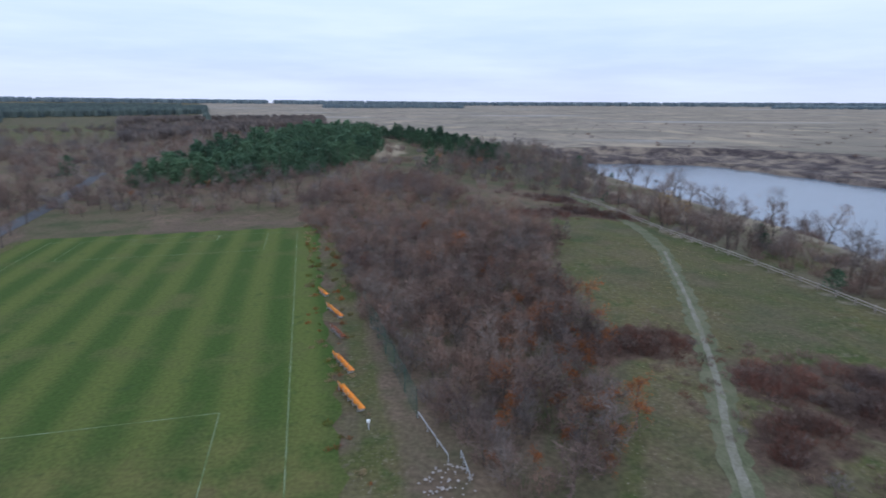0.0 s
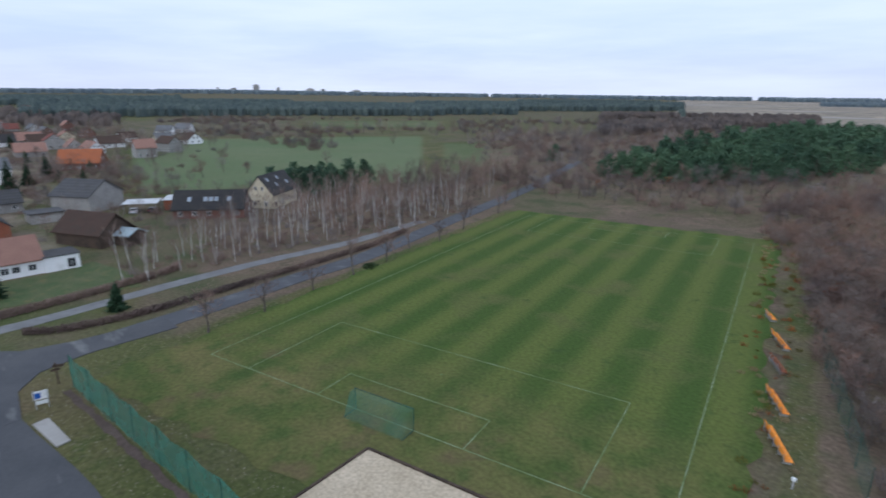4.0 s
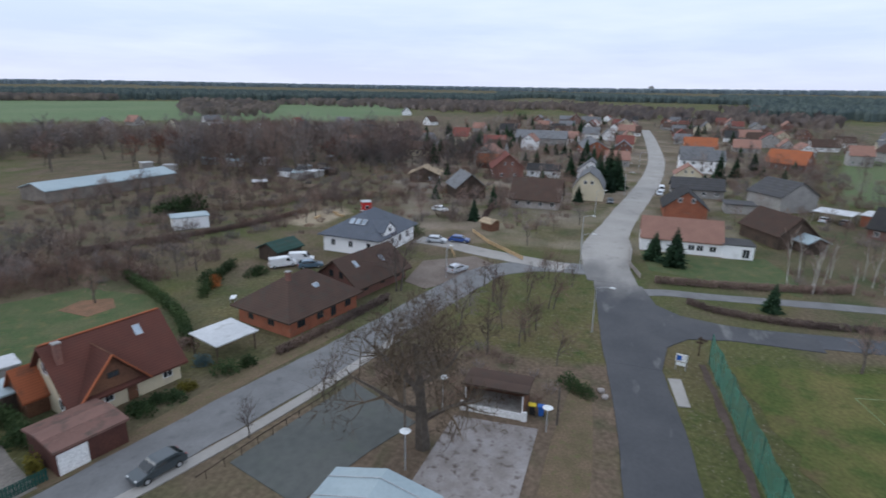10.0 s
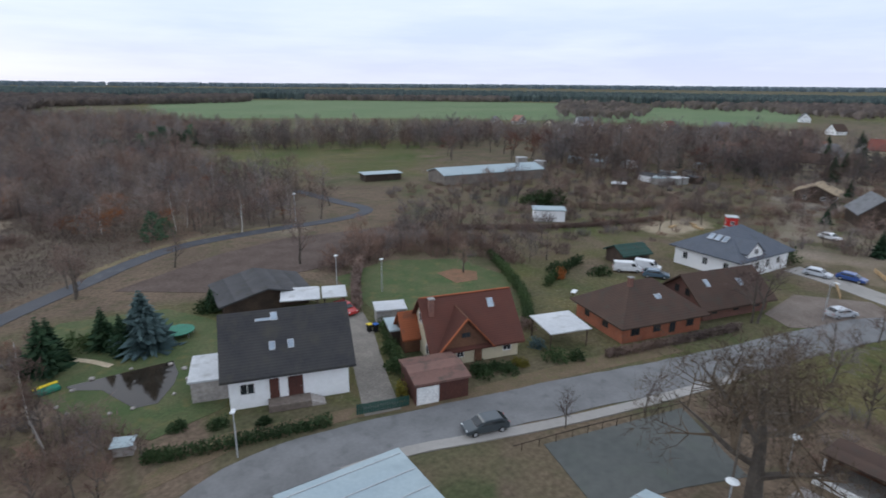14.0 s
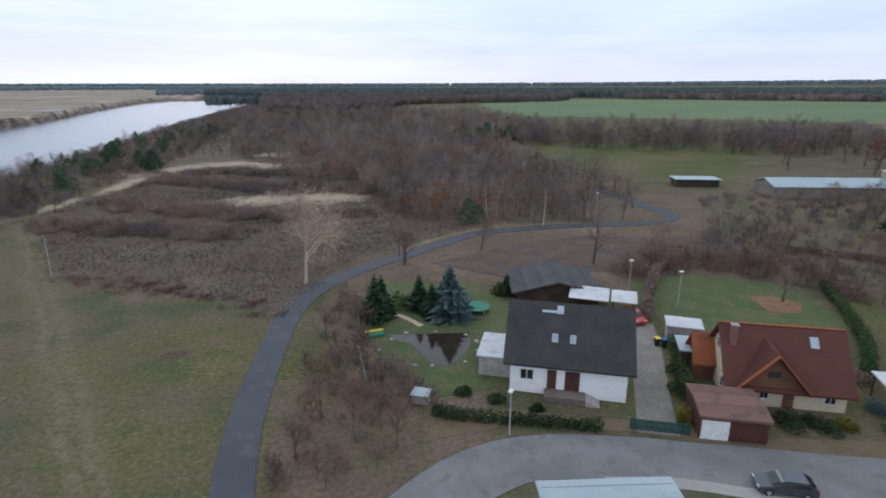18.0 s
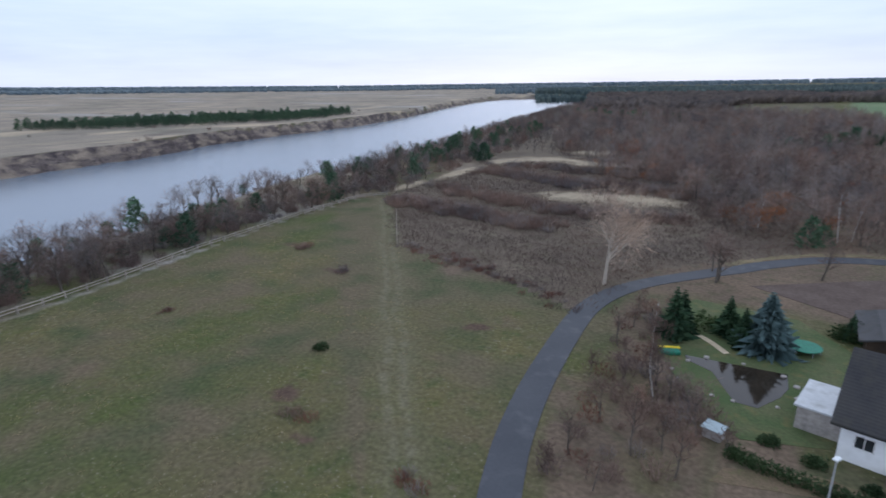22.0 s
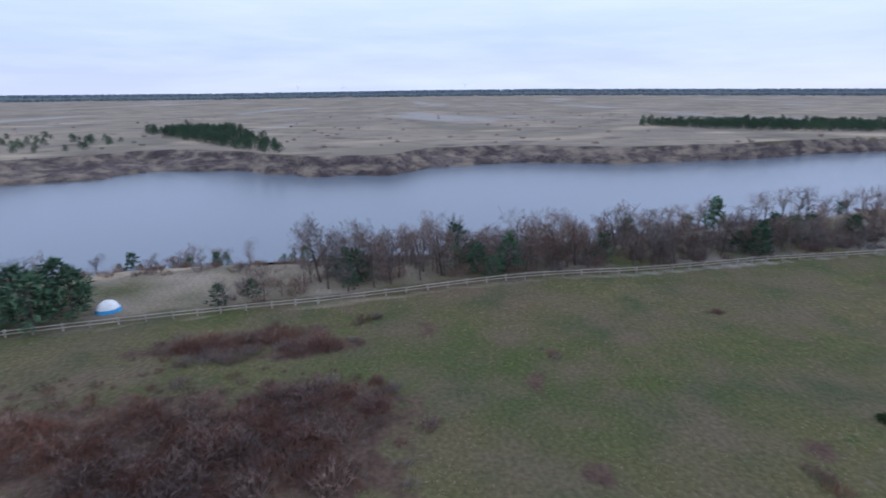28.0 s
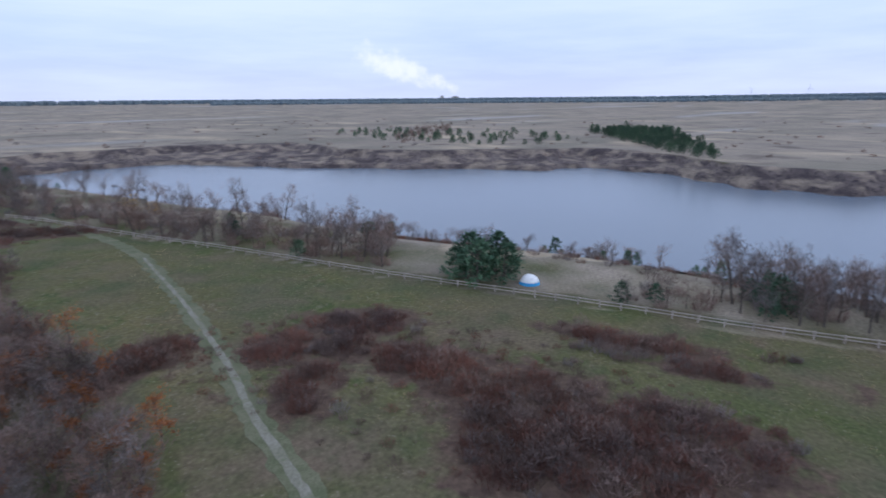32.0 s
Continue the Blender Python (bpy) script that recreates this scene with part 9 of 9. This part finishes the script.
for (x0, y0), (x1, y1) in (((-36.3, 26.3), (-35.0, 16.9)), ((-36.3, 26.3), (-22.9, 29.4)), ((-22.9, 29.4), (-20.4, 19.4))):
    d = Vector((x1 - x0, y1 - y0))
    n = int(d.length / 1.2)
    for k in range(n):
        p = Vector((x0, y0)) + d * (k + 0.5) / n
        part("sleeper", box((d.length / n - 0.06, 0.24, 0.28), (0, 0, 0.08), 0.03), M_DARKWOOD, edge, m=pose(p.x, p.y, 0, 0, 0, math.degrees(math.atan2(d.y, d.x))))


# ---- gardens ----
def picket(name, pts, h, mat, label, gap=0.55, rail_h=(0.35, 0.8), wide=0.82):
    f = thing(name, pose(0, 0, 0), label, "fence")
    slat = bpy.data.meshes.new("slat")
    bm = box((gap * wide, 0.04, h), (0, 0, h / 2 + 0.06), 0.01)
    bm.to_mesh(slat)
    bm.free()
    slat.materials.append(mat)
    line = [Vector(p) for p in pts]
    for a, b in zip(line, line[1:]):
        d = b - a
        turn = math.degrees(math.atan2(d.y, d.x))
        n = max(1, int(d.length / gap))
        for k in range(n):
            p = a + d * (k + 0.5) / n
            part("slat", slat, None, f, m=pose(p.x, p.y, ground_z(p.x, p.y), 0, 0, turn))
        c = (a + b) / 2
        for rh in rail_h:
            part("rail", box((d.length, 0.06, 0.08), (0, 0.05, rh * h)), mat, f, m=pose(c.x, c.y, ground_z(c.x, c.y), 0, 0, turn))


picket("gate_fence", ((-19.6, -44.6), (-24.9, -43.3)), 1.15, M_DARK_GREEN, "dark green slatted driveway gate", 0.24)
picket("garden_fence", ((9.6, -80.3), (8.6, -70), (7.4, -60), (6.0, -53.4)), 1.0, M_GREYWOOD, "grey wooden garden fence beside the scrub", 1.1)
picket("timber_fence", ((-97, -33), (-104, -36.5)), 0.7, M_TAN_WOOD, "low new timber fence by the house", 0.5)
picket("timber_fence", ((-101, -20.5), (-110, -30), (-118, -36)), 0.8, M_TAN_WOOD, "low new timber fence by the house entrance", 0.6)
picket("lawn_fence", ((-98.5, 1.0), (-106, -1.2), (-117, -1.6)), 0.9, M_GREYWOOD, "grey garden fence beside the street", 0.6)
picket("wire_fence", ((-28.8, -31.6), (-36, -30.3), (-49, -27.5)), 0.9, M_DARKWOOD, "thin low fence along the court", 1.6, (0.9,), 0.05)
picket("meadow_fence", ((61.7, -90.2), (70.8, -103.6), (79.3, -116)), 1.1, M_FENCE_WOOD, "grey post fence at the edge of the heath", 2.6, (0.95,), 0.06)
tramp = thing("trampoline", pose(-8.0, -73.6, 0), "round green garden trampoline cover", "trampoline")
bm = bmesh.new()
add_tube(bm, 1.9, 1.9, 0.07, (0, 0, 0.72), 20)
part("cover", bm, M_GREEN_PLASTIC, tramp)
for k in range(6):
    a = k * 1.047
    part("leg", box((0.06, 0.06, 0.72), (math.cos(a) * 1.75, math.sin(a) * 1.75, 0.36)), M_LAMP, tramp)
play = thing("sandbox", pose(6.0, -66.0, 0, 0, 0, 20), "green plastic sandbox with a yellow rim", "sandbox")
part("tub", box((2.2, 1.3, 0.5), (0, 0, 0.25), 0.12), M_GREEN_PLASTIC, play)
part("rim", box((2.4, 0.5, 0.12), (0, -0.55, 0.54), 0.04), M_YELLOW, play)
kennel = thing("garden_hut", pose(0.1, -50.3, 0, 0, 0, 160), "small pale garden hut with a grey lid roof", "garden hut")
part("wall", box((1.6, 1.2, 1.1), (0, 0, 0.55), 0.02), M_STONE, kennel)
part("roof", box((1.9, 1.5, 0.1), (0, 0, 1.16), 0.02, pose(0, 0, 0, 5)), M_METAL_ROOF, kennel)
ribbon("garden_path", ((4.4, -73.6), (2.0, -71.4), (0.0, -68.8)), 0.8, M_SAND, 0.07, "pale sandy garden path", "path", step=0.6)
g = random.Random(33)
for k in range(11):
    a = k / 11 * 6.283 + g.uniform(-0.2, 0.2)
    x, y = -1.0 + 6.2 * math.cos(a) + g.uniform(-0.3, 0.3), -62.2 + 4.8 * math.sin(a) + g.uniform(-0.3, 0.3)
    bm = bmesh.new()
    bmesh.ops.create_icosphere(bm, subdivisions=1, radius=g.uniform(0.22, 0.42))
    for v in bm.verts:
        v.co.z *= 0.6
        v.co *= g.uniform(0.85, 1.1)
    tagged(part("garden_stone", bm, M_STONE, m=pose(x, y, 0.12)), "pale rounded stone round the garden pond", "stone", "garden stones")
kiosk = house(-127.0, -68.2, 40, 2.6, 2.4, 3.0, 3.2, M_RED, M_WHITE_SHEET, "red site cabin with a white roof", "flat", 0.12, name="site_cabin", category="cabin", wins=((0, -1.22, 1.7, 0.9, 0.9, 0), (1.32, 0, 1.7, 0.9, 0.9, 90)))
for x, y, L in ((-120, -72, 3.0), (-122.5, -75, 2.2), (-116, -76, 2.6)):
    pile = thing("timber_stack", pose(x, y, 0, 0, 0, g.uniform(0, 180)), "stack of pale sawn timber on the ground", "timber stack", "timber stacks")
    for k in range(6):
        part("beam", box((L, 0.2, 0.2), (g.uniform(-0.2, 0.2), -0.25 + (k % 3) * 0.24, 0.11 + (k // 3) * 0.21), 0.01), M_TAN_WOOD, pile)
house(-122, -33, 60, 3.4, 2.6, 2.0, 2.6, M_BROWNWOOD, M_ROOF_TAN, "small brown garden shed near the street", name="shed", category="shed", wins=())
g = random.Random(5)
for k in range(16):
    a, d = g.uniform(-139, -121), g.uniform(185, 262)
    x, y = at_bearing(a, d)
    house(x, y, g.uniform(0, 180), g.uniform(3.5, 7), g.uniform(3, 4.5), 2.3, 3.0, g.choice((M_GREYWALL, M_DARKWOOD, M_WHITE)), g.choice((M_WHITE_SHEET, M_METAL_ROOF, M_ROOF_FELT)),
          "small allotment shed with a sheet roof", g.choice(("flat", "gable")), 0.2, 0.2, name="allotment_shed", category="shed", group="allotment sheds", wins=())
for x, y in ((-62.5, -56.5), (-66, -53.5)):
    slat = thing("garden_table", pose(x, y, 0.04, 0, 0, 30), "pale garden table on the lawn", "table")
    part("top", box((1.6, 0.8, 0.05), (0, 0, 0.72), 0.01), M_LAMP_HEAD, slat)
    for sx in (-0.7, 0.7):
        for sy in (-0.32, 0.32):
            part("leg", box((0.06, 0.06, 0.7), (sx, sy, 0.35)), M_LAMP, slat)

# ---- tent on the bank ----
tent = thing("dome_tent", pose(82.0, 45.0, ground_z(82.0, 45.0), 0, 0, 60), "white and blue dome tent behind the fence", "tent")
bm = bmesh.new()
bmesh.ops.create_uvsphere(bm, u_segments=18, v_segments=10, radius=1.8)
bmesh.ops.delete(bm, geom=[v for v in bm.verts if v.co.z < -0.05], context="VERTS")
for v in bm.verts:
    v.co.z *= 0.95
    k = abs(math.sin(math.atan2(v.co.y, v.co.x) * 2))
    v.co.x *= 1 - 0.08 * k
    v.co.y *= 1 - 0.08 * k
part("canopy", bm, M_WHITE_PAINT, tent)
bm = bmesh.new()
bmesh.ops.create_uvsphere(bm, u_segments=18, v_segments=10, radius=1.83)
bmesh.ops.delete(bm, geom=[v for v in bm.verts if not (-0.05 < v.co.z < 0.95 and v.co.x < 1.2)], context="VERTS")
for v in bm.verts:
    v.co.x *= 1.0
part("skirt", bm, surface("tent_blue", (0.08, 0.38, 0.72), (0.07, 0.32, 0.62), 0.6, 4.0, 0.6, bump=0.1), tent, "light blue lower panels")

# ---- snags in the lake and far things ----
for x, y in ((112.5, 292), (110.5, 272), (115.5, 268)):
    s = thing("snag_island", pose(x, y, WATER_Z - 0.1), "small islet of dead branches in the lake", "islet", "islets")
    w = Wood(int(x * 3))
    for k in range(40):
        a = w.rng.uniform(0, 6.28)
        w.blade(np.array((math.cos(a) * w.rng.uniform(0, 2), math.sin(a) * w.rng.uniform(0, 1.4), 0.0)), unit(w.rng.normal(size=3) * 0.8 + np.array((0, 0, 0.7))), w.rng.uniform(0.6, 1.8), 0.3)
    part("branches", w.mesh("branches", M_TWIGS_DARK), None, s)

def tower_block(az, r, w, h, label):
    x, y = at_bearing(az, r)
    t = thing("tower_block", pose(x, y, ground_z(x, y), 0, 0, -az), label, "tower block", "far buildings")
    part("wall", box((w, w * 0.6, h + 30), (0, 0, h / 2 - 15)), M_GREYWALL, t)
    part("roof_house", box((w * 0.4, w * 0.3, 5), (0, 0, h + 2)), M_GREYWALL, t)


for az, w, h in ((-63.4, 46, 62), (-61.4, 26, 44), (-58.4, 60, 40), (-57.2, 30, 38), (-65.4, 40, 34), (-66.8, 20, 36), (-54, 60, 33), (-90.5, 40, 40), (53.2, 60, 34), (51.9, 30, 40)):
    tower_block(az, 4650, w, h, "pale tower block on the far horizon")
for az in (80.2, 84.5, 96.5):
    x, y = at_bearing(az, 4500)
    t = thing("wind_turbine", pose(x, y, ground_z(x, y), 0, 0, -az + 20), "white wind turbine on the far horizon", "wind turbine", "wind turbines")
    bm = bmesh.new()
    add_tube(bm, 2.0, 1.1, 58)
    part("tower", bm, M_WHITE_PAINT, t)
    part("nacelle", box((3, 6, 3), (0, 0, 59)), M_WHITE_PAINT, t)
    for k in range(3):
        part("rotor_blade", box((1.2, 0.5, 26), (0, -4, 13), 0.2), M_WHITE_PAINT, t, m=Matrix.Translation((0, 0, 59)) @ pose(0, 0, 0, 0, k * 120 + az * 7, 0))
